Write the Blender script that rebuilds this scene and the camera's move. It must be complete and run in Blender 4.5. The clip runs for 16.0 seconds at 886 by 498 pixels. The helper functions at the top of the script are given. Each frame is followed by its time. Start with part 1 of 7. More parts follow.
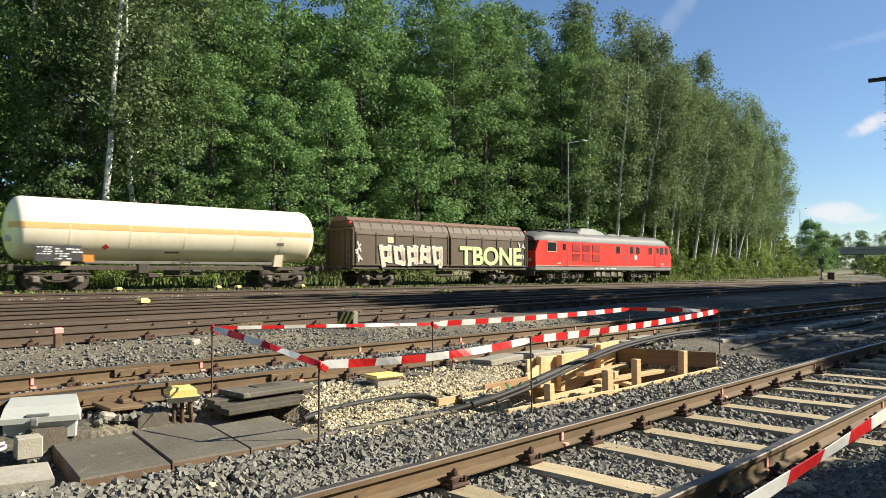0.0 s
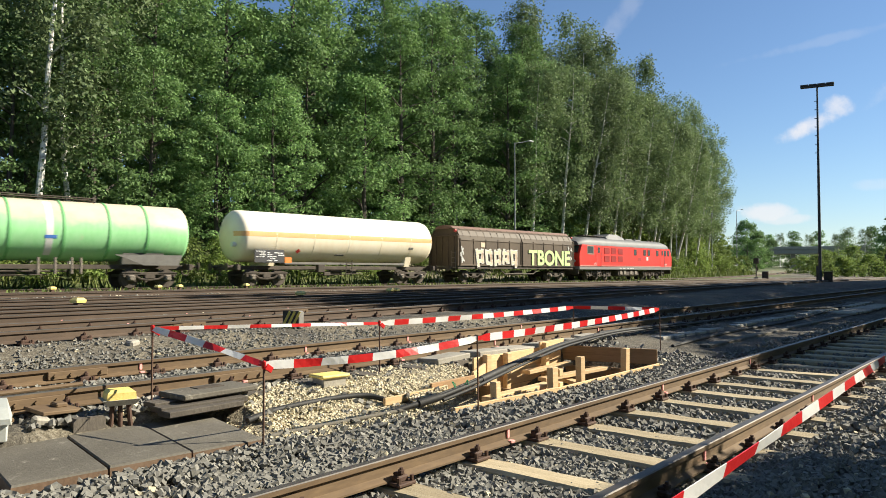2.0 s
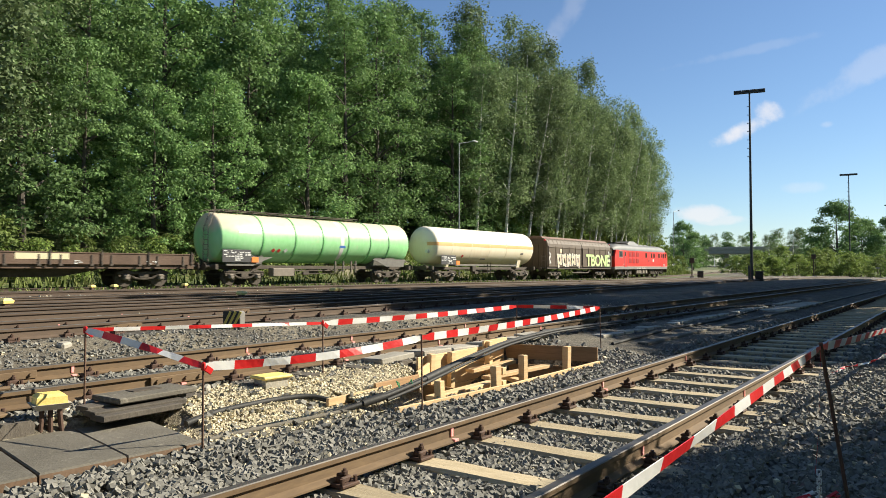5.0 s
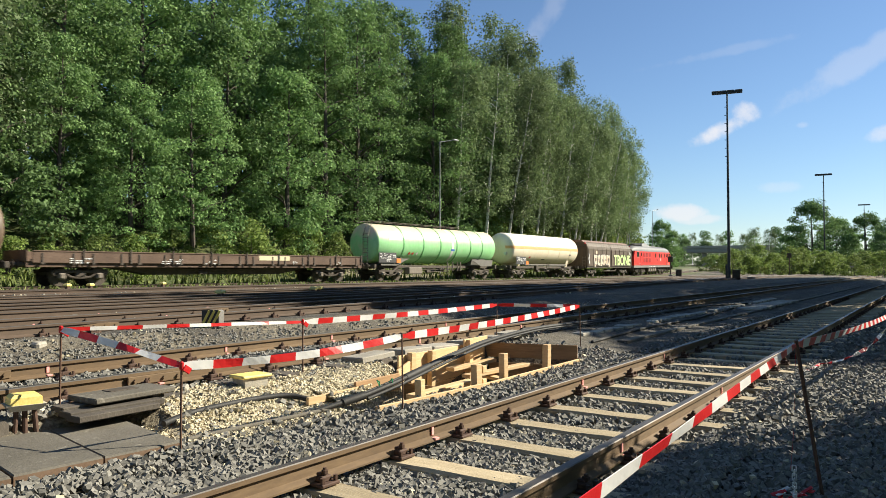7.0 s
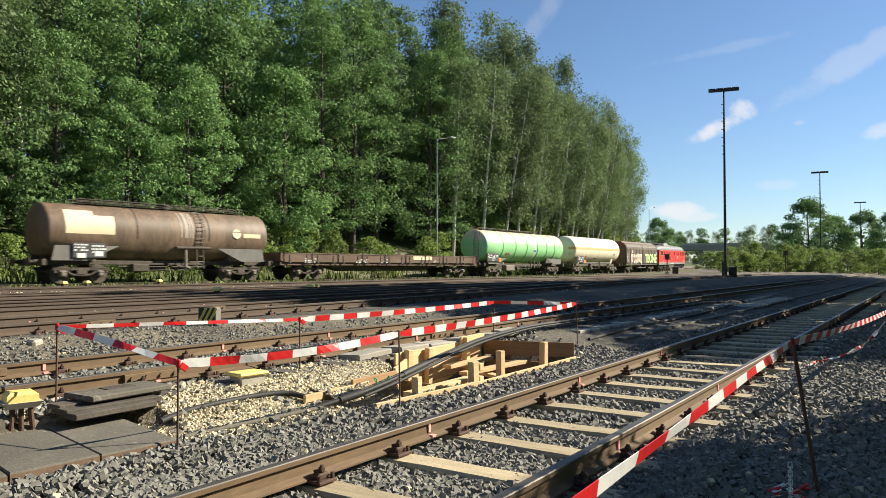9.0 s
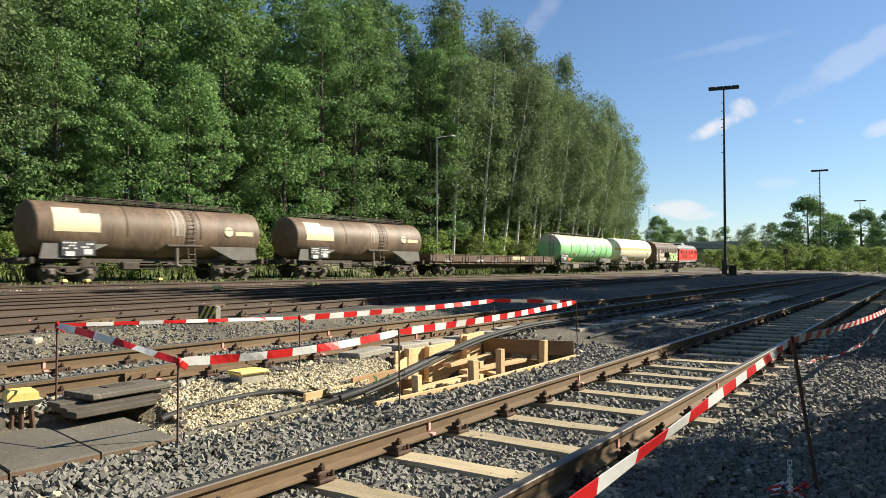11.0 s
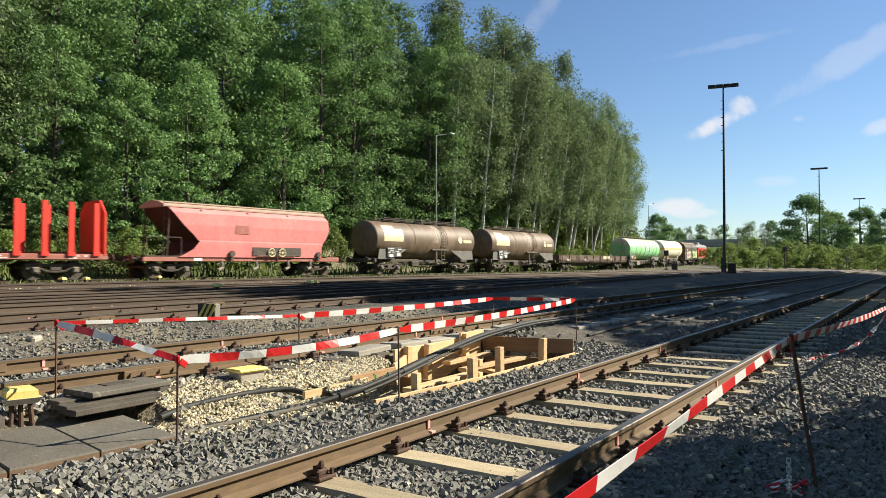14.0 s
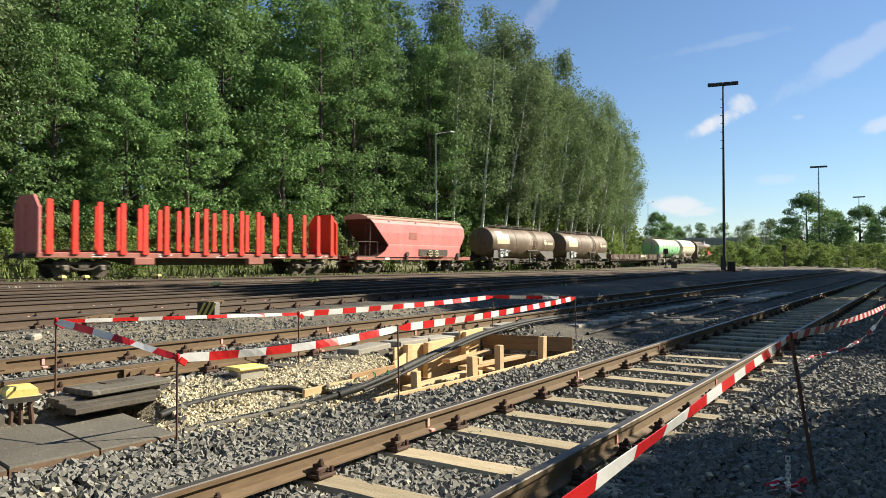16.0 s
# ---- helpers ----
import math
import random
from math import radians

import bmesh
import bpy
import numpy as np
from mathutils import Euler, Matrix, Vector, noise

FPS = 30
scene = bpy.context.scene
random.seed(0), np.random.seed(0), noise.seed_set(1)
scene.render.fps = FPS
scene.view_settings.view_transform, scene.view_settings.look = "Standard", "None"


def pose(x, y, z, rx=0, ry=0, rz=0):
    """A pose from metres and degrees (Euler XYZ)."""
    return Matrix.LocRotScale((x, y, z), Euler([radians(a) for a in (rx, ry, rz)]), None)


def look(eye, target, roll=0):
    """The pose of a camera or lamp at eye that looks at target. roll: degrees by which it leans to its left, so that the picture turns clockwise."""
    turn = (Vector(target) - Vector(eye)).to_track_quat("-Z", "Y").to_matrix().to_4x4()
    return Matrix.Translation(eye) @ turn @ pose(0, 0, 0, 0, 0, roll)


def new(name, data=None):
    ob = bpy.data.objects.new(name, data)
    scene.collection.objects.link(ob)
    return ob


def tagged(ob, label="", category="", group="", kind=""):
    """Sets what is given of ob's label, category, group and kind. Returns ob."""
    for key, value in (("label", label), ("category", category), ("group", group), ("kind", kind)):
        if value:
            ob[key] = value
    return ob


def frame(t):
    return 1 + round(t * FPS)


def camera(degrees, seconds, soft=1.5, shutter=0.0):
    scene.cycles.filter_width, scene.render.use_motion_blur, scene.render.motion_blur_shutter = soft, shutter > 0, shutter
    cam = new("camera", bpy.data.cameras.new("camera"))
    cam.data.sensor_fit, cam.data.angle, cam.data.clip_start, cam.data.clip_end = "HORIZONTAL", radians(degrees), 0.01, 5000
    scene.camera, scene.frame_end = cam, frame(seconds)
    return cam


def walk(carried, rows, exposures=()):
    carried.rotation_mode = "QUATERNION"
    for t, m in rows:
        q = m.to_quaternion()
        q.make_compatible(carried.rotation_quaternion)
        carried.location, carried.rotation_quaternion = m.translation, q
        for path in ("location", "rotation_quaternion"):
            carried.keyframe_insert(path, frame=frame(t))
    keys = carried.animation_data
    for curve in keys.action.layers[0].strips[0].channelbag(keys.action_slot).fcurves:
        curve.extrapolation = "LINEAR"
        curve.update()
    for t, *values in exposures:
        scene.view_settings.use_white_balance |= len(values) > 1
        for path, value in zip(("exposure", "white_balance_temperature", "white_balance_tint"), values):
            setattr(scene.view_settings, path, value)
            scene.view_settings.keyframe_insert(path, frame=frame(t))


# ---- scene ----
# Metres; x runs along the sidings, y away from the camera across the yard, z = 0 on the near track's sleepers.
EYE = (0.0, 0.0, 1.43)
AXIS = 34.0
# seconds, pan to the right and tilt upwards in degrees
PAN = [
    (0, -10.54, 1.90), (0.5, -9.43, 1.90), (1, -8.30, 1.89), (1.5, -7.19, 1.86), (2, -6.32, 1.82),
    (2.5, -5.69, 1.83), (3, -4.76, 1.80), (3.5, -3.93, 1.79), (4, -3.22, 1.79), (6.5, -0.52, 1.71),
    (7, -0.32, 1.66), (7.5, -0.07, 1.56), (8, -0.08, 1.53), (8.5, -0.08, 1.48), (9, -0.08, 1.46),
    (11.5, -0.07, 1.29), (12, -0.07, 1.27), (12.5, -0.04, 1.26), (13, -0.04, 1.21), (13.5, -0.03, 1.20),
    (14, -0.02, 1.16), (14.5, -0.02, 1.14), (15, -0.01, 1.09), (15.5, -0.00, 1.07), (16, 0.01, 1.02),
]


def aim(pan, tilt):
    a = radians(AXIS - pan)
    e = radians(tilt)
    return look(EYE, (EYE[0] + math.cos(a) * math.cos(e), EYE[1] + math.sin(a) * math.cos(e), EYE[2] + math.sin(e)))


cam = camera(63.5, 16.0, soft=0.7, shutter=0.5)
walk(cam, [(t, aim(p, e)) for t, p, e in PAN])
# ---- light ----
SUN_AZ, SUN_EL = -38.0, 33.0      # degrees: azimuth from +x, elevation
scene.view_settings.exposure = 1.04
world = bpy.data.worlds.new("world")
scene.world = world
world.use_nodes = True


def sky_world():
    nt = world.node_tree
    nd, ln = nt.nodes, nt.links
    nd.clear()
    out = nd.new("ShaderNodeOutputWorld")
    bg = nd.new("ShaderNodeBackground")
    sky = nd.new("ShaderNodeTexSky")
    sky.sky_type = "NISHITA"
    sky.sun_disc = False
    sky.sun_elevation = radians(SUN_EL)
    sky.sun_rotation = radians(90 - SUN_AZ)
    sky.air_density, sky.dust_density, sky.ozone_density = 1.0, 0.12, 5.0
    bg.inputs["Strength"].default_value = 0.061
    # small fair-weather clouds and thin streaks, shaped by noise round a few directions
    tc = nd.new("ShaderNodeTexCoord")
    nz = nd.new("ShaderNodeTexNoise")
    nz.inputs["Scale"].default_value = 14.0
    nz.inputs["Detail"].default_value = 7.0
    nz.inputs["Roughness"].default_value = 0.62
    ln.new(tc.outputs["Generated"], nz.inputs["Vector"])
    total = None
    for pan, el, wide, high, lean, dens in CLOUDS:
        a = radians(AXIS - pan)
        d = Vector((math.cos(a) * math.cos(radians(el)), math.sin(a) * math.cos(radians(el)), math.sin(radians(el))))
        right = Vector((math.sin(a), -math.cos(a), 0))
        up = right.cross(d)
        c, s = math.cos(radians(lean)), math.sin(radians(lean))
        u, v = right * c + up * s, up * c - right * s
        terms = []
        for axis, size in ((u, wide), (v, high)):
            dot = nd.new("ShaderNodeVectorMath")
            dot.operation = "DOT_PRODUCT"
            ln.new(tc.outputs["Generated"], dot.inputs[0])
            dot.inputs[1].default_value = axis / math.sin(radians(size))
            sq = nd.new("ShaderNodeMath")
            sq.operation = "POWER"
            ab = nd.new("ShaderNodeMath")
            ab.operation = "ABSOLUTE"
            ln.new(dot.outputs["Value"], ab.inputs[0])
            ln.new(ab.outputs[0], sq.inputs[0])
            sq.inputs[1].default_value = 2.0
            terms.append(sq)
        add = nd.new("ShaderNodeMath")
        add.operation = "ADD"
        ln.new(terms[0].outputs[0], add.inputs[0])
        ln.new(terms[1].outputs[0], add.inputs[1])
        facing = nd.new("ShaderNodeVectorMath")
        facing.operation = "DOT_PRODUCT"
        ln.new(tc.outputs["Generated"], facing.inputs[0])
        facing.inputs[1].default_value = d
        gate = nd.new("ShaderNodeMath")
        gate.operation = "GREATER_THAN"
        ln.new(facing.outputs["Value"], gate.inputs[0])
        gate.inputs[1].default_value = 0.3
        # inside: 1 - r^2, roughened by noise
        sub = nd.new("ShaderNodeMath")
        sub.operation = "MULTIPLY_ADD"
        ln.new(nz.outputs["Fac"], sub.inputs[0])
        sub.inputs[1].default_value = 2.6
        sub.inputs[2].default_value = -0.62
        less = nd.new("ShaderNodeMath")
        less.operation = "SUBTRACT"
        ln.new(sub.outputs[0], less.inputs[0])
        ln.new(add.outputs[0], less.inputs[1])
        ramp = nd.new("ShaderNodeMapRange")
        ramp.interpolation_type = "SMOOTHSTEP"
        ramp.inputs["From Min"].default_value = 0.0
        ramp.inputs["From Max"].default_value = 0.75
        ramp.inputs["To Max"].default_value = dens
        ln.new(less.outputs[0], ramp.inputs["Value"])
        mul = nd.new("ShaderNodeMath")
        mul.operation = "MULTIPLY"
        ln.new(ramp.outputs["Result"], mul.inputs[0])
        ln.new(gate.outputs[0], mul.inputs[1])
        if total is None:
            total = mul
        else:
            mx = nd.new("ShaderNodeMath")
            mx.operation = "MAXIMUM"
            ln.new(total.outputs[0], mx.inputs[0])
            ln.new(mul.outputs[0], mx.inputs[1])
            total = mx
    mix = nd.new("ShaderNodeMixRGB")
    mix.inputs["Color2"].default_value = (7.6, 7.4, 7.5, 1)
    ln.new(total.outputs[0], mix.inputs["Fac"])
    ln.new(sky.outputs["Color"], mix.inputs["Color1"])
    ln.new(mix.outputs["Color"], bg.inputs["Color"])
    ln.new(bg.outputs["Background"], out.inputs["Surface"])


# pan to the right, elevation, half width, half height, lean (degrees), density
CLOUDS = [(21.0, 10.3, 3.4, 0.9, 22, 0.8), (22.9, 11.4, 1.6, 1.1, 0, 0.75), (18.0, 4.3, 2.6, 0.85, -4, 0.7), (19.5, 3.8, 2.4, 0.5, 0, 0.5),
          (29.5, 14.0, 9.0, 1.3, 27, 0.22), (31.5, 9.3, 2.0, 0.8, 15, 0.5), (8.0, 19.5, 3.5, 1.2, 55, 0.14),
          (26.5, 10.3, 0.7, 0.4, 0, 0.3), (22.0, 16.0, 8.0, 0.5, 6, 0.10), (25.0, 6.0, 2.0, 0.6, 0, 0.2)]
sky_world()
sun = new("sun", bpy.data.lights.new("sun", "SUN"))
sun.data.energy, sun.data.angle, sun.data.color = 5.0, radians(0.5), (1.0, 0.92, 0.74)
sa, se = radians(SUN_AZ), radians(SUN_EL)
sun.matrix_world = look((math.cos(sa) * math.cos(se) * 60, math.sin(sa) * math.cos(se) * 60, math.sin(se) * 60), (0, 0, 0))
# ---- materials ----
def mat(name, colours, rough=0.7, metal=0.0, scale=3.0, fine=40.0, bump=0.15, spread=0.5, per_object=0.0, per_island=0.0, stretch=(1, 1, 1), bump_dist=0.01, translucent=0.0, spots=None):
    """Two scales of noise mix the colours; the fine one gives the relief."""
    m = bpy.data.materials.new(name)
    m.use_nodes = True
    nt = m.node_tree
    nd, ln = nt.nodes, nt.links
    bsdf = nd["Principled BSDF"]
    tc = nd.new("ShaderNodeTexCoord")
    mp = nd.new("ShaderNodeMapping")
    mp.inputs["Scale"].default_value = stretch
    ln.new(tc.outputs["Object"], mp.inputs["Vector"])
    big, small = nd.new("ShaderNodeTexNoise"), nd.new("ShaderNodeTexNoise")
    for n, s, d in ((big, scale, 5.0), (small, fine, 4.0)):
        n.inputs["Scale"].default_value, n.inputs["Detail"].default_value = s, d
        n.inputs["Roughness"].default_value = 0.6
        ln.new(mp.outputs["Vector"], n.inputs["Vector"])
    fac = nd.new("ShaderNodeMixRGB")
    fac.blend_type = "MIX"
    fac.inputs["Fac"].default_value = 0.45
    ln.new(big.outputs["Fac"], fac.inputs["Color1"])
    ln.new(small.outputs["Fac"], fac.inputs["Color2"])
    ramp = nd.new("ShaderNodeValToRGB")
    lo, hi = 0.5 - spread * 0.5, 0.5 + spread * 0.5
    while len(ramp.color_ramp.elements) < len(colours):
        ramp.color_ramp.elements.new(0.5)
    for i, c in enumerate(colours):
        e = ramp.color_ramp.elements[i]
        e.position = lo + (hi - lo) * i / max(1, len(colours) - 1)
        e.color = (*c, 1)
    ln.new(fac.outputs["Color"], ramp.inputs["Fac"])
    col = ramp.outputs["Color"]
    for amount, src in ((per_object, "ob"), (per_island, "is")):
        if amount:
            if src == "ob":
                r = nd.new("ShaderNodeObjectInfo").outputs["Random"]
            else:
                r = nd.new("ShaderNodeNewGeometry").outputs["Random Per Island"]
            rng = nd.new("ShaderNodeMapRange")
            rng.inputs["To Min"].default_value, rng.inputs["To Max"].default_value = 1 - amount, 1 + amount
            ln.new(r, rng.inputs["Value"])
            mulc = nd.new("ShaderNodeVectorMath")
            mulc.operation = "SCALE"
            ln.new(col, mulc.inputs[0])
            ln.new(rng.outputs["Result"], mulc.inputs["Scale"])
            col = mulc.outputs["Vector"]
    if spots:
        colour, sscale, cut = spots
        sp = nd.new("ShaderNodeTexNoise")
        sp.inputs["Scale"].default_value, sp.inputs["Detail"].default_value = sscale, 6.0
        sp.inputs["Roughness"].default_value = 0.7
        ln.new(tc.outputs["Object"], sp.inputs["Vector"])
        rr = nd.new("ShaderNodeMapRange")
        rr.inputs["From Min"].default_value, rr.inputs["From Max"].default_value = cut, cut + 0.12
        ln.new(sp.outputs["Fac"], rr.inputs["Value"])
        mx = nd.new("ShaderNodeMixRGB")
        ln.new(rr.outputs["Result"], mx.inputs["Fac"])
        ln.new(col, mx.inputs["Color1"])
        mx.inputs["Color2"].default_value = (*colour, 1)
        col = mx.outputs["Color"]
    ln.new(col, bsdf.inputs["Base Color"])
    rgh = nd.new("ShaderNodeMapRange")
    rgh.inputs["To Min"].default_value, rgh.inputs["To Max"].default_value = max(0.05, rough - 0.15), min(1.0, rough + 0.15)
    ln.new(small.outputs["Fac"], rgh.inputs["Value"])
    ln.new(rgh.outputs["Result"], bsdf.inputs["Roughness"])
    bsdf.inputs["Metallic"].default_value = metal
    if bump:
        b = nd.new("ShaderNodeBump")
        b.inputs["Strength"].default_value, b.inputs["Distance"].default_value = bump, bump_dist
        ln.new(small.outputs["Fac"], b.inputs["Height"])
        ln.new(b.outputs["Normal"], bsdf.inputs["Normal"])
    if translucent:
        tr = nd.new("ShaderNodeBsdfTranslucent")
        ln.new(col, tr.inputs["Color"])
        sh = nd.new("ShaderNodeMixShader")
        sh.inputs["Fac"].default_value = translucent
        ln.new(bsdf.outputs["BSDF"], sh.inputs[1])
        ln.new(tr.outputs["BSDF"], sh.inputs[2])
        ln.new(sh.outputs["Shader"], nd["Material Output"].inputs["Surface"])
    return m


STONE = mat("crushed_basalt", [(0.125, 0.12, 0.108), (0.185, 0.178, 0.16), (0.265, 0.257, 0.233)], 0.9, scale=9, fine=60, per_island=0.2)
STONE_PALE = mat("pale_gravel", [(0.33, 0.28, 0.18), (0.50, 0.44, 0.31), (0.65, 0.59, 0.45)], 0.9, scale=9, fine=60, per_island=0.35)
RUST = mat("rusty_rail_steel", [(0.068, 0.043, 0.023), (0.135, 0.087, 0.047), (0.215, 0.145, 0.08)], 0.8, scale=2.5, fine=30, stretch=(0.25, 1, 1), bump=0.1)
RUST_DK = mat("sooty_rail_steel", [(0.045, 0.031, 0.022), (0.085, 0.058, 0.041), (0.135, 0.095, 0.068)], 0.85, scale=2.5, fine=30, stretch=(0.25, 1, 1), bump=0.1)
RAILTOP = mat("worn_rail_head", [(0.09, 0.082, 0.075), (0.18, 0.165, 0.15)], 0.5, metal=0.7, scale=2, fine=30, stretch=(0.1, 4, 1), bump=0.05)
DARKIRON = mat("dark_rusty_fastening", [(0.03, 0.015, 0.01), (0.075, 0.04, 0.027), (0.13, 0.07, 0.045)], 0.8, scale=8, fine=60)
SLEEPER = mat("weathered_sleeper_wood", [(0.22, 0.17, 0.105), (0.40, 0.325, 0.21), (0.52, 0.44, 0.31)], 0.9, scale=2.5, fine=18, stretch=(6, 0.6, 2), per_object=0.2, bump=0.5, spots=((0.2, 0.15, 0.1), 6, 0.6))
SLEEPER_DK = mat("old_dark_sleeper", [(0.05, 0.042, 0.034), (0.10, 0.085, 0.07), (0.16, 0.14, 0.115)], 0.9, scale=2.5, fine=18, stretch=(6, 0.6, 2), per_object=0.2, bump=0.5)
PINK = mat("pink_marking_paint", [(0.85, 0.30, 0.28), (0.92, 0.46, 0.42)], 0.6, scale=20, fine=90, bump=0.05)
TAPE_R = mat("red_plastic_tape", [(0.58, 0.018, 0.02), (0.68, 0.03, 0.03)], 0.35, scale=6, fine=25, bump=0.2, translucent=0.25)
TAPE_W = mat("white_plastic_tape", [(0.74, 0.74, 0.74), (0.83, 0.83, 0.82)], 0.35, scale=6, fine=25, bump=0.2, translucent=0.25)
PLANK = mat("new_pine_board", [(0.50, 0.33, 0.16), (0.62, 0.43, 0.23), (0.70, 0.53, 0.31)], 0.7, scale=3, fine=14, stretch=(0.5, 6, 6), per_object=0.15, bump=0.2)
PLANK_DK = mat("dark_shuttering_board", [(0.20, 0.115, 0.055), (0.33, 0.20, 0.10), (0.42, 0.27, 0.145)], 0.75, scale=3, fine=14, stretch=(0.5, 6, 6), per_object=0.15, bump=0.2)
CONCRETE = mat("weathered_concrete", [(0.20, 0.18, 0.15), (0.34, 0.315, 0.27), (0.46, 0.43, 0.37)], 0.9, scale=4, fine=50, per_object=0.15, bump=0.35)
CONC_DK = mat("dark_weathered_slab", [(0.07, 0.062, 0.049), (0.12, 0.108, 0.088), (0.175, 0.16, 0.133)], 0.9, scale=2.2, fine=45, per_object=0.1, bump=0.6, spots=((0.30, 0.275, 0.23), 7, 0.6))
RUSTEDGE = mat("rusty_slab_rim", [(0.08, 0.048, 0.03), (0.155, 0.098, 0.062), (0.22, 0.15, 0.105)], 0.85, scale=5, fine=40)
YELLOW = mat("faded_yellow_paint", [(0.62, 0.46, 0.12), (0.80, 0.62, 0.20), (0.84, 0.72, 0.36)], 0.6, scale=5, fine=40, bump=0.1)
YELLOW_S = mat("signal_yellow_paint", [(0.56, 0.44, 0.07), (0.70, 0.57, 0.13)], 0.6, scale=8, fine=40, bump=0.1)
BLACKP = mat("black_paint", [(0.012, 0.012, 0.012), (0.03, 0.03, 0.03)], 0.6, scale=8, fine=40, bump=0.1)
GREYBOX = mat("pale_grey_enamel", [(0.36, 0.38, 0.36), (0.50, 0.52, 0.50)], 0.55, scale=3, fine=40, bump=0.05, spots=((0.3, 0.25, 0.18), 9, 0.68))
RUBBER = mat("black_cable_sheath", [(0.010, 0.010, 0.010), (0.024, 0.023, 0.022)], 0.68, scale=5, fine=50, bump=0.2)
STEEL = mat("galvanised_steel", [(0.22, 0.23, 0.24), (0.36, 0.37, 0.38)], 0.5, metal=0.6, scale=4, fine=30)
MASTMAT = mat("dark_mast_paint", [(0.035, 0.04, 0.045), (0.07, 0.08, 0.085)], 0.6, scale=2, fine=20)
STAKE = mat("rusty_bar", [(0.06, 0.03, 0.02), (0.16, 0.09, 0.06)], 0.8, scale=10, fine=60)
LAMPGLASS = mat("lamp_glass", [(0.55, 0.56, 0.56), (0.7, 0.7, 0.7)], 0.25, scale=5, fine=30, bump=0.0)
GREENBAND = mat("green_cord", [(0.03, 0.35, 0.14), (0.05, 0.45, 0.2)], 0.5)
# rolling stock
RED_L = mat("traffic_red_paint", [(0.68, 0.024, 0.016), (0.76, 0.032, 0.02), (0.80, 0.05, 0.034)], 0.42, scale=0.9, fine=14, bump=0.03, stretch=(1, 1, 0.4))
RED_D = mat("shaded_red_grille", [(0.30, 0.012, 0.01), (0.42, 0.02, 0.016)], 0.6, scale=3, fine=30)
GREY_ROOF = mat("sooty_grey_roof", [(0.07, 0.073, 0.076), (0.125, 0.128, 0.132), (0.175, 0.178, 0.182)], 0.6, scale=0.8, fine=12, bump=0.05)
GREY_FRAME = mat("dusty_grey_frame", [(0.14, 0.135, 0.13), (0.24, 0.235, 0.23)], 0.7, scale=2, fine=30, stretch=(0.4, 1, 1))
UNDER = mat("grimy_running_gear", [(0.028, 0.022, 0.017), (0.072, 0.057, 0.045), (0.145, 0.115, 0.09)], 0.8, scale=3, fine=25)
UNDER_L = mat("dusty_axlebox_steel", [(0.13, 0.11, 0.09), (0.27, 0.23, 0.19)], 0.75, scale=6, fine=30)
GLASS = mat("dark_window_glass", [(0.012, 0.016, 0.02), (0.03, 0.036, 0.04)], 0.12, scale=1, fine=5, bump=0.0)
CREAM = mat("cream_tank_paint", [(0.75, 0.62, 0.45), (0.83, 0.74, 0.57), (0.87, 0.80, 0.66)], 0.45, scale=0.7, fine=6, bump=0.03, stretch=(1, 1, 0.25), spots=((0.64, 0.48, 0.31), 1.6, 0.66))
ORANGE = mat("orange_band_paint", [(0.74, 0.36, 0.13), (0.80, 0.48, 0.22)], 0.5, scale=1, fine=9, bump=0.03)
GREEN = mat("mint_green_tank_paint", [(0.23, 0.56, 0.23), (0.31, 0.66, 0.31), (0.40, 0.71, 0.40)], 0.45, scale=0.8, fine=7, bump=0.03, stretch=(1, 1, 0.3), spots=((0.46, 0.56, 0.34), 0.7, 0.60))
GREEN_DK = mat("grimy_green_ring", [(0.14, 0.42, 0.15), (0.19, 0.50, 0.20)], 0.55, scale=2, fine=14)
GREYWG = mat("wagon_frame_grey", [(0.085, 0.08, 0.072), (0.155, 0.147, 0.135), (0.23, 0.22, 0.2)], 0.75, scale=1.5, fine=18)
BROWN = mat("sooty_brown_sliding_wall", [(0.046, 0.031, 0.019), (0.086, 0.060, 0.038), (0.13, 0.093, 0.062)], 0.65, scale=0.8, fine=12, stretch=(1, 1, 0.3), bump=0.05)
BROWN_RF = mat("faded_brown_roof", [(0.10, 0.05, 0.035), (0.17, 0.095, 0.07), (0.22, 0.135, 0.105)], 0.7, scale=1, fine=12, bump=0.05)
TANKBR = mat("weathered_brown_tank", [(0.058, 0.040, 0.027), (0.112, 0.076, 0.050), (0.19, 0.127, 0.083), (0.265, 0.182, 0.12)], 0.6, scale=0.6, fine=5, stretch=(1.6, 1.6, 0.22), spread=0.42, bump=0.04)
TANKBR_DK = mat("dark_tank_end", [(0.05, 0.035, 0.028), (0.10, 0.07, 0.053)], 0.65, scale=1, fine=9)
FADEWHITE = mat("run_off_white_stain", [(0.24, 0.19, 0.15), (0.36, 0.31, 0.26), (0.50, 0.45, 0.40)], 0.7, scale=2, fine=10, stretch=(3, 3, 0.3))
PANELCREAM = mat("cream_notice_panel", [(0.62, 0.54, 0.34), (0.70, 0.63, 0.43)], 0.6, scale=2, fine=20)
FLATRUST = mat("rusty_wagon_side", [(0.06, 0.036, 0.025), (0.12, 0.075, 0.052), (0.20, 0.135, 0.10)], 0.8, scale=1.3, fine=14, stretch=(0.6, 1, 1))
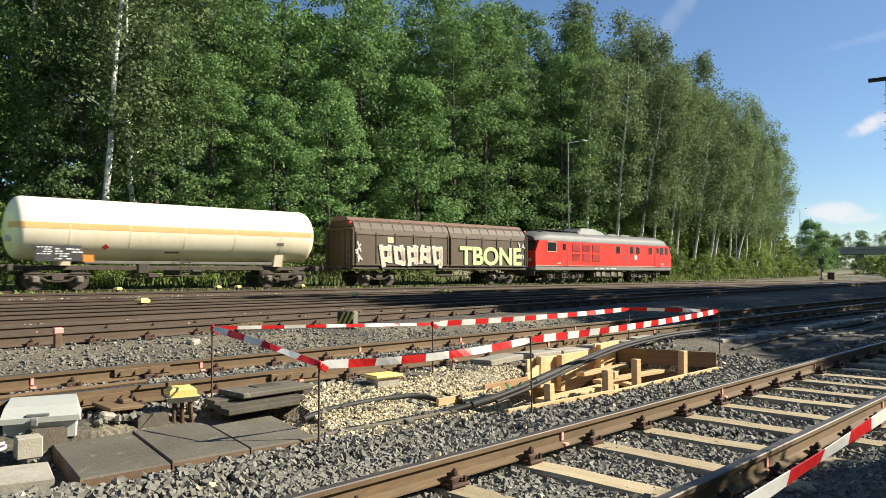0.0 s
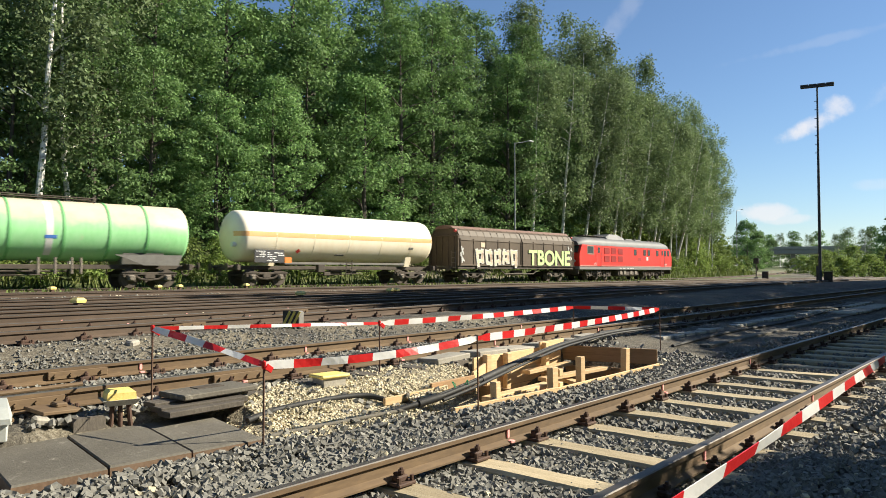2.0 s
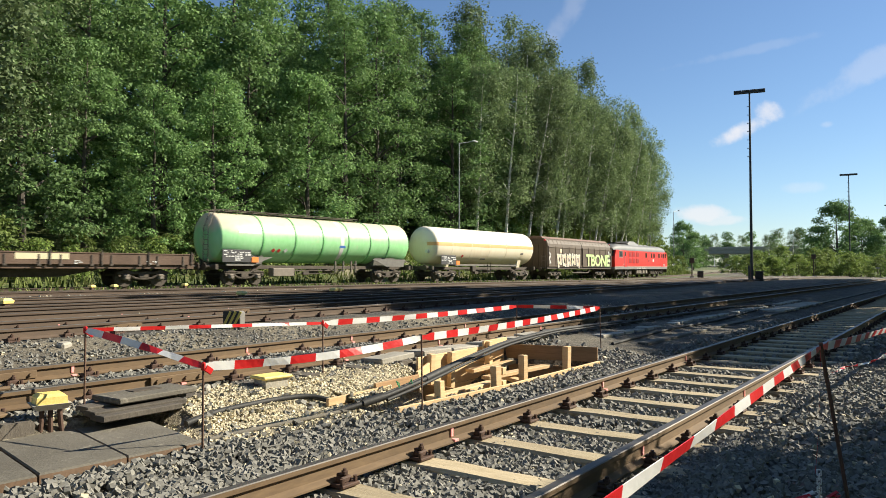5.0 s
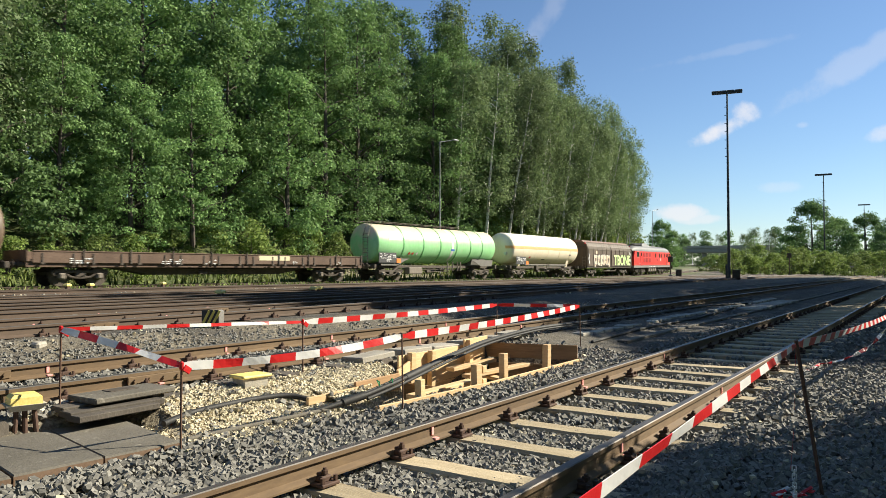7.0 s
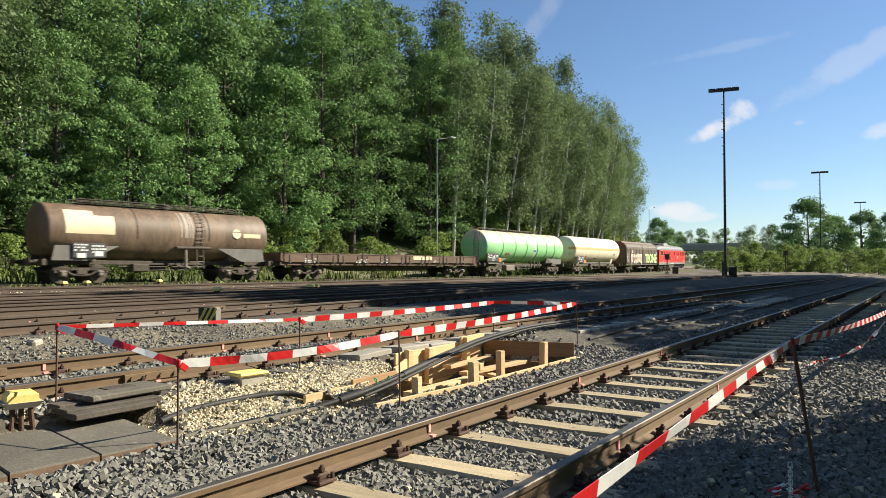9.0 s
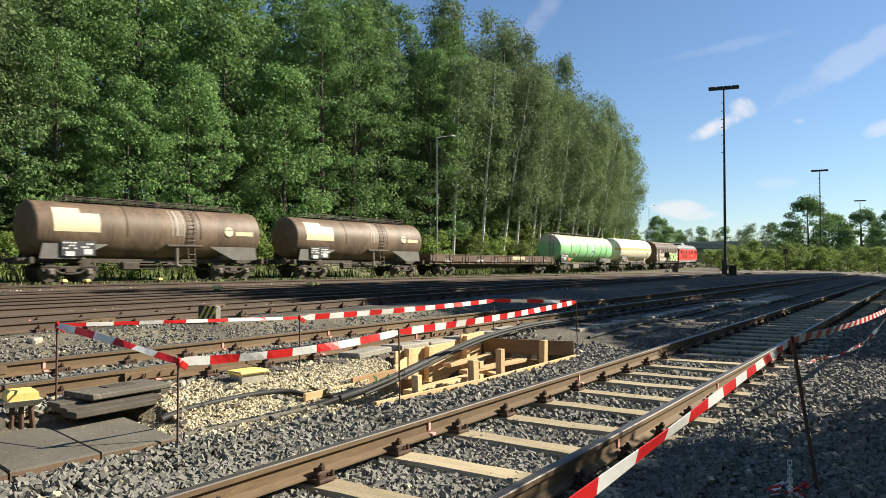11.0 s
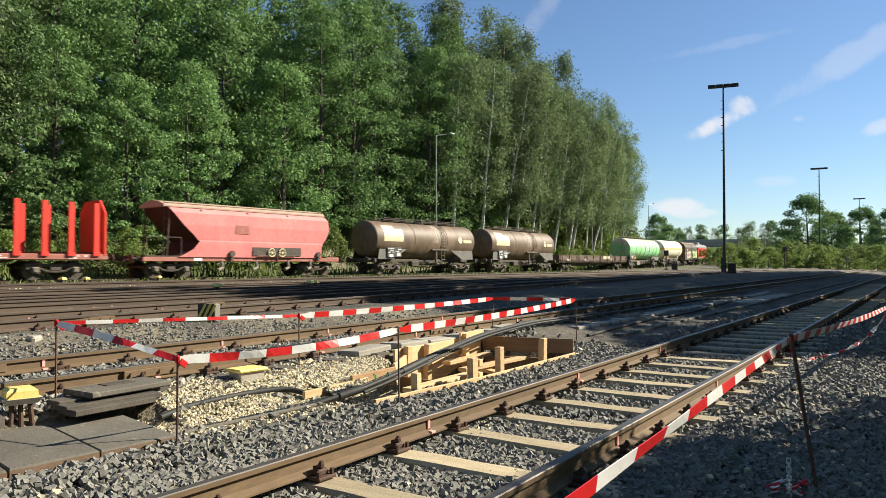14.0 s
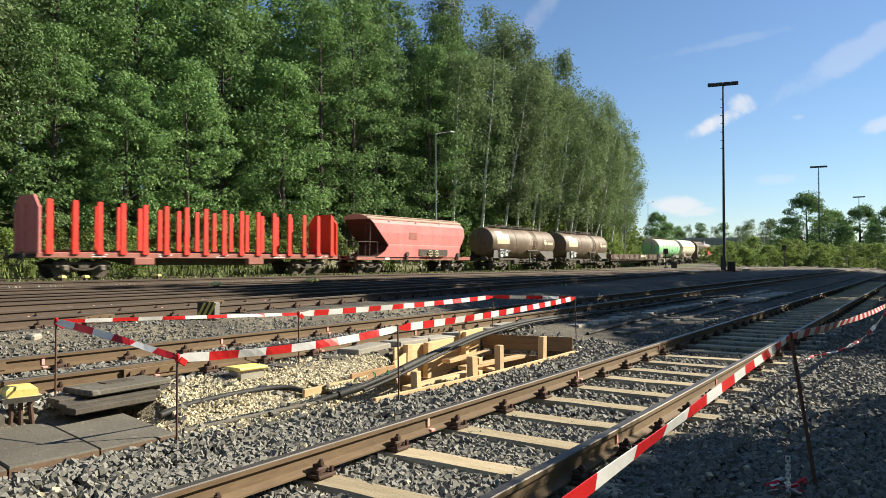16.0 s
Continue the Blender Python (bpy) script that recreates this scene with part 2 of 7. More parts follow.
HOPPER = mat("faded_red_hopper_paint", [(0.54, 0.115, 0.11), (0.68, 0.20, 0.19), (0.74, 0.29, 0.27)], 0.62, scale=0.7, fine=9, stretch=(1, 1, 0.5), bump=0.04, spots=((0.68, 0.36, 0.26), 1.1, 0.62))
HOPPER_DK = mat("shaded_hopper_end", [(0.035, 0.018, 0.014), (0.09, 0.035, 0.028)], 0.8, scale=1.5, fine=12)
HOPPER_RF = mat("pale_hopper_roof", [(0.33, 0.22, 0.16), (0.5, 0.36, 0.28)], 0.7, scale=1, fine=10)
STAKERED = mat("bright_red_stanchion", [(0.66, 0.03, 0.018), (0.78, 0.055, 0.03)], 0.5, scale=2, fine=14, per_object=0.08)
REDFLOOR = mat("dusty_red_underframe", [(0.22, 0.07, 0.055), (0.36, 0.13, 0.10), (0.46, 0.22, 0.18)], 0.75, scale=1.6, fine=14)
WHITEP = mat("white_marking_paint", [(0.62, 0.62, 0.6), (0.76, 0.76, 0.74)], 0.6, scale=4, fine=30)
PLATE_DK = mat("black_notice_plate", [(0.03, 0.03, 0.035), (0.07, 0.07, 0.075)], 0.55, scale=3, fine=20)
ORANGE_PL = mat("orange_hazard_plate", [(0.80, 0.20, 0.03), (0.86, 0.27, 0.05)], 0.5, scale=6, fine=30)
LABEL_RED = mat("red_hazard_label", [(0.5, 0.03, 0.03), (0.6, 0.06, 0.05)], 0.5)
GRAF_Y = mat("lime_spray_paint", [(0.50, 0.72, 0.25), (0.64, 0.82, 0.40)], 0.55, scale=3, fine=20)
GRAF_O = mat("pale_orange_spray_paint", [(0.66, 0.44, 0.28), (0.80, 0.68, 0.54)], 0.55, scale=3, fine=20)
BLUEP = mat("blue_stencil_paint", [(0.05, 0.16, 0.5), (0.08, 0.22, 0.6)], 0.6)


def pale_top(m, low, high, colour):
    """A paler colour on the upper side, ragged at its lower edge."""
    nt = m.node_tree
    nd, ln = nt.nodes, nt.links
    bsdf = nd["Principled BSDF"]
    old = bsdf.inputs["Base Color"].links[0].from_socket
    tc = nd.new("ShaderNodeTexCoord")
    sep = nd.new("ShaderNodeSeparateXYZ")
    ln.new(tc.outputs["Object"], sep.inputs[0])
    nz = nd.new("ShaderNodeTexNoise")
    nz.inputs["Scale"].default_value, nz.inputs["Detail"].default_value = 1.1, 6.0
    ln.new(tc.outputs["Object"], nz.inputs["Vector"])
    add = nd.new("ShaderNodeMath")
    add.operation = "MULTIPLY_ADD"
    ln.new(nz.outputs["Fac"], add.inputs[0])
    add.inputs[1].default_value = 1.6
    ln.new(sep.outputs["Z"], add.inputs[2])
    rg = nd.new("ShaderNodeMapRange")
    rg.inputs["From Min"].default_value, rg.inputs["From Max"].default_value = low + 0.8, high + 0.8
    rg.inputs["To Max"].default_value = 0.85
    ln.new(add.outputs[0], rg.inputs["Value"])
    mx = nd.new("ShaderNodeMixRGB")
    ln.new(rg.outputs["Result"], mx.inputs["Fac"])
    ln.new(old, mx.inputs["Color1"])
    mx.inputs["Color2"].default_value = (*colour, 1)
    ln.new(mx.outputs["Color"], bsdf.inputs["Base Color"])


pale_top(GREEN, 3.0, 3.75, (0.72, 0.55, 0.44))
pale_top(CREAM, 3.1, 3.9, (0.88, 0.84, 0.72))
# plants and distance
LEAF_A = mat("sunlit_maple_leaves", [(0.080, 0.150, 0.050), (0.143, 0.245, 0.080), (0.228, 0.350, 0.120)], 0.8, scale=0.35, fine=2.5, bump=0, per_island=0.33, per_object=0.28, translucent=0.36)
LEAF_B = mat("birch_leaves", [(0.094, 0.145, 0.060), (0.152, 0.212, 0.090), (0.220, 0.288, 0.128)], 0.8, scale=0.35, fine=2.5, bump=0, per_island=0.33, per_object=0.28, translucent=0.32)
LEAF_C = mat("shrub_leaves", [(0.105, 0.165, 0.040), (0.18, 0.25, 0.06), (0.29, 0.33, 0.105)], 0.8, scale=0.5, fine=3, bump=0, per_island=0.36, per_object=0.3, translucent=0.42)
BARK = mat("grey_bark", [(0.04, 0.033, 0.026), (0.10, 0.083, 0.066)], 0.9, scale=3, fine=14, stretch=(2, 2, 0.4), bump=0.5)
BIRCHBARK = mat("white_birch_bark", [(0.10, 0.09, 0.08), (0.74, 0.71, 0.66), (0.84, 0.82, 0.78)], 0.8, scale=1.2, fine=7, stretch=(0.6, 0.6, 3.0), spread=0.3, bump=0.2)
GRASS = mat("rank_grass", [(0.055, 0.085, 0.018), (0.13, 0.17, 0.04), (0.24, 0.22, 0.09)], 0.8, scale=0.4, fine=3, bump=0, per_island=0.5, translucent=0.25)
# ---- mesh tools ----
class Build:
    """Collects vertices and faces of one mesh, with a material slot for each face."""

    def __init__(self):
        self.v, self.f, self.s = [], [], []

    def add(self, verts, faces, slot=0):
        n = len(self.v)
        self.v.extend(tuple(p) for p in verts)
        self.f.extend(tuple(n + i for i in face) for face in faces)
        self.s.extend([slot] * len(faces))
        return self

    def box(self, c, size, chamfer=0.0, turn=None, slot=0):
        hx, hy, hz = size[0] / 2, size[1] / 2, size[2] / 2
        k = min(chamfer, hx * 0.9, hy * 0.9, hz * 0.9)
        pts, faces = [], []
        if k <= 0:
            pts = [Vector((sx * hx, sy * hy, sz * hz)) for sx in (-1, 1) for sy in (-1, 1) for sz in (-1, 1)]
            faces = [(0, 1, 3, 2), (4, 6, 7, 5), (0, 4, 5, 1), (2, 3, 7, 6), (0, 2, 6, 4), (1, 5, 7, 3)]
        else:
            ids = {}
            for sx in (-1, 1):
                for sy in (-1, 1):
                    for sz in (-1, 1):
                        for ax in range(3):
                            p = [sx * (hx - k), sy * (hy - k), sz * (hz - k)]
                            p[ax] = (sx * hx, sy * hy, sz * hz)[ax]
                            ids[sx, sy, sz, ax] = len(pts)
                            pts.append(Vector(p))
            for ax in range(3):
                a, b = [i for i in range(3) if i != ax]
                for s in (-1, 1):
                    loop = []
                    for sa_, sb_ in ((-1, -1), (1, -1), (1, 1), (-1, 1)):
                        key = [0, 0, 0]
                        key[ax], key[a], key[b] = s, sa_, sb_
                        loop.append(ids[(*key, ax)])
                    faces.append(tuple(loop))
                for sa_ in (-1, 1):
                    for sb_ in (-1, 1):
                        k0, k1 = [0, 0, 0], [0, 0, 0]
                        k0[ax], k1[ax] = -1, 1
                        k0[a] = k1[a] = sa_
                        k0[b] = k1[b] = sb_
                        faces.append((ids[(*k0, a)], ids[(*k1, a)], ids[(*k1, b)], ids[(*k0, b)]))
            for sx in (-1, 1):
                for sy in (-1, 1):
                    for sz in (-1, 1):
                        faces.append(tuple(ids[sx, sy, sz, i] for i in range(3)))
        m = turn.to_3x3() if turn is not None else None
        cc = Vector(c)
        return self.add([(m @ p if m else p) + cc for p in pts], faces, slot)

    def tube(self, p0, p1, r0, r1=None, seg=10, slot=0):
        r1 = r0 if r1 is None else r1
        p0, p1 = Vector(p0), Vector(p1)
        d = (p1 - p0).normalized()
        a = d.orthogonal().normalized()
        b = d.cross(a)
        ring = [(math.cos(2 * math.pi * i / seg), math.sin(2 * math.pi * i / seg)) for i in range(seg)]
        pts = [p0 + (a * c + b * s) * r0 for c, s in ring] + [p1 + (a * c + b * s) * r1 for c, s in ring]
        faces = [(i, (i + 1) % seg, seg + (i + 1) % seg, seg + i) for i in range(seg)]
        faces += [tuple(range(seg - 1, -1, -1)), tuple(range(seg, 2 * seg))]
        return self.add(pts, faces, slot)

    def pipe(self, pts, r, seg=8, slot=0):
        for a, b in zip(pts, pts[1:]):
            self.tube(a, b, r, r, seg, slot)
        return self

    def loft(self, rings, slot=0, caps=True):
        n = len(rings[0])
        pts = [p for r in rings for p in r]
        faces = []
        for k in range(len(rings) - 1):
            for i in range(n):
                j = (i + 1) % n
                faces.append((k * n + i, k * n + j, (k + 1) * n + j, (k + 1) * n + i))
        if caps:
            faces.append(tuple(range(n - 1, -1, -1)))
            faces.append(tuple((len(rings) - 1) * n + i for i in range(n)))
        return self.add(pts, faces, slot)

    def prism(self, profile, x0, x1, slot=0):
        """A (y, z) profile drawn out along x."""
        return self.loft([[(x0, y, z) for y, z in profile], [(x1, y, z) for y, z in profile]], slot)

    def mesh(self, name, mats, smooth=False):
        me = bpy.data.meshes.new(name)
        me.from_pydata([tuple(p) for p in self.v], [], self.f)
        for m in mats if isinstance(mats, (list, tuple)) else [mats]:
            me.materials.append(m)
        me.polygons.foreach_set("material_index", self.s)
        bm = bmesh.new()
        bm.from_mesh(me)
        bmesh.ops.recalc_face_normals(bm, faces=bm.faces)
        bm.to_mesh(me)
        bm.free()
        if smooth:
            me.shade_smooth()
            me.set_sharp_from_angle(angle=radians(38))
        return me


def part(name, build, material, parent=None, label="", smooth=False, at=None):
    """Links one mesh, as a thing or as a part of its parent."""
    me = build if isinstance(build, bpy.types.Mesh) else build.mesh(name, material, smooth)
    ob = new(name, me)
    ob.parent = parent
    if at is not None:
        ob.matrix_basis = at
    if label:
        ob["label"] = label
    if name in ("marking", "spray_shape", "spray_scribble"):
        ob["kind"] = "stuff"
    return ob


def thing(name, label, category, group="", at=None, kind=""):
    ob = new(name)
    ob.empty_display_size = 0.2
    if at is not None:
        ob.matrix_basis = at
    return tagged(ob, label, category, group, kind)


def lettering(text, size, depth=0.004):
    """A mesh of the built-in font, lying in its xy plane, centred."""
    cu = bpy.data.curves.new("letters", "FONT")
    cu.body, cu.size, cu.extrude, cu.align_x, cu.align_y = text, size, depth, "CENTER", "CENTER"
    cu.offset = size * 0.03
    tmp = bpy.data.objects.new("letters", cu)
    scene.collection.objects.link(tmp)
    me = bpy.data.meshes.new_from_object(tmp.evaluated_get(bpy.context.evaluated_depsgraph_get()))
    bpy.data.objects.remove(tmp)
    bpy.data.curves.remove(cu)
    return me


# ---- the train's track and the lie of the land ----
S0 = Vector((5.77, 36.44))
HEAD0, BEND = radians(34.0 - 40.246), 0.001786


def line(s, lat=0.0):
    """A point of the main track, s metres along it and lat metres to its far side, and its heading."""
    a = HEAD0 + BEND * s
    x = S0.x + (math.sin(a) - math.sin(HEAD0)) / BEND
    y = S0.y - (math.cos(a) - math.cos(HEAD0)) / BEND
    return x - math.sin(a) * lat, y + math.cos(a) * lat, a


CX, CY = S0.x - math.sin(HEAD0) / BEND, S0.y + math.cos(HEAD0) / BEND


def line_of(x, y):
    """The way along the main track and the distance to its far side of a place."""
    dx, dy = x - CX, y - CY
    return (math.atan2(dx, -dy) - HEAD0) / BEND, 1 / BEND - math.hypot(dx, dy)


def rail_z(s):
    """Height of the main track's rail heads: level, then the foot of the ramp."""
    k = max(0.0, s - 62.0)
    return 0.64 + (0.00011 * k * k if k < 62 else 0.4228 + 0.01364 * (k - 62))


def steps(v, xs, ys):
    return float(np.interp(v, xs, ys))



def land(x, y):
    """Height of the ground."""
    base = steps(y, (-6, 4.1, 5.0, 5.9, 8.2, 9.3, 40, 60), (0, 0, 0.06, 0.24, 0.26, 0.54, 0.54, 0.5))
    if 0.9 < x < 3.9 and 4.5 < y < 6.05:                # the hollow in which the cover slabs lie
        base = min(base, 0.045 + 0.2 * max(0.0, (y - 5.93) / 0.12) + 0.3 * max(0.0, x - 3.72))
    s, lat = line_of(x, y)
    if s < 400 and lat > -14:
        near = min(1.0, (lat + 14) / 9)
        base += near * (rail_z(max(s, 0)) - 0.17 - 0.5 if s > 0 else 0.0)
        if -60 < s < 150:
            fade = 1.0 if s < 128 else max(0.0, 1 - (s - 128) / 22)
            base += fade * steps(lat, (3.2, 6, 11, 20, 34, 60), (0, 0.7, 2.6, 5.5, 8.5, 10))
    return base
# ---- ground ----
def ground_mat():
    m = bpy.data.materials.new("yard_ground")
    m.use_nodes = True
    nt = m.node_tree
    nd, ln = nt.nodes, nt.links
    bsdf = nd["Principled BSDF"]
    geo = nd.new("ShaderNodeTexCoord")
    sep = nd.new("ShaderNodeSeparateXYZ")
    ln.new(geo.outputs["Object"], sep.inputs[0])

    def noise_tex(scale, detail=5.0):
        n = nd.new("ShaderNodeTexNoise")
        n.inputs["Scale"].default_value, n.inputs["Detail"].default_value, n.inputs["Roughness"].default_value = scale, detail, 0.65
        ln.new(geo.outputs["Object"], n.inputs["Vector"])
        return n.outputs["Fac"]

    def ramp(src, stops):
        r = nd.new("ShaderNodeValToRGB")
        while len(r.color_ramp.elements) < len(stops):
            r.color_ramp.elements.new(0.5)
        for e, (p, c) in zip(r.color_ramp.elements, stops):
            e.position, e.color = p, (*c, 1)
        ln.new(src, r.inputs["Fac"])
        return r.outputs["Color"]

    def mixed(fac, a, b):
        x = nd.new("ShaderNodeMixRGB")
        ln.new(fac, x.inputs["Fac"])
        ln.new(a, x.inputs["Color1"])
        ln.new(b, x.inputs["Color2"])
        return x.outputs["Color"]

    grit = noise_tex(26)
    cinder = ramp(grit, [(0.3, (0.022, 0.020, 0.018)), (0.5, (0.058, 0.052, 0.046)), (0.72, (0.14, 0.13, 0.112))])
    soil = ramp(grit, [(0.3, (0.13, 0.105, 0.07)), (0.5, (0.27, 0.23, 0.16)), (0.7, (0.44, 0.39, 0.29))])
    turf = ramp(noise_tex(3.0), [(0.35, (0.035, 0.055, 0.014)), (0.55, (0.085, 0.11, 0.03)), (0.7, (0.20, 0.17, 0.07))])
    attr = nd.new("ShaderNodeAttribute")
    attr.attribute_name = "cover"
    sepc = nd.new("ShaderNodeSeparateXYZ")
    ln.new(attr.outputs["Vector"], sepc.inputs[0])
    patch = nd.new("ShaderNodeMapRange")
    patch.inputs["From Min"].default_value, patch.inputs["From Max"].default_value = 0.42, 0.62
    ln.new(noise_tex(0.7), patch.inputs["Value"])
    half = nd.new("ShaderNodeMath")
    half.operation = "MULTIPLY"
    half.inputs[1].default_value = 0.3
    ln.new(patch.outputs["Result"], half.inputs[0])
    col = mixed(half.outputs[0], cinder, soil)
    col = mixed(sepc.outputs["X"], col, soil)
    col = mixed(sepc.outputs["Y"], col, turf)
    ln.new(col, bsdf.inputs["Base Color"])
    bsdf.inputs["Roughness"].default_value = 0.95
    b = nd.new("ShaderNodeBump")
    b.inputs["Strength"].default_value, b.inputs["Distance"].default_value = 0.8, 0.04
    ln.new(grit, b.inputs["Height"])
    ln.new(b.outputs["Normal"], bsdf.inputs["Normal"])
    return m


def in_pit(x, y):
    """Depth of the cable trench and of the boarded pit."""
    d = 0.0
    if 7.3 < x < 10.45 and 4.54 < y < 6.0:
        edge = min(x - 7.3, 10.45 - x, y - 4.54, 6.0 - y)
        d = min(0.8, edge * 9.0)
    if 5.4 < x < 7.5:
        lo, hi = 4.66, 4.95 + (x - 5.4) * 0.42
        edge = min(y - lo, hi - y)
        if edge > 0:
            d = max(d, min(0.1 + (x - 5.4) * 0.22, edge * 2.2))
    if 3.0 < x < 5.6:
        d = max(d, 0.07 * math.exp(-((y - 5.3) / 0.2) ** 2))
    return d


def build_ground():
    def spread(lo, hi, fine, near, far, grow=1.16):
        v, out = lo, []
        while v < hi:
            out.append(v)
            v += fine
        a, d = lo, fine
        left = []
        while a > near:
            d *= grow
            a -= d
            left.append(a)
        b, d = out[-1], fine
        right = []
        while b < far:
            d *= grow
            b += d
            right.append(b)
        return left[::-1] + out + right
    xs = spread(0.0, 14.0, 0.14, -2500, 3500)
    ys = spread(0.0, 11.0, 0.14, -2500, 3500)
    # keep the middle distance fine enough for the bank behind the track
    xs = sorted(set(xs) | {14 + 2.5 * i for i in range(1, 64)} | {-2.5 * i for i in range(1, 25)})
    ys = sorted(set(ys) | {11 + 1.4 * i for i in range(1, 60)})
    nx, ny = len(xs), len(ys)
    verts, cover = [], []
    for y in ys:
        for x in xs:
            z = land(x, y)
            z += 0.025 * noise.noise((x * 1.3, y * 1.3, 0)) + 0.012 * noise.noise((x * 4, y * 4, 3))
            z -= 0.03 if y > -3 else 0
            if 1.2 < y < 4.3:
                z -= 0.055 * min(1.0, (y - 1.2) * 5, (4.3 - y) * 5)
            s, lat = line_of(x, y)
            if lat > 4 and -60 < s < 170:
                z += 0.5 * noise.noise((x * 0.15, y * 0.15, 7))
            sand = 0.0
            if 2.2 < x < 12 and 4.5 < y < 6.6:
                sand = max(0.0, min(1.0, 1.15 - ((x - 5.6) / 4.4) ** 2 - ((y - 5.5) / 0.95) ** 2 + 0.5 * noise.noise((x * 2, y * 2, 9))))
            if 34 < s < 52 and 4 < lat < 12:
                sand = 0.8
            if 128 < s < 260 and -3 < lat < 14:
                sand = 0.7
            if x < 13 and 8.5 < y < 9.8:
                sand = max(0.0, min(0.6, 0.3 + 0.6 * noise.noise((x * 0.9, y * 0.9, 2))))
            grass = 0.0
            if lat > -3.4 or (lat > -9 and noise.noise((x * 0.12, y * 0.12, 5)) > 0.25):
                grass = 0.25 if 34 < s < 52 and 4 < lat < 11 else 1.0 if lat > -3.4 and not (128 < s < 240 and lat < 6) else 0.4
            if math.hypot(x, y) > 190 or y < -6:
                grass = 1.0
            z -= in_pit(x, y)
            verts.append((x, y, z))
            cover.append((sand, grass, 0.0))
    faces = [(j * nx + i, j * nx + i + 1, (j + 1) * nx + i + 1, (j + 1) * nx + i) for j in range(ny - 1) for i in range(nx - 1)]
    me = bpy.data.meshes.new("ground")
    me.from_pydata(verts, [], faces)
    at = me.attributes.new("cover", "FLOAT_VECTOR", "POINT")
    at.data.foreach_set("vector", [c for v in cover for c in v])
    me.materials.append(ground_mat())
    me.shade_smooth()
    ob = new("ground", me)
    tagged(ob, "dark cinder yard ground with pale sandy spoil and rank turf", "ground", kind="structure")


build_ground()

# ---- tracks ----
RAIL = [(-0.0625, -0.155), (0.0625, -0.155), (0.0625, -0.143), (0.012, -0.118), (0.009, -0.045), (0.034, -0.036), (0.035, -0.006),
        (0.028, 0.0), (-0.028, 0.0), (-0.035, -0.006), (-0.034, -0.036), (-0.009, -0.045), (-0.012, -0.118), (-0.0625, -0.143)]


def rail_mesh(points, smooth=False):
    """A rail swept along points (x, y, z of the head, heading), rusty but for the running surface."""
    b = Build()
    n = len(RAIL)
    pts = []
    for x, y, z, a in points:
        pts += [(x - math.sin(a) * u, y + math.cos(a) * u, z + w) for u, w in RAIL]
    faces, slots = [], []
    for k in range(len(points) - 1):
        for i in range(n):
            j = (i + 1) % n
            faces.append((k * n + i, k * n + j, (k + 1) * n + j, (k + 1) * n + i))
            slots.append(1 if i in (6, 7, 8) else 0)
    faces += [tuple(range(n)), tuple((len(points) - 1) * n + i for i in range(n))]
    slots += [0, 0]
    b.v, b.f, b.s = pts, faces, slots
    return b


def straight(y0, slope, x0, x1, z, step=6.0):
    a = math.atan(slope)
    k = max(2, int((x1 - x0) / step))
    return [(x0 + (x1 - x0) * i / k, y0 + slope * (x0 + (x1 - x0) * i / k), z, a) for i in range(k + 1)]


def clip_mesh():
    b = Build()
    b.box((0, 0, 0.012), (0.17, 0.34, 0.024), 0.006)
    for side in (-1, 1):
        b.box((0, side * 0.095, 0.042), (0.10, 0.07, 0.045), 0.01)
        b.box((0.0, side * 0.078, 0.07), (0.06, 0.05, 0.022), 0.006)
        b.tube((0, side * 0.105, 0.02), (0, side * 0.105, 0.115), 0.014, seg=6)
        b.tube((0, side * 0.105, 0.075), (0, side * 0.105, 0.098), 0.024, seg=6)
        for sx in (-1, 1):
            b.tube((sx * 0.062, side * 0.145, 0.02), (sx * 0.062, side * 0.145, 0.062), 0.016, seg=6)
    return b.mesh("rail_clip", DARKIRON)


def sleeper_mesh(name, length, material, seed):
    rnd = random.Random(seed)
    b = Build()
    rings = []
    k = 9
    for i in range(k):
        y = -length / 2 + length * i / (k - 1)
        w, h, c = 0.13 + rnd.uniform(-0.006, 0.006), rnd.uniform(-0.006, 0.003), 0.018 + rnd.uniform(0, 0.01)
        rings.append([(-w, y, -0.16), (w, y, -0.16), (w, y, h - c), (w - c, y, h), (-w + c, y, h), (-w, y, h - c)])
    b.loft(rings)
    return b.mesh(name, material)


CLIP = clip_mesh()
SLEEPERS = [sleeper_mesh("sleeper", 2.5, SLEEPER, i) for i in range(3)]
SLEEPERS_DK = [sleeper_mesh("sleeper", 2.5, SLEEPER_DK, 9 + i) for i in range(3)]


def track(name, label, y0, slope, z, x0, x1, meshes, gap, first, upto, clips_upto, group="yard tracks"):
    """Two rails on wooden sleepers; y0 is the middle between the rails at x = 0."""
    t = thing(name, label, "railway track", group, kind="structure")
    for side in (-0.75, 0.75):
        part("rail", rail_mesh(straight(y0 + side, slope, x0, x1, z)), [RUST if y0 < 10 else RUST_DK, RAILTOP], t)
    x, i = first, 0
    rnd = random.Random(int(y0 * 10))
    a = math.degrees(math.atan(slope))
    while x < upto:
        m = pose(x + rnd.uniform(-0.02, 0.02), y0 + slope * x + rnd.uniform(-0.05, 0.05), z - 0.172 + rnd.uniform(-0.006, 0.004), 0, 0, a + rnd.uniform(-1.2, 1.2))
        part("sleeper", meshes[i % 3], None, t, at=m)
        if x < clips_upto:
            for side in (-0.75, 0.75):
                part("rail_clip", CLIP, None, t, at=pose(x, y0 + slope * x + side, z - 0.172, 0, 0, a))
        x += gap
        i += 1
    return t


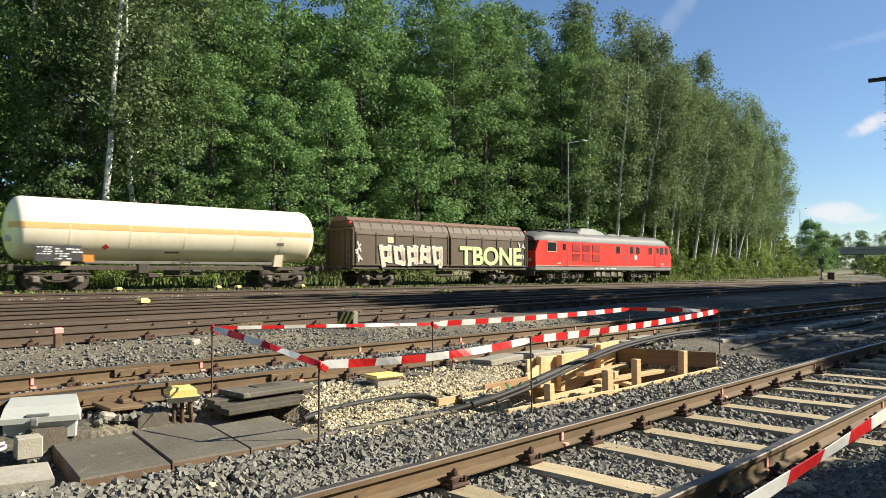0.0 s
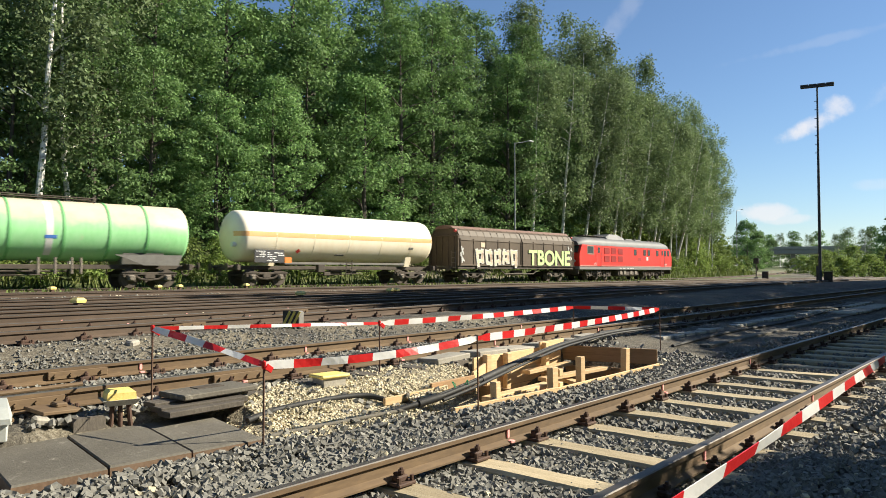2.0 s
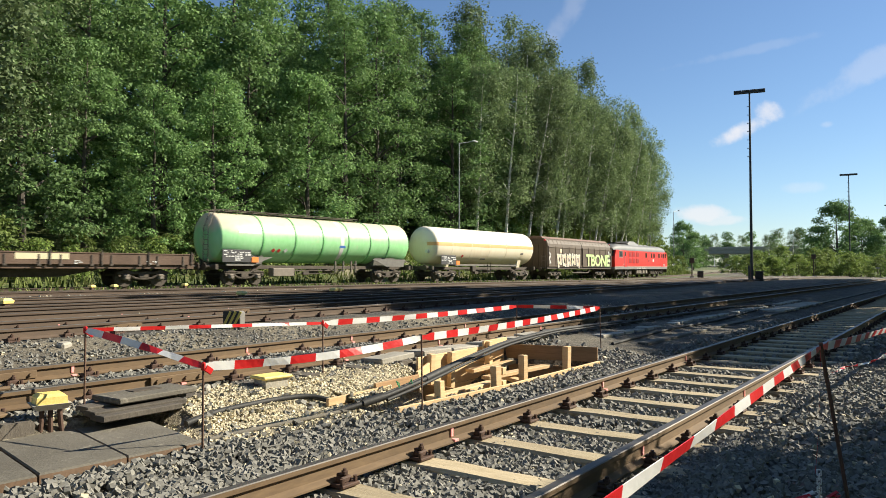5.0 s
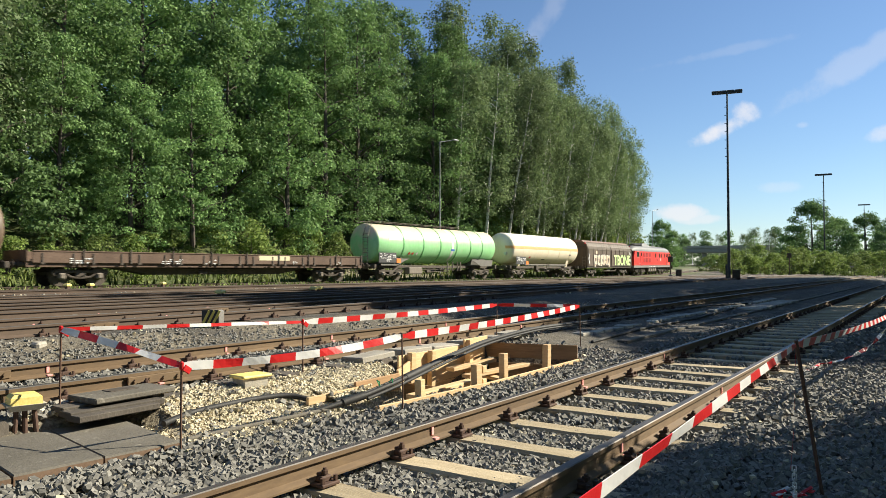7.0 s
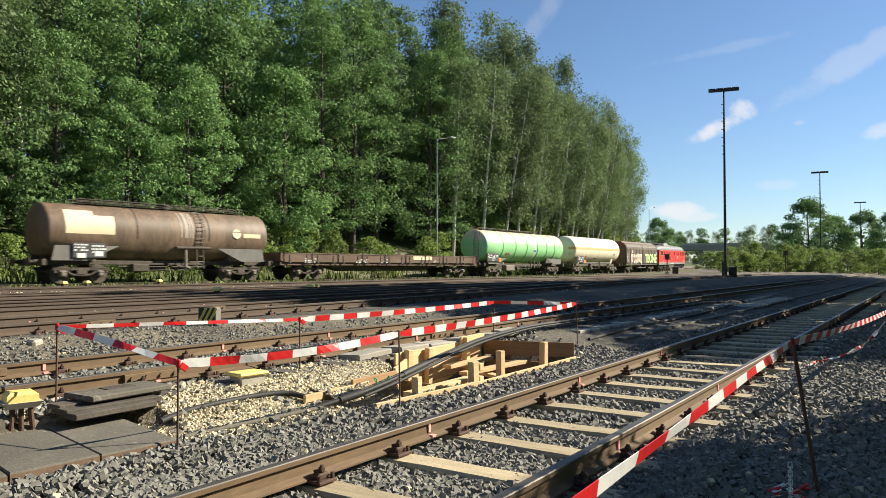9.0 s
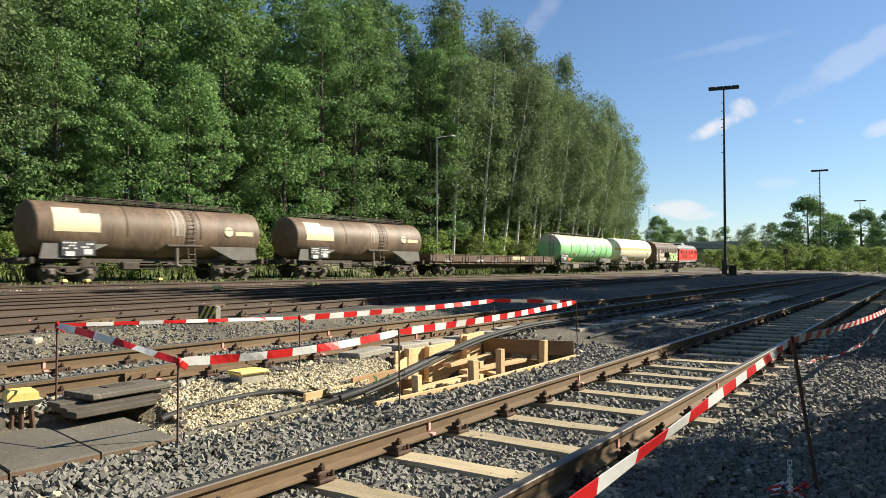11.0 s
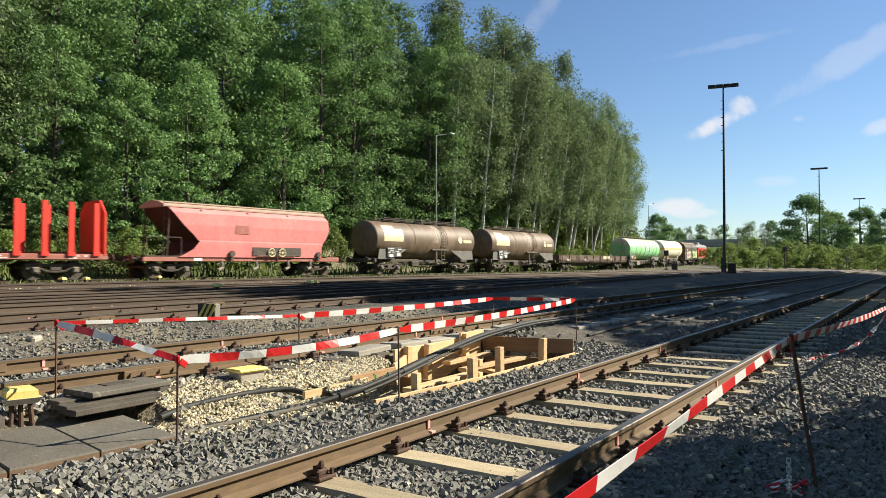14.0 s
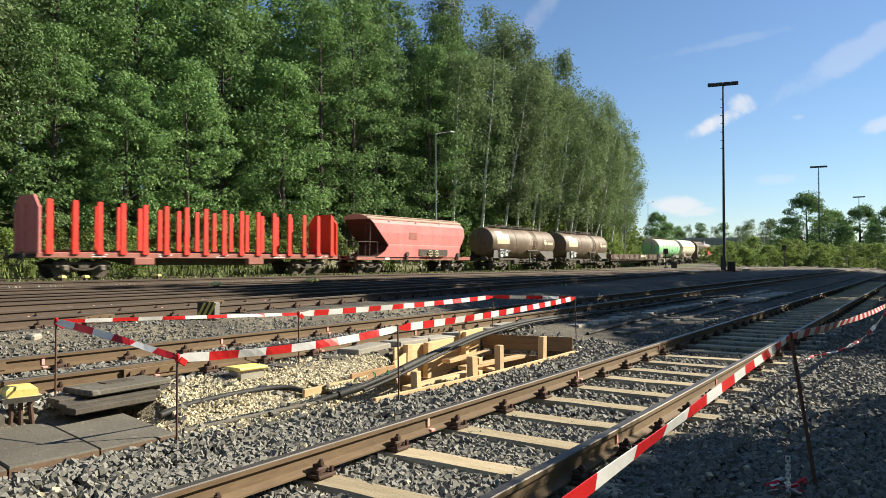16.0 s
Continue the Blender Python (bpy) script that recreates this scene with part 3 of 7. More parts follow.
track("near_track", "rusty rails on weathered wooden sleepers in grey ballast", 2.72, 0.0, 0.17, -8, 420, SLEEPERS, 0.84, 0.17 - 0.84 * 9, 60, 40)
track("second_track", "rusty brown rails on old sleepers beside the cable pit", 7.24, 0.004, 0.42, -8, 320, SLEEPERS_DK, 0.8, -3.0, 32, 22)
track("third_track", "rusty siding rails with pink survey marks", 10.45, 0.085, 0.68, -30, 200, SLEEPERS_DK, 0.75, -4, 26, 20)
track("fourth_track", "brown siding rails in dark cinders", 14.3, 0.02, 0.68, -40, 180, SLEEPERS_DK, 0.75, -2, 22, 0)
track("fifth_track", "brown siding rails in dark cinders", 17.6, -0.02, 0.68, -40, 160, SLEEPERS_DK, 0.75, 0, 22, 0)
track("sixth_track", "brown siding rails in dark cinders", 21.6, -0.03, 0.68, -40, 150, SLEEPERS_DK, 0.75, 0, 22, 0)
track("seventh_track", "dull siding rails beside the main line", 29.0, -0.05, 0.66, -40, 110, SLEEPERS_DK, 0.75, 4, 26, 0)


def main_track():
    t = thing("main_track", "main line rails curving past the wooded bank", "railway track", "yard tracks", kind="structure")
    for side in (-0.75, 0.75):
        pts = []
        for i in range(61):
            s = -60 + 7 * i
            x, y, a = line(s, side)
            pts.append((x, y, rail_z(s), a))
        part("rail", rail_mesh(pts), [RUST_DK, RAILTOP], t)
    i = 0
    s = -10.0
    while s < 60:
        x, y, a = line(s)
        part("sleeper", SLEEPERS_DK[i % 3], None, t, at=pose(x, y, rail_z(s) - 0.172, 0, 0, math.degrees(a)))
        s += 0.7
        i += 1


main_track()
# ---- train ----
# the front of the locomotive along the main track, by the clock
def front(t):
    return 56.7 + 6.72 * t + 0.036 * t * t


WHEEL_R = 0.46
rolling = []          # (thing, middle behind the front, wheelsets)


def wheelset_mesh():
    b = Build()
    b.tube((0, -0.95, 0), (0, 0.95, 0), 0.075, seg=8)
    for y in (-0.76, 0.76):
        b.tube((0, y - 0.06, 0), (0, y + 0.06, 0), WHEEL_R, seg=20)
        sgn = 1 if y > 0 else -1
        b.tube((0, y - sgn * 0.06, 0), (0, y - sgn * 0.095, 0), WHEEL_R + 0.03, seg=20)
        b.tube((0, y + sgn * 0.06, 0), (0, y + sgn * 0.075, 0), 0.17, seg=12)
        for k in range(5):
            a = k * 2 * math.pi / 5
            b.box((math.cos(a) * 0.28, y + sgn * 0.062, math.sin(a) * 0.28), (0.08, 0.012, 0.08))
    return b.mesh("wheelset", UNDER)


WHEELSET = wheelset_mesh()


def bogie_mesh(base):
    """A two-axle freight bogie: side frames, leaf springs, axle boxes, brake gear."""
    b = Build()
    h = base / 2
    for y in (-1.0, 1.0):
        b.box((0, y, 0.70), (base + 0.9, 0.11, 0.14), 0.02)
        for sx in (-1, 1):
            b.box((sx * (h + 0.33), y, 0.60), (0.12, 0.10, 0.20), 0.02)
            b.box((sx * h, y, 0.52), (0.42, 0.12, 0.34), 0.03)
            for k in range(5):
                b.box((sx * h, y * 1.04, 0.735 + k * 0.022), (0.9 - k * 0.14, 0.09, 0.02))
        pts = [(-h + 0.2, y, 0.58), (-h * 0.5, y, 0.43), (0, y, 0.39), (h * 0.5, y, 0.43), (h - 0.2, y, 0.58)]
        b.pipe(pts, 0.055, 6)
        b.box((0, y, 0.56), (0.5, 0.12, 0.26), 0.03)
    b.box((0, 0, 0.66), (0.4, 2.0, 0.2), 0.03)
    for sx in (-1, 1):
        b.box((sx * (h + 0.33), 0, 0.6), (0.1, 2.0, 0.14), 0.02)
        b.box((sx * (h - 0.52), -0.76, 0.46), (0.07, 0.1, 0.35), 0.01)
        b.box((sx * (h - 0.52), 0.76, 0.46), (0.07, 0.1, 0.35), 0.01)
    return b.mesh("bogie_frame", UNDER)


def axlebox_mesh():
    b = Build()
    b.box((0, 0, 0), (0.30, 0.14, 0.30), 0.05)
    b.tube((0, -0.06, 0), (0, -0.13, 0), 0.11, 0.10, seg=12)
    for sx in (-1, 1):
        for sz in (-1, 1):
            b.tube((sx * 0.07, -0.13, sz * 0.07), (sx * 0.07, -0.15, sz * 0.07), 0.02, seg=6)
    return b.mesh("axle_box", UNDER_L)


BOGIE = bogie_mesh(1.8)
AXLEBOX = axlebox_mesh()


def buffer_mesh():
    b = Build()
    b.tube((-0.35, 0, 0), (0.08, 0, 0), 0.11, seg=12)
    b.tube((0.08, 0, 0), (0.30, 0, 0), 0.075, seg=12)
    b.tube((0.30, 0, 0), (0.335, 0, 0), 0.23, 0.22, seg=18)
    b.box((-0.33, 0, 0), (0.04, 0.34, 0.34), 0.01)
    return b.mesh("buffer", UNDER)


BUFFER = buffer_mesh()


def gear(v, half, base, wheels, middle, extra=()):
    """Bogies, wheelsets, axle boxes, buffers, hook and hoses under a wagon."""
    sets = []
    for bx in wheels:
        part("bogie_frame", BOGIE, None, v, at=pose(bx, 0, 0))
        for sx in (-0.9, 0.9):
            sets.append(part("wheelset", WHEELSET, None, v, at=pose(bx + sx, 0, WHEEL_R)))
            for y, r in ((-1.06, 0), (1.06, 180)):
                part("axle_box", AXLEBOX, None, v, "dusty grey axle box", at=pose(bx + sx, y, 0.48, 0, 0, r))
    for sx, r in ((-1, 180), (1, 0)):
        for y in (-0.875, 0.875):
            part("buffer", BUFFER, None, v, at=pose(sx * (half + 0.12), y, 1.05, 0, 0, r))
        b = Build()
        b.box((sx * (half + 0.18), 0, 1.0), (0.36, 0.06, 0.09), 0.015)
        b.pipe([(sx * (half + 0.36), 0, 0.98), (sx * (half + 0.34), 0, 0.7), (sx * (half + 0.2), 0, 0.55)], 0.03, 6)
        part("coupling", b, UNDER, v)
        part("brake_hose", Build().pipe([(sx * (half + 0.05), 0.3, 0.95), (sx * (half + 0.2), 0.32, 0.65), (sx * (half + 0.42), 0.3, 0.6)], 0.03, 6), UNDER, v)
    rolling.append((v, middle, sets))
    return v


def rivet_plate(b, x, z, w, h, rnd, y=0.0, rows=3):
    """Unreadable small writing: pale bars."""
    for r in range(rows):
        xx = x - w / 2
        zz = z + h * (0.5 - (r + 0.5) / rows)
        while xx < x + w / 2 - 0.05:
            l = rnd.uniform(0.06, 0.22)
            if rnd.random() < 0.75:
                b.box((min(xx + l / 2, x + w / 2), y, zz), (l, 0.006, h / rows * 0.55))
            xx += l + 0.05


def tank_rings(x0, x1, r, cz, dome=0.45, seg=40, sag=0.0):
    """Barrel with two dished ends; with sag its floor falls towards the middle."""
    ends = [(dome * (1 - math.sin(math.acos(q))), r * q) for q in (0.02, 0.3, 0.52, 0.7, 0.83, 0.92, 0.975, 1.0)]
    rings = [(x0 + d, q) for d, q in ends]
    rings += [(x0 + dome + (x1 - x0 - 2 * dome) * i / 8, r) for i in range(1, 8)]
    rings += [(x1 - d, q) for d, q in reversed(ends)]
    out = []
    for x, rr in rings:
        low = sag * (1 - abs(2 * x - x0 - x1) / (x1 - x0))
        out.append([(x, rr * math.cos(2 * math.pi * j / seg), cz + rr * math.sin(2 * math.pi * j / seg) - low * max(0.0, -math.sin(2 * math.pi * j / seg))) for j in range(seg)])
    return out


def curved_patch(b, x0, x1, z0, z1, r, cz, lift=0.006, slot=0, seg=8):
    """A sheet that hugs the near side of a tank between two heights."""
    rows = []
    for i in range(seg + 1):
        z = z0 + (z1 - z0) * i / seg
        dz = max(-0.999, min(0.999, (z - cz) / r))
        y = -math.sqrt(1 - dz * dz)
        rows.append(((r + lift) * y, cz + (r + lift) * dz))
    inner = [((r - 0.01) / (r + lift) * y, cz + (z - cz) * (r - 0.01) / (r + lift)) for y, z in rows]
    b.loft([[(x, y, z) for y, z in rows + inner[::-1]] for x in (x0, x1)], slot)


def tank_gear(v, half, colour=UNDER):
    """Sole bars, drain pipes, brake cylinder and levers under a tank."""
    b = Build()
    for y in (-0.55, 0.55):
        b.box((0, y, 1.02), (2 * half, 0.12, 0.22), 0.02)
    for sx in (-1, 1):
        b.box((sx * (half - 0.1), 0, 1.02), (0.2, 2.6, 0.3), 0.02)
    part("sole_bar", b, colour, v)
    b = Build()
    b.tube((-0.6, -0.2, 0.75), (0.2, -0.2, 0.75), 0.18, seg=12)
    b.box((0.9, -0.4, 0.8), (0.5, 0.5, 0.25), 0.03)
    b.pipe([(-2.6, -0.7, 0.82), (2.2, -0.7, 0.82)], 0.035, 6)
    b.pipe([(-2.0, -0.9, 0.62), (1.4, -0.9, 0.66)], 0.025, 6)
    b.box((-1.4, -0.95, 0.66), (0.5, 0.16, 0.22), 0.03)
    part("brake_gear", b, UNDER, v)


def saddle(b, x, r, cz, wide=0.5):
    """A cradle plate between frame and tank."""
    prof = [(-0.85, 1.12)] + [(-r * math.sin(radians(a)), cz - r * math.cos(radians(a)) + 0.01) for a in range(45, -46, -15)] + [(0.85, 1.12)]
    b.prism(prof, x - wide / 2, x + wide / 2)

def locomotive():
    v = thing("diesel_locomotive", "bright red six-axle diesel locomotive with sooty grey roof", "locomotive")
    # frame and skirts
    part("frame", Build().box((0, 0, 1.13), (20.0, 2.9, 0.30), 0.03), GREY_FRAME, v, "dusty grey main frame")
    side = [(-9.98, 1.285), (9.98, 1.285), (10.0, 2.36), (9.55, 3.22), (-9.55, 3.22), (-10.0, 2.36)]
    b = Build()
    b.loft([[(x, y, z) for x, z in side] for y in (-1.47, 1.47)])
    part("body", b, RED_L, v)
    # roof: arched shell with cab ends drawn in
    rings = []
    for x, k, top in ((-9.75, 0.80, 3.62), (-9.2, 0.95, 3.88), (-8.2, 1.0, 4.02), (8.2, 1.0, 4.02), (9.2, 0.95, 3.88), (9.75, 0.80, 3.62)):
        ring = []
        for i in range(13):
            a = math.pi * i / 12
            c, s = math.cos(a), math.sin(a)
            ring.append((x, -1.48 * k * math.copysign(abs(c) ** 0.75, c), 3.20 + (top - 3.20) * s ** 0.8))
        rings.append(ring)
    part("roof", Build().loft(rings), GREY_ROOF, v, "sooty grey arched roof", smooth=True)
    b = Build()
    b.loft([[(x, y, z) for y, z in ((-1.0, 3.85), (-0.8, 4.3 * k), (0.8, 4.3 * k), (1.0, 3.85))] for x, k in ((-3.9, 0.95), (-3.2, 1.02), (-1.6, 1.02), (-0.2, 0.955))])
    part("roof_hood", b, GREY_ROOF, v)
    b = Build()
    for i in range(9):
        b.box((-8.3 + i * 0.42, -0.55, 4.09), (0.30, 0.9, 0.06), 0.015)
    part("exhaust_grille", b, UNDER, v, "black roof grille")
    for x, w in ((1.6, 1.5), (3.6, 1.5), (6.2, 0.5), (7.0, 0.5)):
        part("roof_hatch", Build().box((x, -0.72, 3.90), (w, 0.7, 0.10), 0.03, turn=Matrix.Rotation(radians(28), 4, "X")), UNDER if w < 1 else GREY_FRAME, v)
    # side openings on the near and far side
    for sy in (-1, 1):
        for x in (-4.9, -3.55, -2.2):
            for z in (2.0, 2.75):
                g = Build()
                g.box((x, sy * 1.475, z), (1.02, 0.03, 0.6), 0.008)
                for k in range(7):
                    g.box((x, sy * 1.497, z - 0.25 + k * 0.083), (0.98, 0.025, 0.03))
                part("air_grille", g, RED_D, v, "dark red louvred grille")
        for x, w in ((1.05, 0.5), (3.2, 0.42), (4.2, 0.42), (6.3, 0.45)):
            w_ = part("window", Build().box((x, sy * 1.474, 2.72), (w, 0.03, 0.52), 0.02), GLASS, v)
            f = Build()
            for dx in (-1, 1):
                f.box((x + dx * (w / 2 + 0.02), sy * 1.478, 2.72), (0.04, 0.04, 0.6))
            for dz in (-1, 1):
                f.box((x, sy * 1.478, 2.72 + dz * 0.28), (w, 0.04, 0.04))
            part("frame", f, UNDER, w_)
        for x, w in ((-8.05, 1.0), (8.3, 0.6), (9.15, 0.5)):
            part("cab_window", Build().box((x, sy * 1.474, 2.75), (w, 0.03, 0.62), 0.03), GLASS, v)
        f = Build()
        for dx in (-0.56, 0.56):
            f.box((-8.05 + dx, sy * 1.482, 2.75), (0.07, 0.03, 0.72), 0.008)
        for dz in (-0.36, 0.36):
            f.box((-8.05, sy * 1.482, 2.75 + dz), (1.19, 0.03, 0.07), 0.008)
        part("window_frame", f, FADEWHITE, v, "pale cab window frame")
        for x in (-6.5, 7.55):
            d = Build()
            d.box((x, sy * 1.473, 2.2), (0.72, 0.025, 1.78), 0.01)
            door = part("cab_door", d, RED_L, v)
            part("pane", Build().box((x, sy * 1.489, 2.78), (0.4, 0.012, 0.5), 0.004), GLASS, door)
            for dx in (-0.46, 0.46):
                part("handrail", Build().tube((x + dx, sy * 1.53, 1.35), (x + dx, sy * 1.53, 2.7), 0.018, seg=6), STEEL, door)
            part("step", Build().box((x, sy * 1.40, 0.72), (0.6, 0.25, 0.05)).box((x, sy * 1.40, 0.42), (0.6, 0.25, 0.05)).box((x - 0.31, sy * 1.45, 0.65), (0.04, 0.1, 0.7)).box((x + 0.31, sy * 1.45, 0.65), (0.04, 0.1, 0.7)), UNDER, v)
        part("emblem", Build().box((3.85, sy * 1.474, 2.12), (0.42, 0.012, 0.36)), WHITEP, v, "plain white emblem plate")
        part("side_plate", Build().box((2.0, sy * 1.474, 2.05), (0.8, 0.014, 0.3), 0.004), RED_D, v)
        bars = Build()
        rnd = random.Random(4)
        rivet_plate(bars, -0.8, 1.13, 3.0, 0.16, rnd, sy * 1.456, 1)
        rivet_plate(bars, -7.0, 1.55, 0.8, 0.2, rnd, sy * 1.476, 2)
        rivet_plate(bars, 8.4, 1.55, 0.7, 0.2, rnd, sy * 1.476, 2)
        part("marking", bars, WHITEP, v, "unreadable white side markings")
        part("band", Build().box((0, sy * 1.474, 1.33), (19.9, 0.014, 0.05)), FADEWHITE, v)
    for sx in (-1, 1):
        tilt = Matrix.Rotation(radians(-sx * 27.6), 4, "Y")
        for y in (-0.68, 0.68):
            part("windscreen", Build().box((sx * 9.82, y, 2.82), (0.03, 1.15, 0.72), 0.03, turn=tilt), GLASS, v)
        for y in (-0.95, 0.95):
            part("headlight", Build().tube((sx * 10.0, y, 1.75), (sx * 10.06, y, 1.75), 0.13, seg=14), LAMPGLASS, v)
        part("apron", Build().box((sx * 9.96, 0, 0.8), (0.1, 2.7, 0.5), 0.03), UNDER, v)
    sets = []
    for bx in (-5.9, 5.9):
        g = Build()
        for y in (-1.05, 1.05):
            g.box((0, y, 0.74), (5.1, 0.14, 0.22), 0.03)
            for dx in (-1.85, 0, 1.85):
                g.box((dx, y, 0.62), (0.5, 0.2, 0.5), 0.05)
                for q in (-0.42, 0.42):
                    g.tube((dx + q, y * 1.02, 0.52), (dx + q, y * 1.02, 0.92), 0.11, seg=10)
                g.tube((dx, y, 0.5), (dx, y * 1.16, 0.5), 0.16, seg=12)
            g.pipe([(-2.4, y * 1.12, 0.45), (2.4, y * 1.12, 0.45)], 0.03, 6)
            g.box((0.95, y * 1.1, 0.45), (0.4, 0.12, 0.3), 0.03)
            g.box((-0.95, y * 1.1, 0.45), (0.4, 0.12, 0.3), 0.03)
        for dx in (-2.4, -0.93, 0.93, 2.4):
            g.box((dx, 0, 0.75), (0.2, 2.0, 0.2), 0.02)
        part("bogie_frame", g, UNDER, v, at=pose(bx, 0, 0))
        for dx in (-1.85, 0, 1.85):
            sets.append(part("wheelset", WHEELSET, None, v, at=pose(bx + dx, 0, WHEEL_R)))
    part("fuel_tank", Build().box((0, 0, 0.66), (4.6, 2.5, 0.66), 0.12), UNDER, v)
    for x in (-1.7, -0.9, 0.5, 1.5):
        part("battery_box", Build().box((x, -1.28, 0.72), (0.5, 0.06, 0.42), 0.02), UNDER_L, v)
    for sx, r in ((-1, 180), (1, 0)):
        for y in (-0.875, 0.875):
            part("buffer", BUFFER, None, v, at=pose(sx * 10.12, y, 1.05, 0, 0, r))
    rolling.append((v, -10.0, sets))


def sliding_wall_wagon():
    L = 15.5
    h = L / 2
    v = thing("sliding_wall_wagon", "dark brown sliding-wall freight wagon with spray-painted lettering", "freight wagon")
    wall = [(-1.44, 1.22), (-1.44, 3.05), (-1.38, 3.42), (-1.18, 3.78), (-0.82, 3.98), (-0.80, 3.94), (-1.12, 3.70), (-1.30, 3.36), (-1.36, 3.02), (-1.36, 1.22)]
    for sy in (-1, 1):
        for x0, x1 in ((-h + 0.25, -0.06), (0.06, h - 0.25)):
            b = Build()
            b.prism([(y * -sy, z) for y, z in wall], x0, x1)
            w = part("sliding_wall", b, BROWN, v)
            n = 5
            for i in range(n + 1):
                x = x0 + 0.08 + (x1 - x0 - 0.16) * i / n
                part("rib", Build().box((x, sy * 1.455, 2.25), (0.09, 0.05, 1.9), 0.012), BROWN, w)
            part("rail", Build().box(((x0 + x1) / 2, sy * 1.452, 3.08), (x1 - x0, 0.04, 0.07), 0.01), BROWN, w)
            part("rail", Build().box(((x0 + x1) / 2, sy * 1.452, 1.27), (x1 - x0, 0.05, 0.1), 0.01), BROWN, w)
            for i in range(9):
                x = x0 + (x1 - x0) * (i + 0.5) / 9
                part("roof_rib", Build().pipe([(x, sy * 1.40, 3.36), (x, sy * 1.22, 3.74), (x, sy * 0.86, 3.97)], 0.018, 5), BROWN, w)
    rf = Build()
    rf.prism([(-0.92, 3.93), (-0.7, 4.12), (0, 4.2), (0.7, 4.12), (0.92, 3.93)], -h + 0.1, h - 0.1)
    part("roof", rf, BROWN_RF, v, "faded brown roof walkway strip")
    for sx in (-1, 1):
        e = Build()
        e.prism([(-1.36, 1.22), (-1.36, 3.02), (-1.30, 3.36), (-1.10, 3.70), (-0.8, 3.96), (0, 4.06), (0.8, 3.96), (1.10, 3.70), (1.30, 3.36), (1.36, 3.02), (1.36, 1.22)],
                sx * (h - 0.35) - 0.06, sx * (h - 0.35) + 0.06)
        ew = part("end_wall", e, BROWN, v)
        for y in (-0.9, -0.3, 0.3, 0.9):
            part("rib", Build().box((sx * (h - 0.26), y, 2.4), (0.08, 0.1, 2.3), 0.02), BROWN, ew)
        for y in (-1.4, 1.4):
            part("corner_post", Build().box((sx * (h - 0.1), y, 2.3), (0.12, 0.12, 2.2), 0.02), BROWN, ew)
        part("cross_beam", Build().box((sx * (h - 0.1), 0, 3.42), (0.14, 2.7, 0.12), 0.02), BROWN, ew)
        l = Build()
        for y in (-1.25, -0.85):
            l.tube((sx * (h + 0.0), y, 0.95), (sx * (h + 0.0), y, 2.3), 0.02, seg=6)
        for k in range(4):
            l.tube((sx * (h + 0.0), -1.25, 1.1 + k * 0.36), (sx * (h + 0.0), -0.85, 1.1 + k * 0.36), 0.016, seg=6)
        part("end_ladder", l, UNDER_L, v)
        part("end_lamp", Build().tube((sx * (h + 0.0), -1.15, 3.75), (sx * (h - 0.12), -1.15, 3.75), 0.1, seg=12), LABEL_RED, v, "small red tail lamp disc")
    part("sole_bar", Build().box((0, -1.33, 1.10), (L - 0.2, 0.1, 0.2), 0.02).box((0, 1.33, 1.10), (L - 0.2, 0.1, 0.2), 0.02).box((0, 0, 1.12), (L - 0.1, 2.6, 0.14), 0.02), UNDER, v)
    t = Build()
    t.pipe([(-2.6, -1.2, 1.0), (-1.9, -1.2, 0.62), (1.9, -1.2, 0.62), (2.6, -1.2, 1.0)], 0.05, 6)
    t.box((0, -0.9, 0.72), (1.2, 0.4, 0.36), 0.04)
    part("underframe_truss", t, UNDER, v)
    # spray paint on the near wall
    tag = lettering("TBONE", 1.12, 0.006)
    tag.materials.append(GRAF_Y)
    part("spray_lettering", tag, None, v, "lime green sprayed letters TBONE", at=pose(3.95, -1.492, 1.86, 90, 0, 0) @ Matrix.Diagonal((1.66, 1.5, 1, 1)))
    shade = lettering("TBONE", 1.12, 0.003)
    shade.materials.append(BLACKP)
    part("spray_shadow", shade, None, v, "black sprayed letter shadow", at=pose(4.02, -1.486, 1.79, 90, 0, 0) @ Matrix.Diagonal((1.7, 1.55, 1, 1)))
    for lift, grow, paint, words in ((1.483, 0.09, WHITEP, "pale outline of sprayed shapes"), (1.489, 0.0, GRAF_O, "orange unreadable sprayed shapes")):
        rnd = random.Random(8)
        g = Build()
        for i in range(5):
            x = -5.3 + i * 1.05
            for k in range(3):
                g.box((x + (0.30 if k == 1 else -0.26 + 0.26 * k), -lift, 1.86 + rnd.uniform(-0.1, 0.1)), (0.2 + grow, 0.01, 1.1 + grow + rnd.uniform(-0.2, 0.2)), 0.003, turn=Matrix.Rotation(radians(rnd.uniform(-14, 14)), 4, "Y"))
            g.box((x, -lift - 0.002, 2.28 + rnd.uniform(-0.08, 0.08)), (0.8 + grow, 0.01, 0.2 + grow), 0.003, turn=Matrix.Rotation(radians(rnd.uniform(-9, 9)), 4, "Y"))
            g.box((x + 0.05, -lift - 0.002, 1.6 + rnd.uniform(-0.2, 0.2)), (0.55 + grow, 0.01, 0.18 + grow), 0.003, turn=Matrix.Rotation(radians(rnd.uniform(-20, 20)), 4, "Y"))
        part("spray_shape", g, paint, v, words)
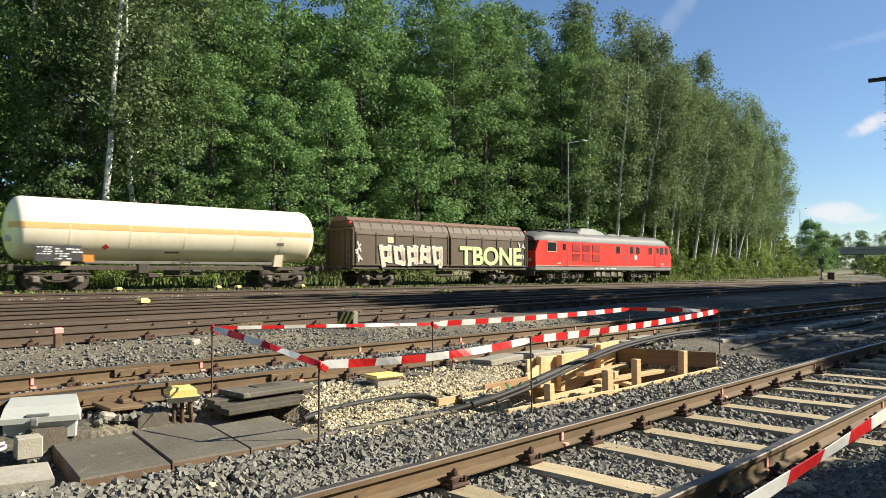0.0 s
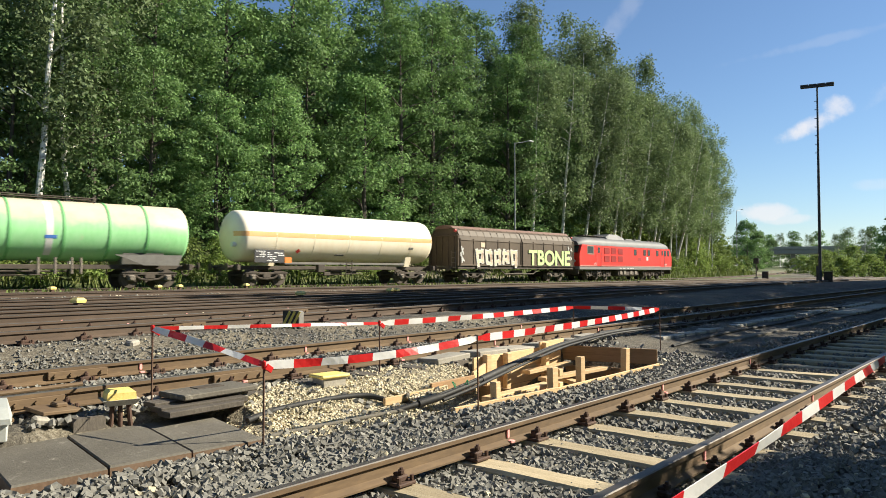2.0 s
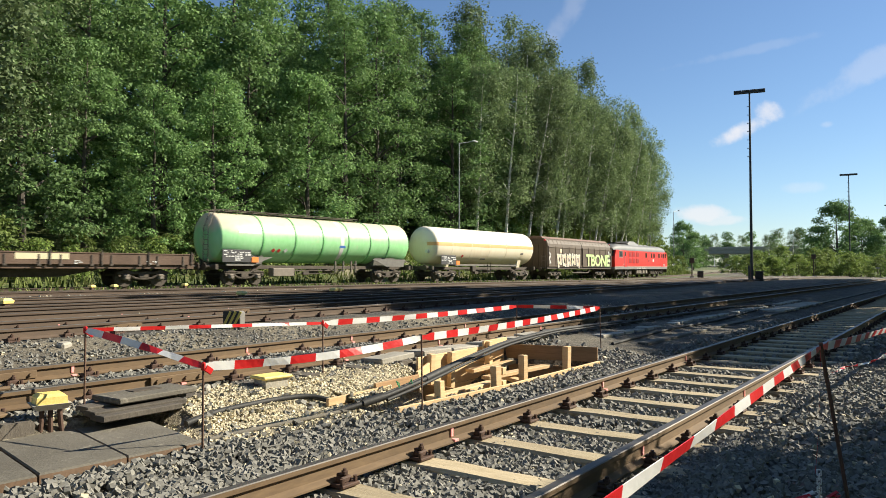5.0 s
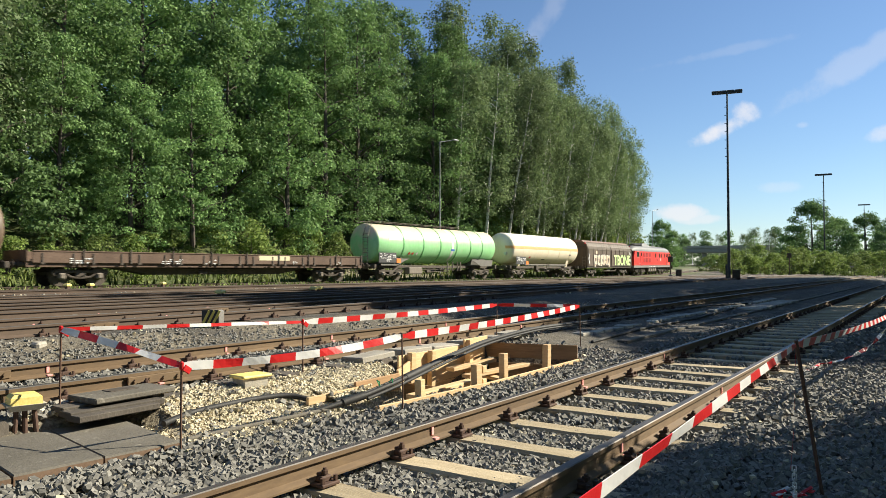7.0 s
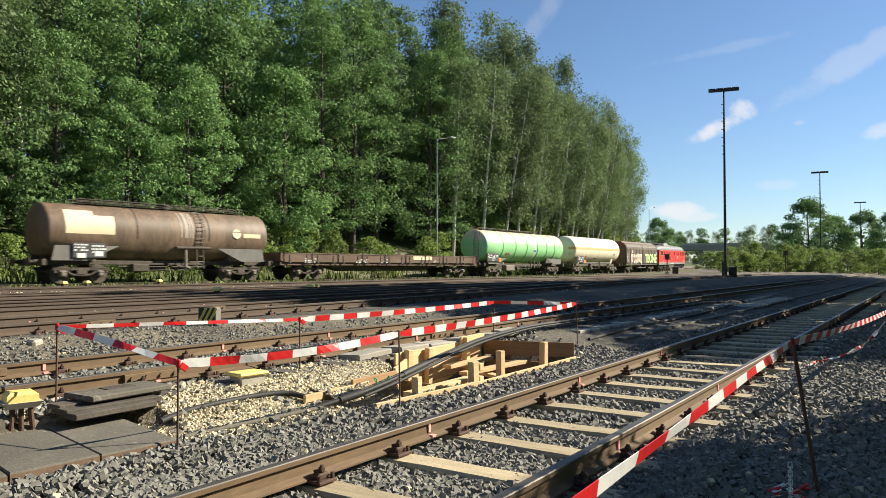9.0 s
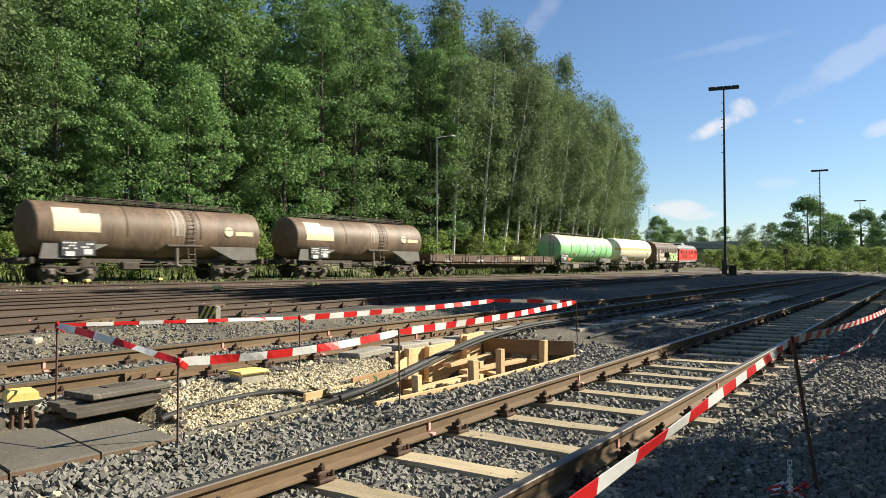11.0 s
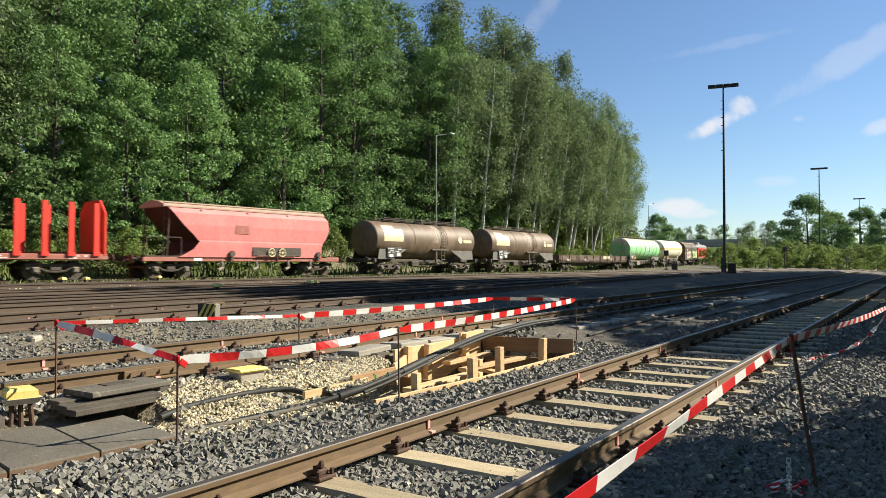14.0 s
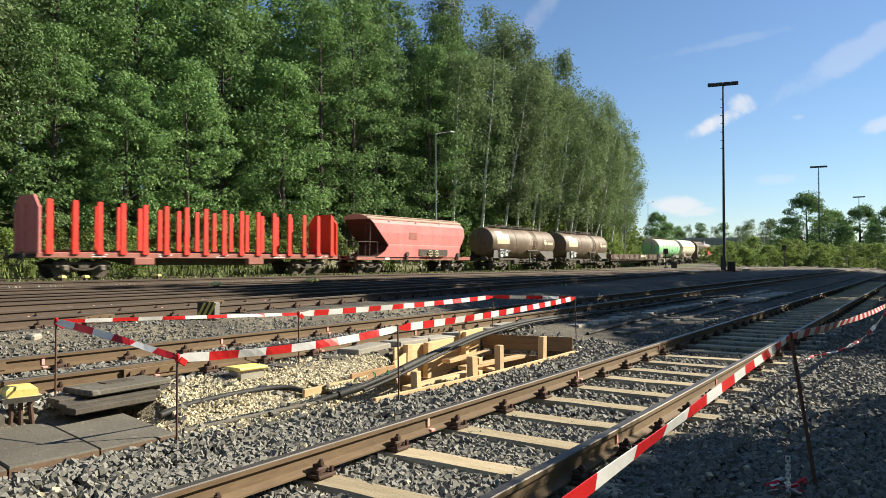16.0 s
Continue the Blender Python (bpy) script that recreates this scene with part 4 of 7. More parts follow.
    for x0, z0, w, hh in ((-7.3, 1.95, 0.28, 1.2), (7.05, 2.0, 0.9, 0.5), (7.0, 2.75, 0.8, 0.45)):
        s = Build()
        for k in range(5):
            s.box((x0 + rnd.uniform(-w / 3, w / 3), -1.488, z0 + rnd.uniform(-hh / 3, hh / 3)), (0.09, 0.012, hh * 0.55), 0.003, turn=Matrix.Rotation(radians(rnd.uniform(-40, 40)), 4, "Y"))
        part("spray_scribble", s, WHITEP, v, "white sprayed scribble")
    n = Build()
    n.box((-4.9, -1.462, 2.78), (0.45, 0.01, 0.36))
    part("notice_plate", n, GRAF_O, v, "small faded notice plate")
    gear(v, h, 1.8, (-h + 2.3, h - 2.3), -28.5)


def hazard_plates(v, x, r, cz, low=1.28, wide=1.9):
    """The dark notice board with pale bars, the orange plate and diamonds that tank wagons carry."""
    rnd = random.Random(int(x * 7))
    p = Build().box((x, -1.36, low + 0.38), (wide, 0.03, 0.72), 0.008)
    board = part("notice_board", p, PLATE_DK, v, "black notice board with unreadable pale lines")
    w = Build()
    rivet_plate(w, x - wide * 0.3, low + 0.5, wide * 0.3, 0.4, rnd, -1.379, 4)
    rivet_plate(w, x + wide * 0.08, low + 0.36, wide * 0.3, 0.55, rnd, -1.379, 5)
    rivet_plate(w, x + wide * 0.38, low + 0.5, wide * 0.18, 0.25, rnd, -1.379, 2)
    part("marking", w, WHITEP, board)
    part("hazard_plate", Build().box((x + wide / 2 + 0.28, -1.36, low + 0.17), (0.46, 0.03, 0.32), 0.008), ORANGE_PL, v, "plain orange hazard plate")


def diamond(v, x, z, r, cz, material, size=0.17):
    y = -math.sqrt(max(0.01, r * r - (z - cz) ** 2))
    tilt = math.degrees(math.asin((z - cz) / r))
    b = Build().box((0, 0, 0), (size * 1.4, 0.012, size * 1.4), 0.003, turn=Matrix.Rotation(radians(45), 4, "Y"))
    part("diamond_label", b, material, v, at=pose(x, y - 0.008, z, -tilt, 0, 0))


def cream_tank():
    L = 15.2
    h = L / 2
    v = thing("tank_wagon", "cream gas tank wagon with an orange band round it", "tank wagon", "tank wagons")
    r, cz = 1.45, 2.80
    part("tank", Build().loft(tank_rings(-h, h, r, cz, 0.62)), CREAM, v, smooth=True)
    band = Build()
    for x0, x1 in ((-h + 0.62, h - 0.62),):
        curved_patch(band, x0, x1, cz - 0.05, cz + 0.22, r, cz, 0.006, seg=3)
    for sx in (-1, 1):
        rr = []
        for q in (1.0, 0.975, 0.92, 0.83, 0.7, 0.5):
            x = sx * (h - 0.62 * (1 - math.sin(math.acos(q))) + 0.006)
            rad = r * q + 0.006
            edge = [(x, -math.sqrt(max(1e-4, rad * rad - dz * dz)), cz + dz) for dz in (-0.05, 0.08, 0.22)]
            rr.append(edge + [(px_ - sx * 0.02, py_ + 0.02, pz_) for px_, py_, pz_ in edge[::-1]])
        band.loft(rr)
    part("orange_band", band, ORANGE, v, "orange band along the tank", smooth=True)
    for x in (-5.2, -2.6, 0.0, 2.6, 5.2):
        seam = Build()
        curved_patch(seam, x - 0.02, x + 0.02, cz - 1.35, cz + 1.2, r, cz, 0.008, seg=14)
        part("weld_seam", seam, CREAM, v, smooth=True)
    for x in (-h + 2.3, h - 2.3):
        s = Build()
        saddle(s, x, r, cz, 0.5)
        part("saddle", s, CREAM, v)
    part("skirt", Build().box((0, -1.12, 1.28), (9.6, 0.06, 0.14), 0.01).box((0, 1.12, 1.28), (9.6, 0.06, 0.14), 0.01), GREYWG, v)
    hazard_plates(v, -h + 1.95, r, cz)
    diamond(v, -h + 3.95, 1.98, r, cz, LABEL_RED)
    part("end_lamp", Build().tube((-h - 0.05, -0.75, 2.3), (-h + 0.25, -0.75, 2.3), 0.14, seg=12), WHITEP, v, "white round end sign")
    m = Build()
    curved_patch(m, -0.9, -0.2, 1.75, 1.85, r, cz, 0.008, seg=2)
    curved_patch(m, 5.0, 5.4, 2.25, 2.4, r, cz, 0.008, seg=2)
    part("marking", m, GREYWG, v, "faded grey stencil marks")
    lad = Build()
    for x in (-0.2, 0.25):
        lad.tube((x, -1.3, 0.6), (x, -1.35, 1.5), 0.03, seg=6)
    for k in range(3):
        lad.tube((-0.2, -1.32, 0.7 + 0.3 * k), (0.25, -1.32, 0.7 + 0.3 * k), 0.02, seg=6)
    part("valve_box", Build().box((-1.9, -1.0, 1.0), (0.5, 0.3, 0.5), 0.03), UNDER, v)
    part("valve_ladder", lad, UNDER, v)
    tank_gear(v, h)
    gear(v, h, 1.8, (-h + 2.0, h - 2.0), -45.97)


def green_tank():
    L = 16.1
    h = L / 2
    v = thing("tank_wagon", "mint green ribbed tank wagon with paler upper side", "tank wagon", "tank wagons")
    r, cz = 1.42, 2.72
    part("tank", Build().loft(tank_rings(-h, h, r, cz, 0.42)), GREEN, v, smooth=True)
    for x in (-4.9, -2.5, -0.3, 1.9, 3.9, 5.7):
        b = Build()
        b.loft([[(x + dx, (r + q) * math.cos(2 * math.pi * j / 36), cz + (r + q) * math.sin(2 * math.pi * j / 36)) for j in range(36)] for dx, q in ((-0.06, 0.0), (-0.05, 0.03), (0.05, 0.03), (0.06, 0.0))], caps=False)
        part("stiffening_ring", b, GREEN_DK, v, smooth=True)
    w = Build()
    curved_patch(w, 1.15, 1.45, 1.55, 4.0, r, cz, 0.007, seg=16)
    part("white_run", w, WHITEP, v, "white spill stripe", smooth=True)
    w = Build()
    curved_patch(w, 1.1, 1.6, 2.3, 2.45, r, cz, 0.011, seg=3)
    part("blue_mark", w, BLUEP, v, "small blue stencil mark", smooth=True)
    w = Build()
    curved_patch(w, -6.6, -5.1, 2.95, 3.17, r, cz, 0.009, seg=3)
    part("white_lettering_bar", w, WHITEP, v, "faded white unreadable lettering", smooth=True)
    hazard_plates(v, -h + 1.35, r, cz, wide=1.9)
    for x, m in ((-4.1, LABEL_RED), (-3.7, LABEL_RED), (-3.2, WHITEP)):
        diamond(v, x, 2.02, r, cz, m, 0.15)
    for sx in (-1, 1):
        s = Build()
        saddle(s, sx * (h - 2.4), r, cz, 2.0)
        for y in (-1.28, 1.28):
            edge = ((h - 0.75, 1.1), (h - 0.55, 1.62), (h - 3.9, 1.62), (h - 3.3, 1.42), (h - 2.5, 1.1))
            s.add([(sx * a, y + q, z) for q in (0.0, 0.04) for a, z in edge],
                  [(0, 1, 2, 3, 4), (9, 8, 7, 6, 5)] + [(i, (i + 1) % 5, 5 + (i + 1) % 5, 5 + i) for i in range(5)])
        part("saddle", s, GREYWG, v, "grey saddle plates")
    rail = Build()
    for y in (-0.45, 0.45):
        rail.pipe([(-h + 0.1, y, cz + r + 0.02), (-h + 0.5, y, cz + r + 0.16), (3.6, y, cz + r + 0.16)], 0.025, 6)
    for i in range(10):
        x = -h + 0.7 + i * 1.2
        rail.tube((x, -0.45, cz + r - 0.1), (x, -0.45, cz + r + 0.16), 0.018, seg=5)
        rail.box((x, 0, cz + r + 0.08), (0.06, 0.9, 0.03))
    rail.box((-1.8, 0, cz + r + 0.10), (10.0, 0.5, 0.03))
    part("roof_walkway", rail, UNDER, v, "dark roof walkway")
    lad = Build()
    for y in (-0.75, -0.3):
        lad.pipe([(-h - 0.12, y, 1.0), (-h - 0.12, y, 3.2), (-h + 0.25, y, cz + r)], 0.025, 6)
    for k in range(9):
        lad.tube((-h - 0.12, -0.75, 1.2 + 0.27 * k), (-h - 0.12, -0.3, 1.2 + 0.27 * k), 0.016, seg=5)
    part("end_ladder", lad, UNDER_L, v)
    for x in (0.9, 1.6, 2.3, 2.7):
        part("drain_pipe", Build().tube((x, -1.15, 0.7), (x, -1.15, 1.45), 0.06, seg=8), UNDER_L, v)
    part("tool_box", Build().box((-3.3, -1.0, 0.72), (1.6, 0.5, 0.5), 0.04), UNDER_L, v)
    tank_gear(v, h)
    gear(v, h, 1.8, (-h + 2.1, h - 2.1), -64.1)


def flat_wagon():
    L = 21.5
    h = L / 2
    v = thing("flat_wagon", "long low-sided flat wagon with rusty brown sides", "flat wagon")
    part("deck", Build().box((0, 0, 1.22), (L, 2.75, 0.12), 0.02), FLATRUST, v)
    n = 9
    w = (L - 0.4) / n
    for sy in (-1, 1):
        for i in range(n):
            x = -h + 0.2 + w * (i + 0.5)
            d = part("drop_side", Build().box((x, sy * 1.40, 1.40), (w - 0.07, 0.05, 0.58), 0.012).box((x, sy * 1.43, 1.66), (w - 0.07, 0.05, 0.06), 0.01), FLATRUST, v)
            for dx in (-w * 0.3, w * 0.3):
                hinge = Build().box((x + dx, sy * 1.435, 1.32), (0.08, 0.05, 0.5), 0.01)
                hinge.box((x + dx, sy * 1.45, 1.08), (0.16, 0.07, 0.1), 0.01)
                part("hinge", hinge, UNDER, d)
            part("stanchion", Build().box((x + w / 2, sy * 1.46, 1.42), (0.07, 0.06, 0.72), 0.01), UNDER, v)
    part("sole_bar", Build().box((0, -1.25, 1.03), (L, 0.12, 0.26), 0.02).box((0, 1.25, 1.03), (L, 0.12, 0.26), 0.02), FLATRUST, v)
    b = Build()
    b.loft([[(x, y, z) for y, z in ((-0.6, 1.05), (-0.6, zz), (0.6, zz), (0.6, 1.05))] for x, zz in ((-6.5, 0.95), (-4.2, 0.52), (4.2, 0.52), (6.5, 0.95))])
    part("fish_belly_girder", b, UNDER, v)
    for sx in (-1, 1):
        part("end_board", Build().box((sx * (h - 0.04), 0, 1.45), (0.08, 2.7, 0.5), 0.015), FLATRUST, v)
    pl = Build()
    rnd = random.Random(5)
    for x, ww, hh in ((-8.4, 0.9, 0.3), (-3.6, 1.1, 0.3), (-1.2, 0.7, 0.3), (4.8, 0.4, 0.2), (8.4, 0.6, 0.2)):
        rivet_plate(pl, x, 1.22, ww, hh, rnd, -1.445, 3)
    part("marking", pl, WHITEP, v, "pale unreadable side markings")
    part("notice_plate", Build().box((3.2, -1.432, 1.5), (2.3, 0.016, 0.32), 0.004), PANELCREAM, v, "cream notice panel")
    for i in range(4):
        part("rope_hook", Build().tube((-7.5 + 5 * i, -1.5, 0.95), (-7.5 + 5 * i, -1.3, 0.9), 0.03, seg=6), UNDER, v)
    tank_gear(v, h - 3)
    gear(v, h, 1.8, (-h + 2.6, h - 2.6), -84.2)


def brown_tank(middle, label, plate_w):
    L = 13.1
    h = L / 2
    v = thing("tank_wagon", label, "tank wagon", "tank wagons")
    r, cz = 1.30, 2.62
    part("tank", Build().loft(tank_rings(-h, h, r, cz, 0.38, sag=0.3)), TANKBR, v, smooth=True)
    w = Build()
    curved_patch(w, -h + 1.05, -h + 1.05 + plate_w, cz - 0.2, cz + 0.72, r, cz, 0.008, seg=8)
    part("cream_panel", w, PANELCREAM, v, "plain cream panel", smooth=True)
    w = Build()
    curved_patch(w, -h + 1.05, -h + 1.05 + plate_w * 0.58, cz + 0.722, cz + 0.95, r, cz, 0.007, seg=4)
    part("tan_panel", w, GRAF_O, v, "faded tan panel edge", smooth=True)
    w = Build()
    curved_patch(w, 4.55, 5.75, cz - 0.12, cz + 0.12, r, cz, 0.008, seg=3)
    part("cream_strip", w, PANELCREAM, v, "cream name strip", smooth=True)
    b = Build()
    b.tube((0, 0, 0), (0, 0.012, 0), 0.28, seg=20)
    part("round_sign", b, PANELCREAM, v, at=pose(4.1, -math.sqrt(r * r - 0.2 ** 2) - 0.012, cz + 0.1, -8, 0, 0))
    w = Build()
    for x0, x1, low in ((0.55, 0.63, -0.5), (0.78, 0.98, -0.75), (1.06, 1.13, -0.9), (1.2, 1.3, -0.6)):
        curved_patch(w, x0, x1, cz + low, cz + 1.15, r, cz, 0.006, seg=14)
    part("spill_stain", w, FADEWHITE, v, "whitish spill stain below the hatch", smooth=True)
    for x in (-1.9, 2.3):
        rg = Build()
        rg.loft([[(x + dx, (r + q) * math.cos(2 * math.pi * j / 30), cz + (r + q) * math.sin(2 * math.pi * j / 30)) for j in range(30)] for dx, q in ((-0.05, 0), (-0.04, 0.018), (0.04, 0.018), (0.05, 0))], caps=False)
        part("seam", rg, TANKBR_DK, v, smooth=True)
    for sx in (-1, 1):
        s = Build()
        saddle(s, sx * (h - 2.2), r, cz, 1.0)
        for y in (-1.22, 1.22):
            x0, x1, x2, x3 = sx * (h - 0.45), sx * (h - 0.6), sx * (h - 3.7), sx * (h - 2.1)
            s.add([(x0, y, 1.12), (x1, y, 1.85), (x2, y, 1.85), (x3, y, 1.12), (x0, y + 0.04, 1.12), (x1, y + 0.04, 1.85), (x2, y + 0.04, 1.85), (x3, y + 0.04, 1.12)],
                  [(0, 1, 2, 3), (7, 6, 5, 4), (0, 4, 5, 1), (1, 5, 6, 2), (2, 6, 7, 3), (3, 7, 4, 0)])
        part("saddle", s, GREYWG, v, "grey saddle plates")
    hb = Build()
    rnd = random.Random(int(-middle))
    hb.box((-h + 2.2, -1.3, 1.62), (1.6, 0.03, 0.72), 0.008)
    nb = part("notice_board", hb, PLATE_DK, v, "dark notice board with pale bars")
    wp = Build()
    rivet_plate(wp, -h + 1.75, 1.75, 0.6, 0.4, rnd, -1.32, 3)
    rivet_plate(wp, -h + 2.6, 1.68, 0.6, 0.45, rnd, -1.32, 3)
    wp.box((-h + 1.8, -1.321, 1.36), (0.42, 0.008, 0.22)).box((-h + 2.65, -1.321, 1.46), (0.4, 0.008, 0.26))
    part("marking", wp, WHITEP, nb)
    rail = Build()
    top = cz + r
    for y in (-0.5, 0.5):
        rail.pipe([(-h + 1.9, y, top + 0.26), (h - 1.5, y, top + 0.26)], 0.022, 6)
        rail.pipe([(-h + 1.9, y, top + 0.12), (h - 1.5, y, top + 0.12)], 0.018, 6)
        for i in range(9):
            x = -h + 1.9 + i * (L - 3.4) / 8
            rail.tube((x, y, top - 0.1), (x, y, top + 0.26), 0.018, seg=5)
    rail.box((0.2, 0, top + 0.05), (L - 3.6, 0.7, 0.03))
    part("roof_walkway", rail, UNDER, v, "railed roof walkway")
    part("manhole", Build().tube((0.2, 0, top - 0.05), (0.2, 0, top + 0.2), 0.32, seg=16).tube((0.2, 0, top + 0.2), (0.2, 0, top + 0.26), 0.36, seg=16), TANKBR_DK, v)
    lad = Build()
    pts = [(-r * 1.02 * math.cos(radians(a)), cz + r * 1.02 * math.sin(radians(a))) for a in range(-30, 80, 10)]
    for x in (1.55, 1.95):
        lad.pipe([(x, -1.3, 0.7)] + [(x, y - 0.06, z) for y, z in pts], 0.022, 6)
    for k in range(3):
        lad.tube((1.55, -1.28, 0.8 + k * 0.3), (1.95, -1.28, 0.8 + k * 0.3), 0.018, seg=5)
    for y, z in pts:
        lad.tube((1.55, y - 0.06, z), (1.95, y - 0.06, z), 0.018, seg=5)
    part("side_ladder", lad, UNDER_L, v)
    part("heating_pipe", Build().tube((0.3, -1.22, 1.85), (2.4, -1.22, 1.85), 0.08, seg=8), UNDER, v)
    pp = Build()
    pp.tube((0.9, -1.2, 0.65), (0.9, -1.15, 1.75), 0.09, seg=8).tube((0.9, -1.2, 0.8), (1.1, -1.3, 0.7), 0.1, seg=8)
    part("tool_box", Build().box((-1.6, -0.9, 0.76), (0.9, 0.4, 0.4), 0.05), UNDER, v)
    part("drain_valve", pp, UNDER_L, v, "dusty drain valve")
    tank_gear(v, h)
    gear(v, h, 1.8, (-h + 1.95, h - 1.95), middle)


def hopper_wagon():
    h = 6.95
    v = thing("hopper_wagon", "faded red covered hopper wagon with sloping ends", "hopper wagon")
    # outline in length and height, drawn out over the width with a waist
    x0, x1 = -5.6, 5.85
    outline = [(-5.0, 1.12), (5.3, 1.12), (5.3, 1.9), (5.45, 2.1), (x1 + 0.1, 2.75), (x1, 3.55), (x1 - 0.25, 3.85), (x0 + 0.1, 3.85), (x0 + 0.3, 3.55), (-4.75, 2.95), (-4.0, 2.3), (-3.7, 2.0), (-4.15, 1.5)]
    sec = [(1.12, 1.36), (1.95, 1.40), (2.1, 1.39), (2.9, 1.43), (3.55, 1.40), (3.86, 1.18)]
    hs_, ws_ = [a for a, _ in sec], [b_ for _, b_ in sec]
    b = Build()
    b.loft([[(x, sy * steps(z, hs_, ws_), z) for x, z in outline] for sy in (-1, 1)])
    # side panels follow the waist
    # the shade on the sloping ends is put into the core's dark colour
    part("hopper_body", b, HOPPER_DK, v, "sloping ends in a dark shaded colour")
    side = Build()
    zs = (1.14, 1.35, 1.6, 1.85, 2.0, 2.08, 2.16, 2.4, 2.9, 3.3, 3.55, 3.84)
    left = [steps(z, (1.12, 1.5, 2.0, 2.3, 2.95, 3.55, 3.85), (-5.0, -4.15, -3.7, -4.0, -4.75, -5.3, -5.5)) for z in zs]
    right = [steps(z, (1.12, 1.9, 2.1, 2.75, 3.55, 3.85), (5.3, 5.3, 5.45, 5.95, 5.85, 5.6)) for z in zs]
    for sy in (-1, 1):
        rows = []
        for z, a, c in zip(zs, left, right):
            w = steps(z, hs_, ws_) + (0.016 if z != 2.08 else 0.010)
            rows.append([(a + (c - a) * k / 8, sy * w, z) for k in range(9)])
        pts = [p for row in rows for p in row]
        side.add(pts, [(i * 9 + k, i * 9 + k + 1, (i + 1) * 9 + k + 1, (i + 1) * 9 + k) for i in range(len(zs) - 1) for k in range(8)])
    part("side_sheet", side, HOPPER, v)
    rf = Build()
    rf.prism([(-1.24, 3.84), (-1.2, 3.97), (-0.7, 4.15), (0, 4.24), (0.7, 4.15), (1.2, 3.97), (1.24, 3.84)], x0 - 0.15, x1 - 0.15)
    part("roof", rf, HOPPER_RF, v, "pale dusty roof flaps")
    part("roof_ridge", Build().box((0, -0.95, 4.10), (11.2, 0.1, 0.06), 0.01).box((0, -1.235, 3.88), (11.3, 0.05, 0.1), 0.01), HOPPER_RF, v)
    g = Build()
    for x, z in ((-3.5, 3.7), (-0.4, 3.7), (2.6, 3.7)):
        g.box((x, -1.32, z - 0.1), (0.05, 0.05, 0.5), 0.01, turn=Matrix.Rotation(radians(-20), 4, "Y"))
    part("flap_lever", g, UNDER_L, v)
    part("grey_patch", Build().box((-0.9, -1.436, 2.75), (0.95, 0.03, 0.5), 0.004), REDFLOOR, v, "dull brown patch panel")
    rec = Build().box((1.7, -1.40, 1.50), (3.7, 0.07, 0.5), 0.01)
    rp = part("gear_recess", rec, UNDER, v, "dark recess with discharge gear")
    gg = Build()
    for x in (1.2, 2.0):
        gg.pipe([(x + 0.24 * math.cos(k * math.pi / 8), -1.5, 1.44 + 0.24 * math.sin(k * math.pi / 8)) for k in range(17)], 0.035, 6)
        for k in range(3):
            gg.tube((x - 0.24 * math.cos(k * 1.05), -1.5, 1.44 - 0.24 * math.sin(k * 1.05)), (x + 0.24 * math.cos(k * 1.05), -1.5, 1.44 + 0.24 * math.sin(k * 1.05)), 0.018, seg=5)
        gg.tube((x, -1.42, 1.44), (x, -1.54, 1.44), 0.07, seg=10)
    lever = Build().pipe([(0.2, -1.47, 1.24), (3.1, -1.47, 1.24)], 0.03, 6).tube((1.6, -1.5, 1.4), (1.6, -1.5, 0.85), 0.035, seg=6)
    part("lever", lever, RUST, rp, "rusty lever rod")
    part("hand_wheel", gg, PANELCREAM, rp, "dirty yellow hand wheels")
    for x in (-1.6, 5.0):
        part("door_lock", Build().tube((x, -1.4, 1.35), (x, -1.5, 1.35), 0.18, seg=14).box((x, -1.42, 1.1), (0.2, 0.1, 0.3), 0.02), UNDER, v)
    for x in (-2.2, 0.2, 2.6, 4.4):
        part("chute", Build().pipe([(x, -1.25, 1.0), (x + 0.05, -1.3, 0.55), (x - 0.35, -1.45, 0.42)], 0.09, 8), UNDER_L, v)
    part("sole_bar", Build().box((0, -1.25, 1.02), (2 * h, 0.12, 0.24), 0.02).box((0, 1.25, 1.02), (2 * h, 0.12, 0.24), 0.02).box((0, 0, 1.0), (2 * h - 0.2, 2.4, 0.1)), REDFLOOR, v)
    wh = Build()
    wh.box((-3.75, -1.325, 1.08), (0.5, 0.02, 0.3))
    part("marking", wh, WHITEP, v, "white label square")
    pl = Build()
    pl.box((-5.6, 0, 1.18), (2.4, 2.6, 0.06))
    for y in (-1.2, 1.2):
        pl.tube((-5.55, y, 1.2), (-5.4, y, 3.9), 0.04, seg=6)
        pl.tube((-4.7, y, 1.2), (-4.7, y, 2.2), 0.03, seg=6)
        pl.tube((-6.7, y, 1.2), (-6.7, y, 2.2), 0.03, seg=6)
        pl.tube((-6.7, y, 2.2), (-4.7, y, 2.2), 0.025, seg=6)
    for k in range(8):
        pl.tube((-5.5, -1.2, 1.4 + k * 0.3), (-5.5, -0.75, 1.4 + k * 0.3), 0.02, seg=5)
    pl.tube((-5.5, -0.75, 1.2), (-5.45, -0.75, 3.9), 0.03, seg=6)
    part("end_platform", pl, UNDER, v, "railed end platform with ladder")
    fb = Build().box((6.4, 0, 1.16), (1.1, 2.6, 0.07), 0.01)
    part("front_deck", fb, REDFLOOR, v)
    gear(v, h, 1.8, (-h + 1.75, h - 1.75), -134.5)


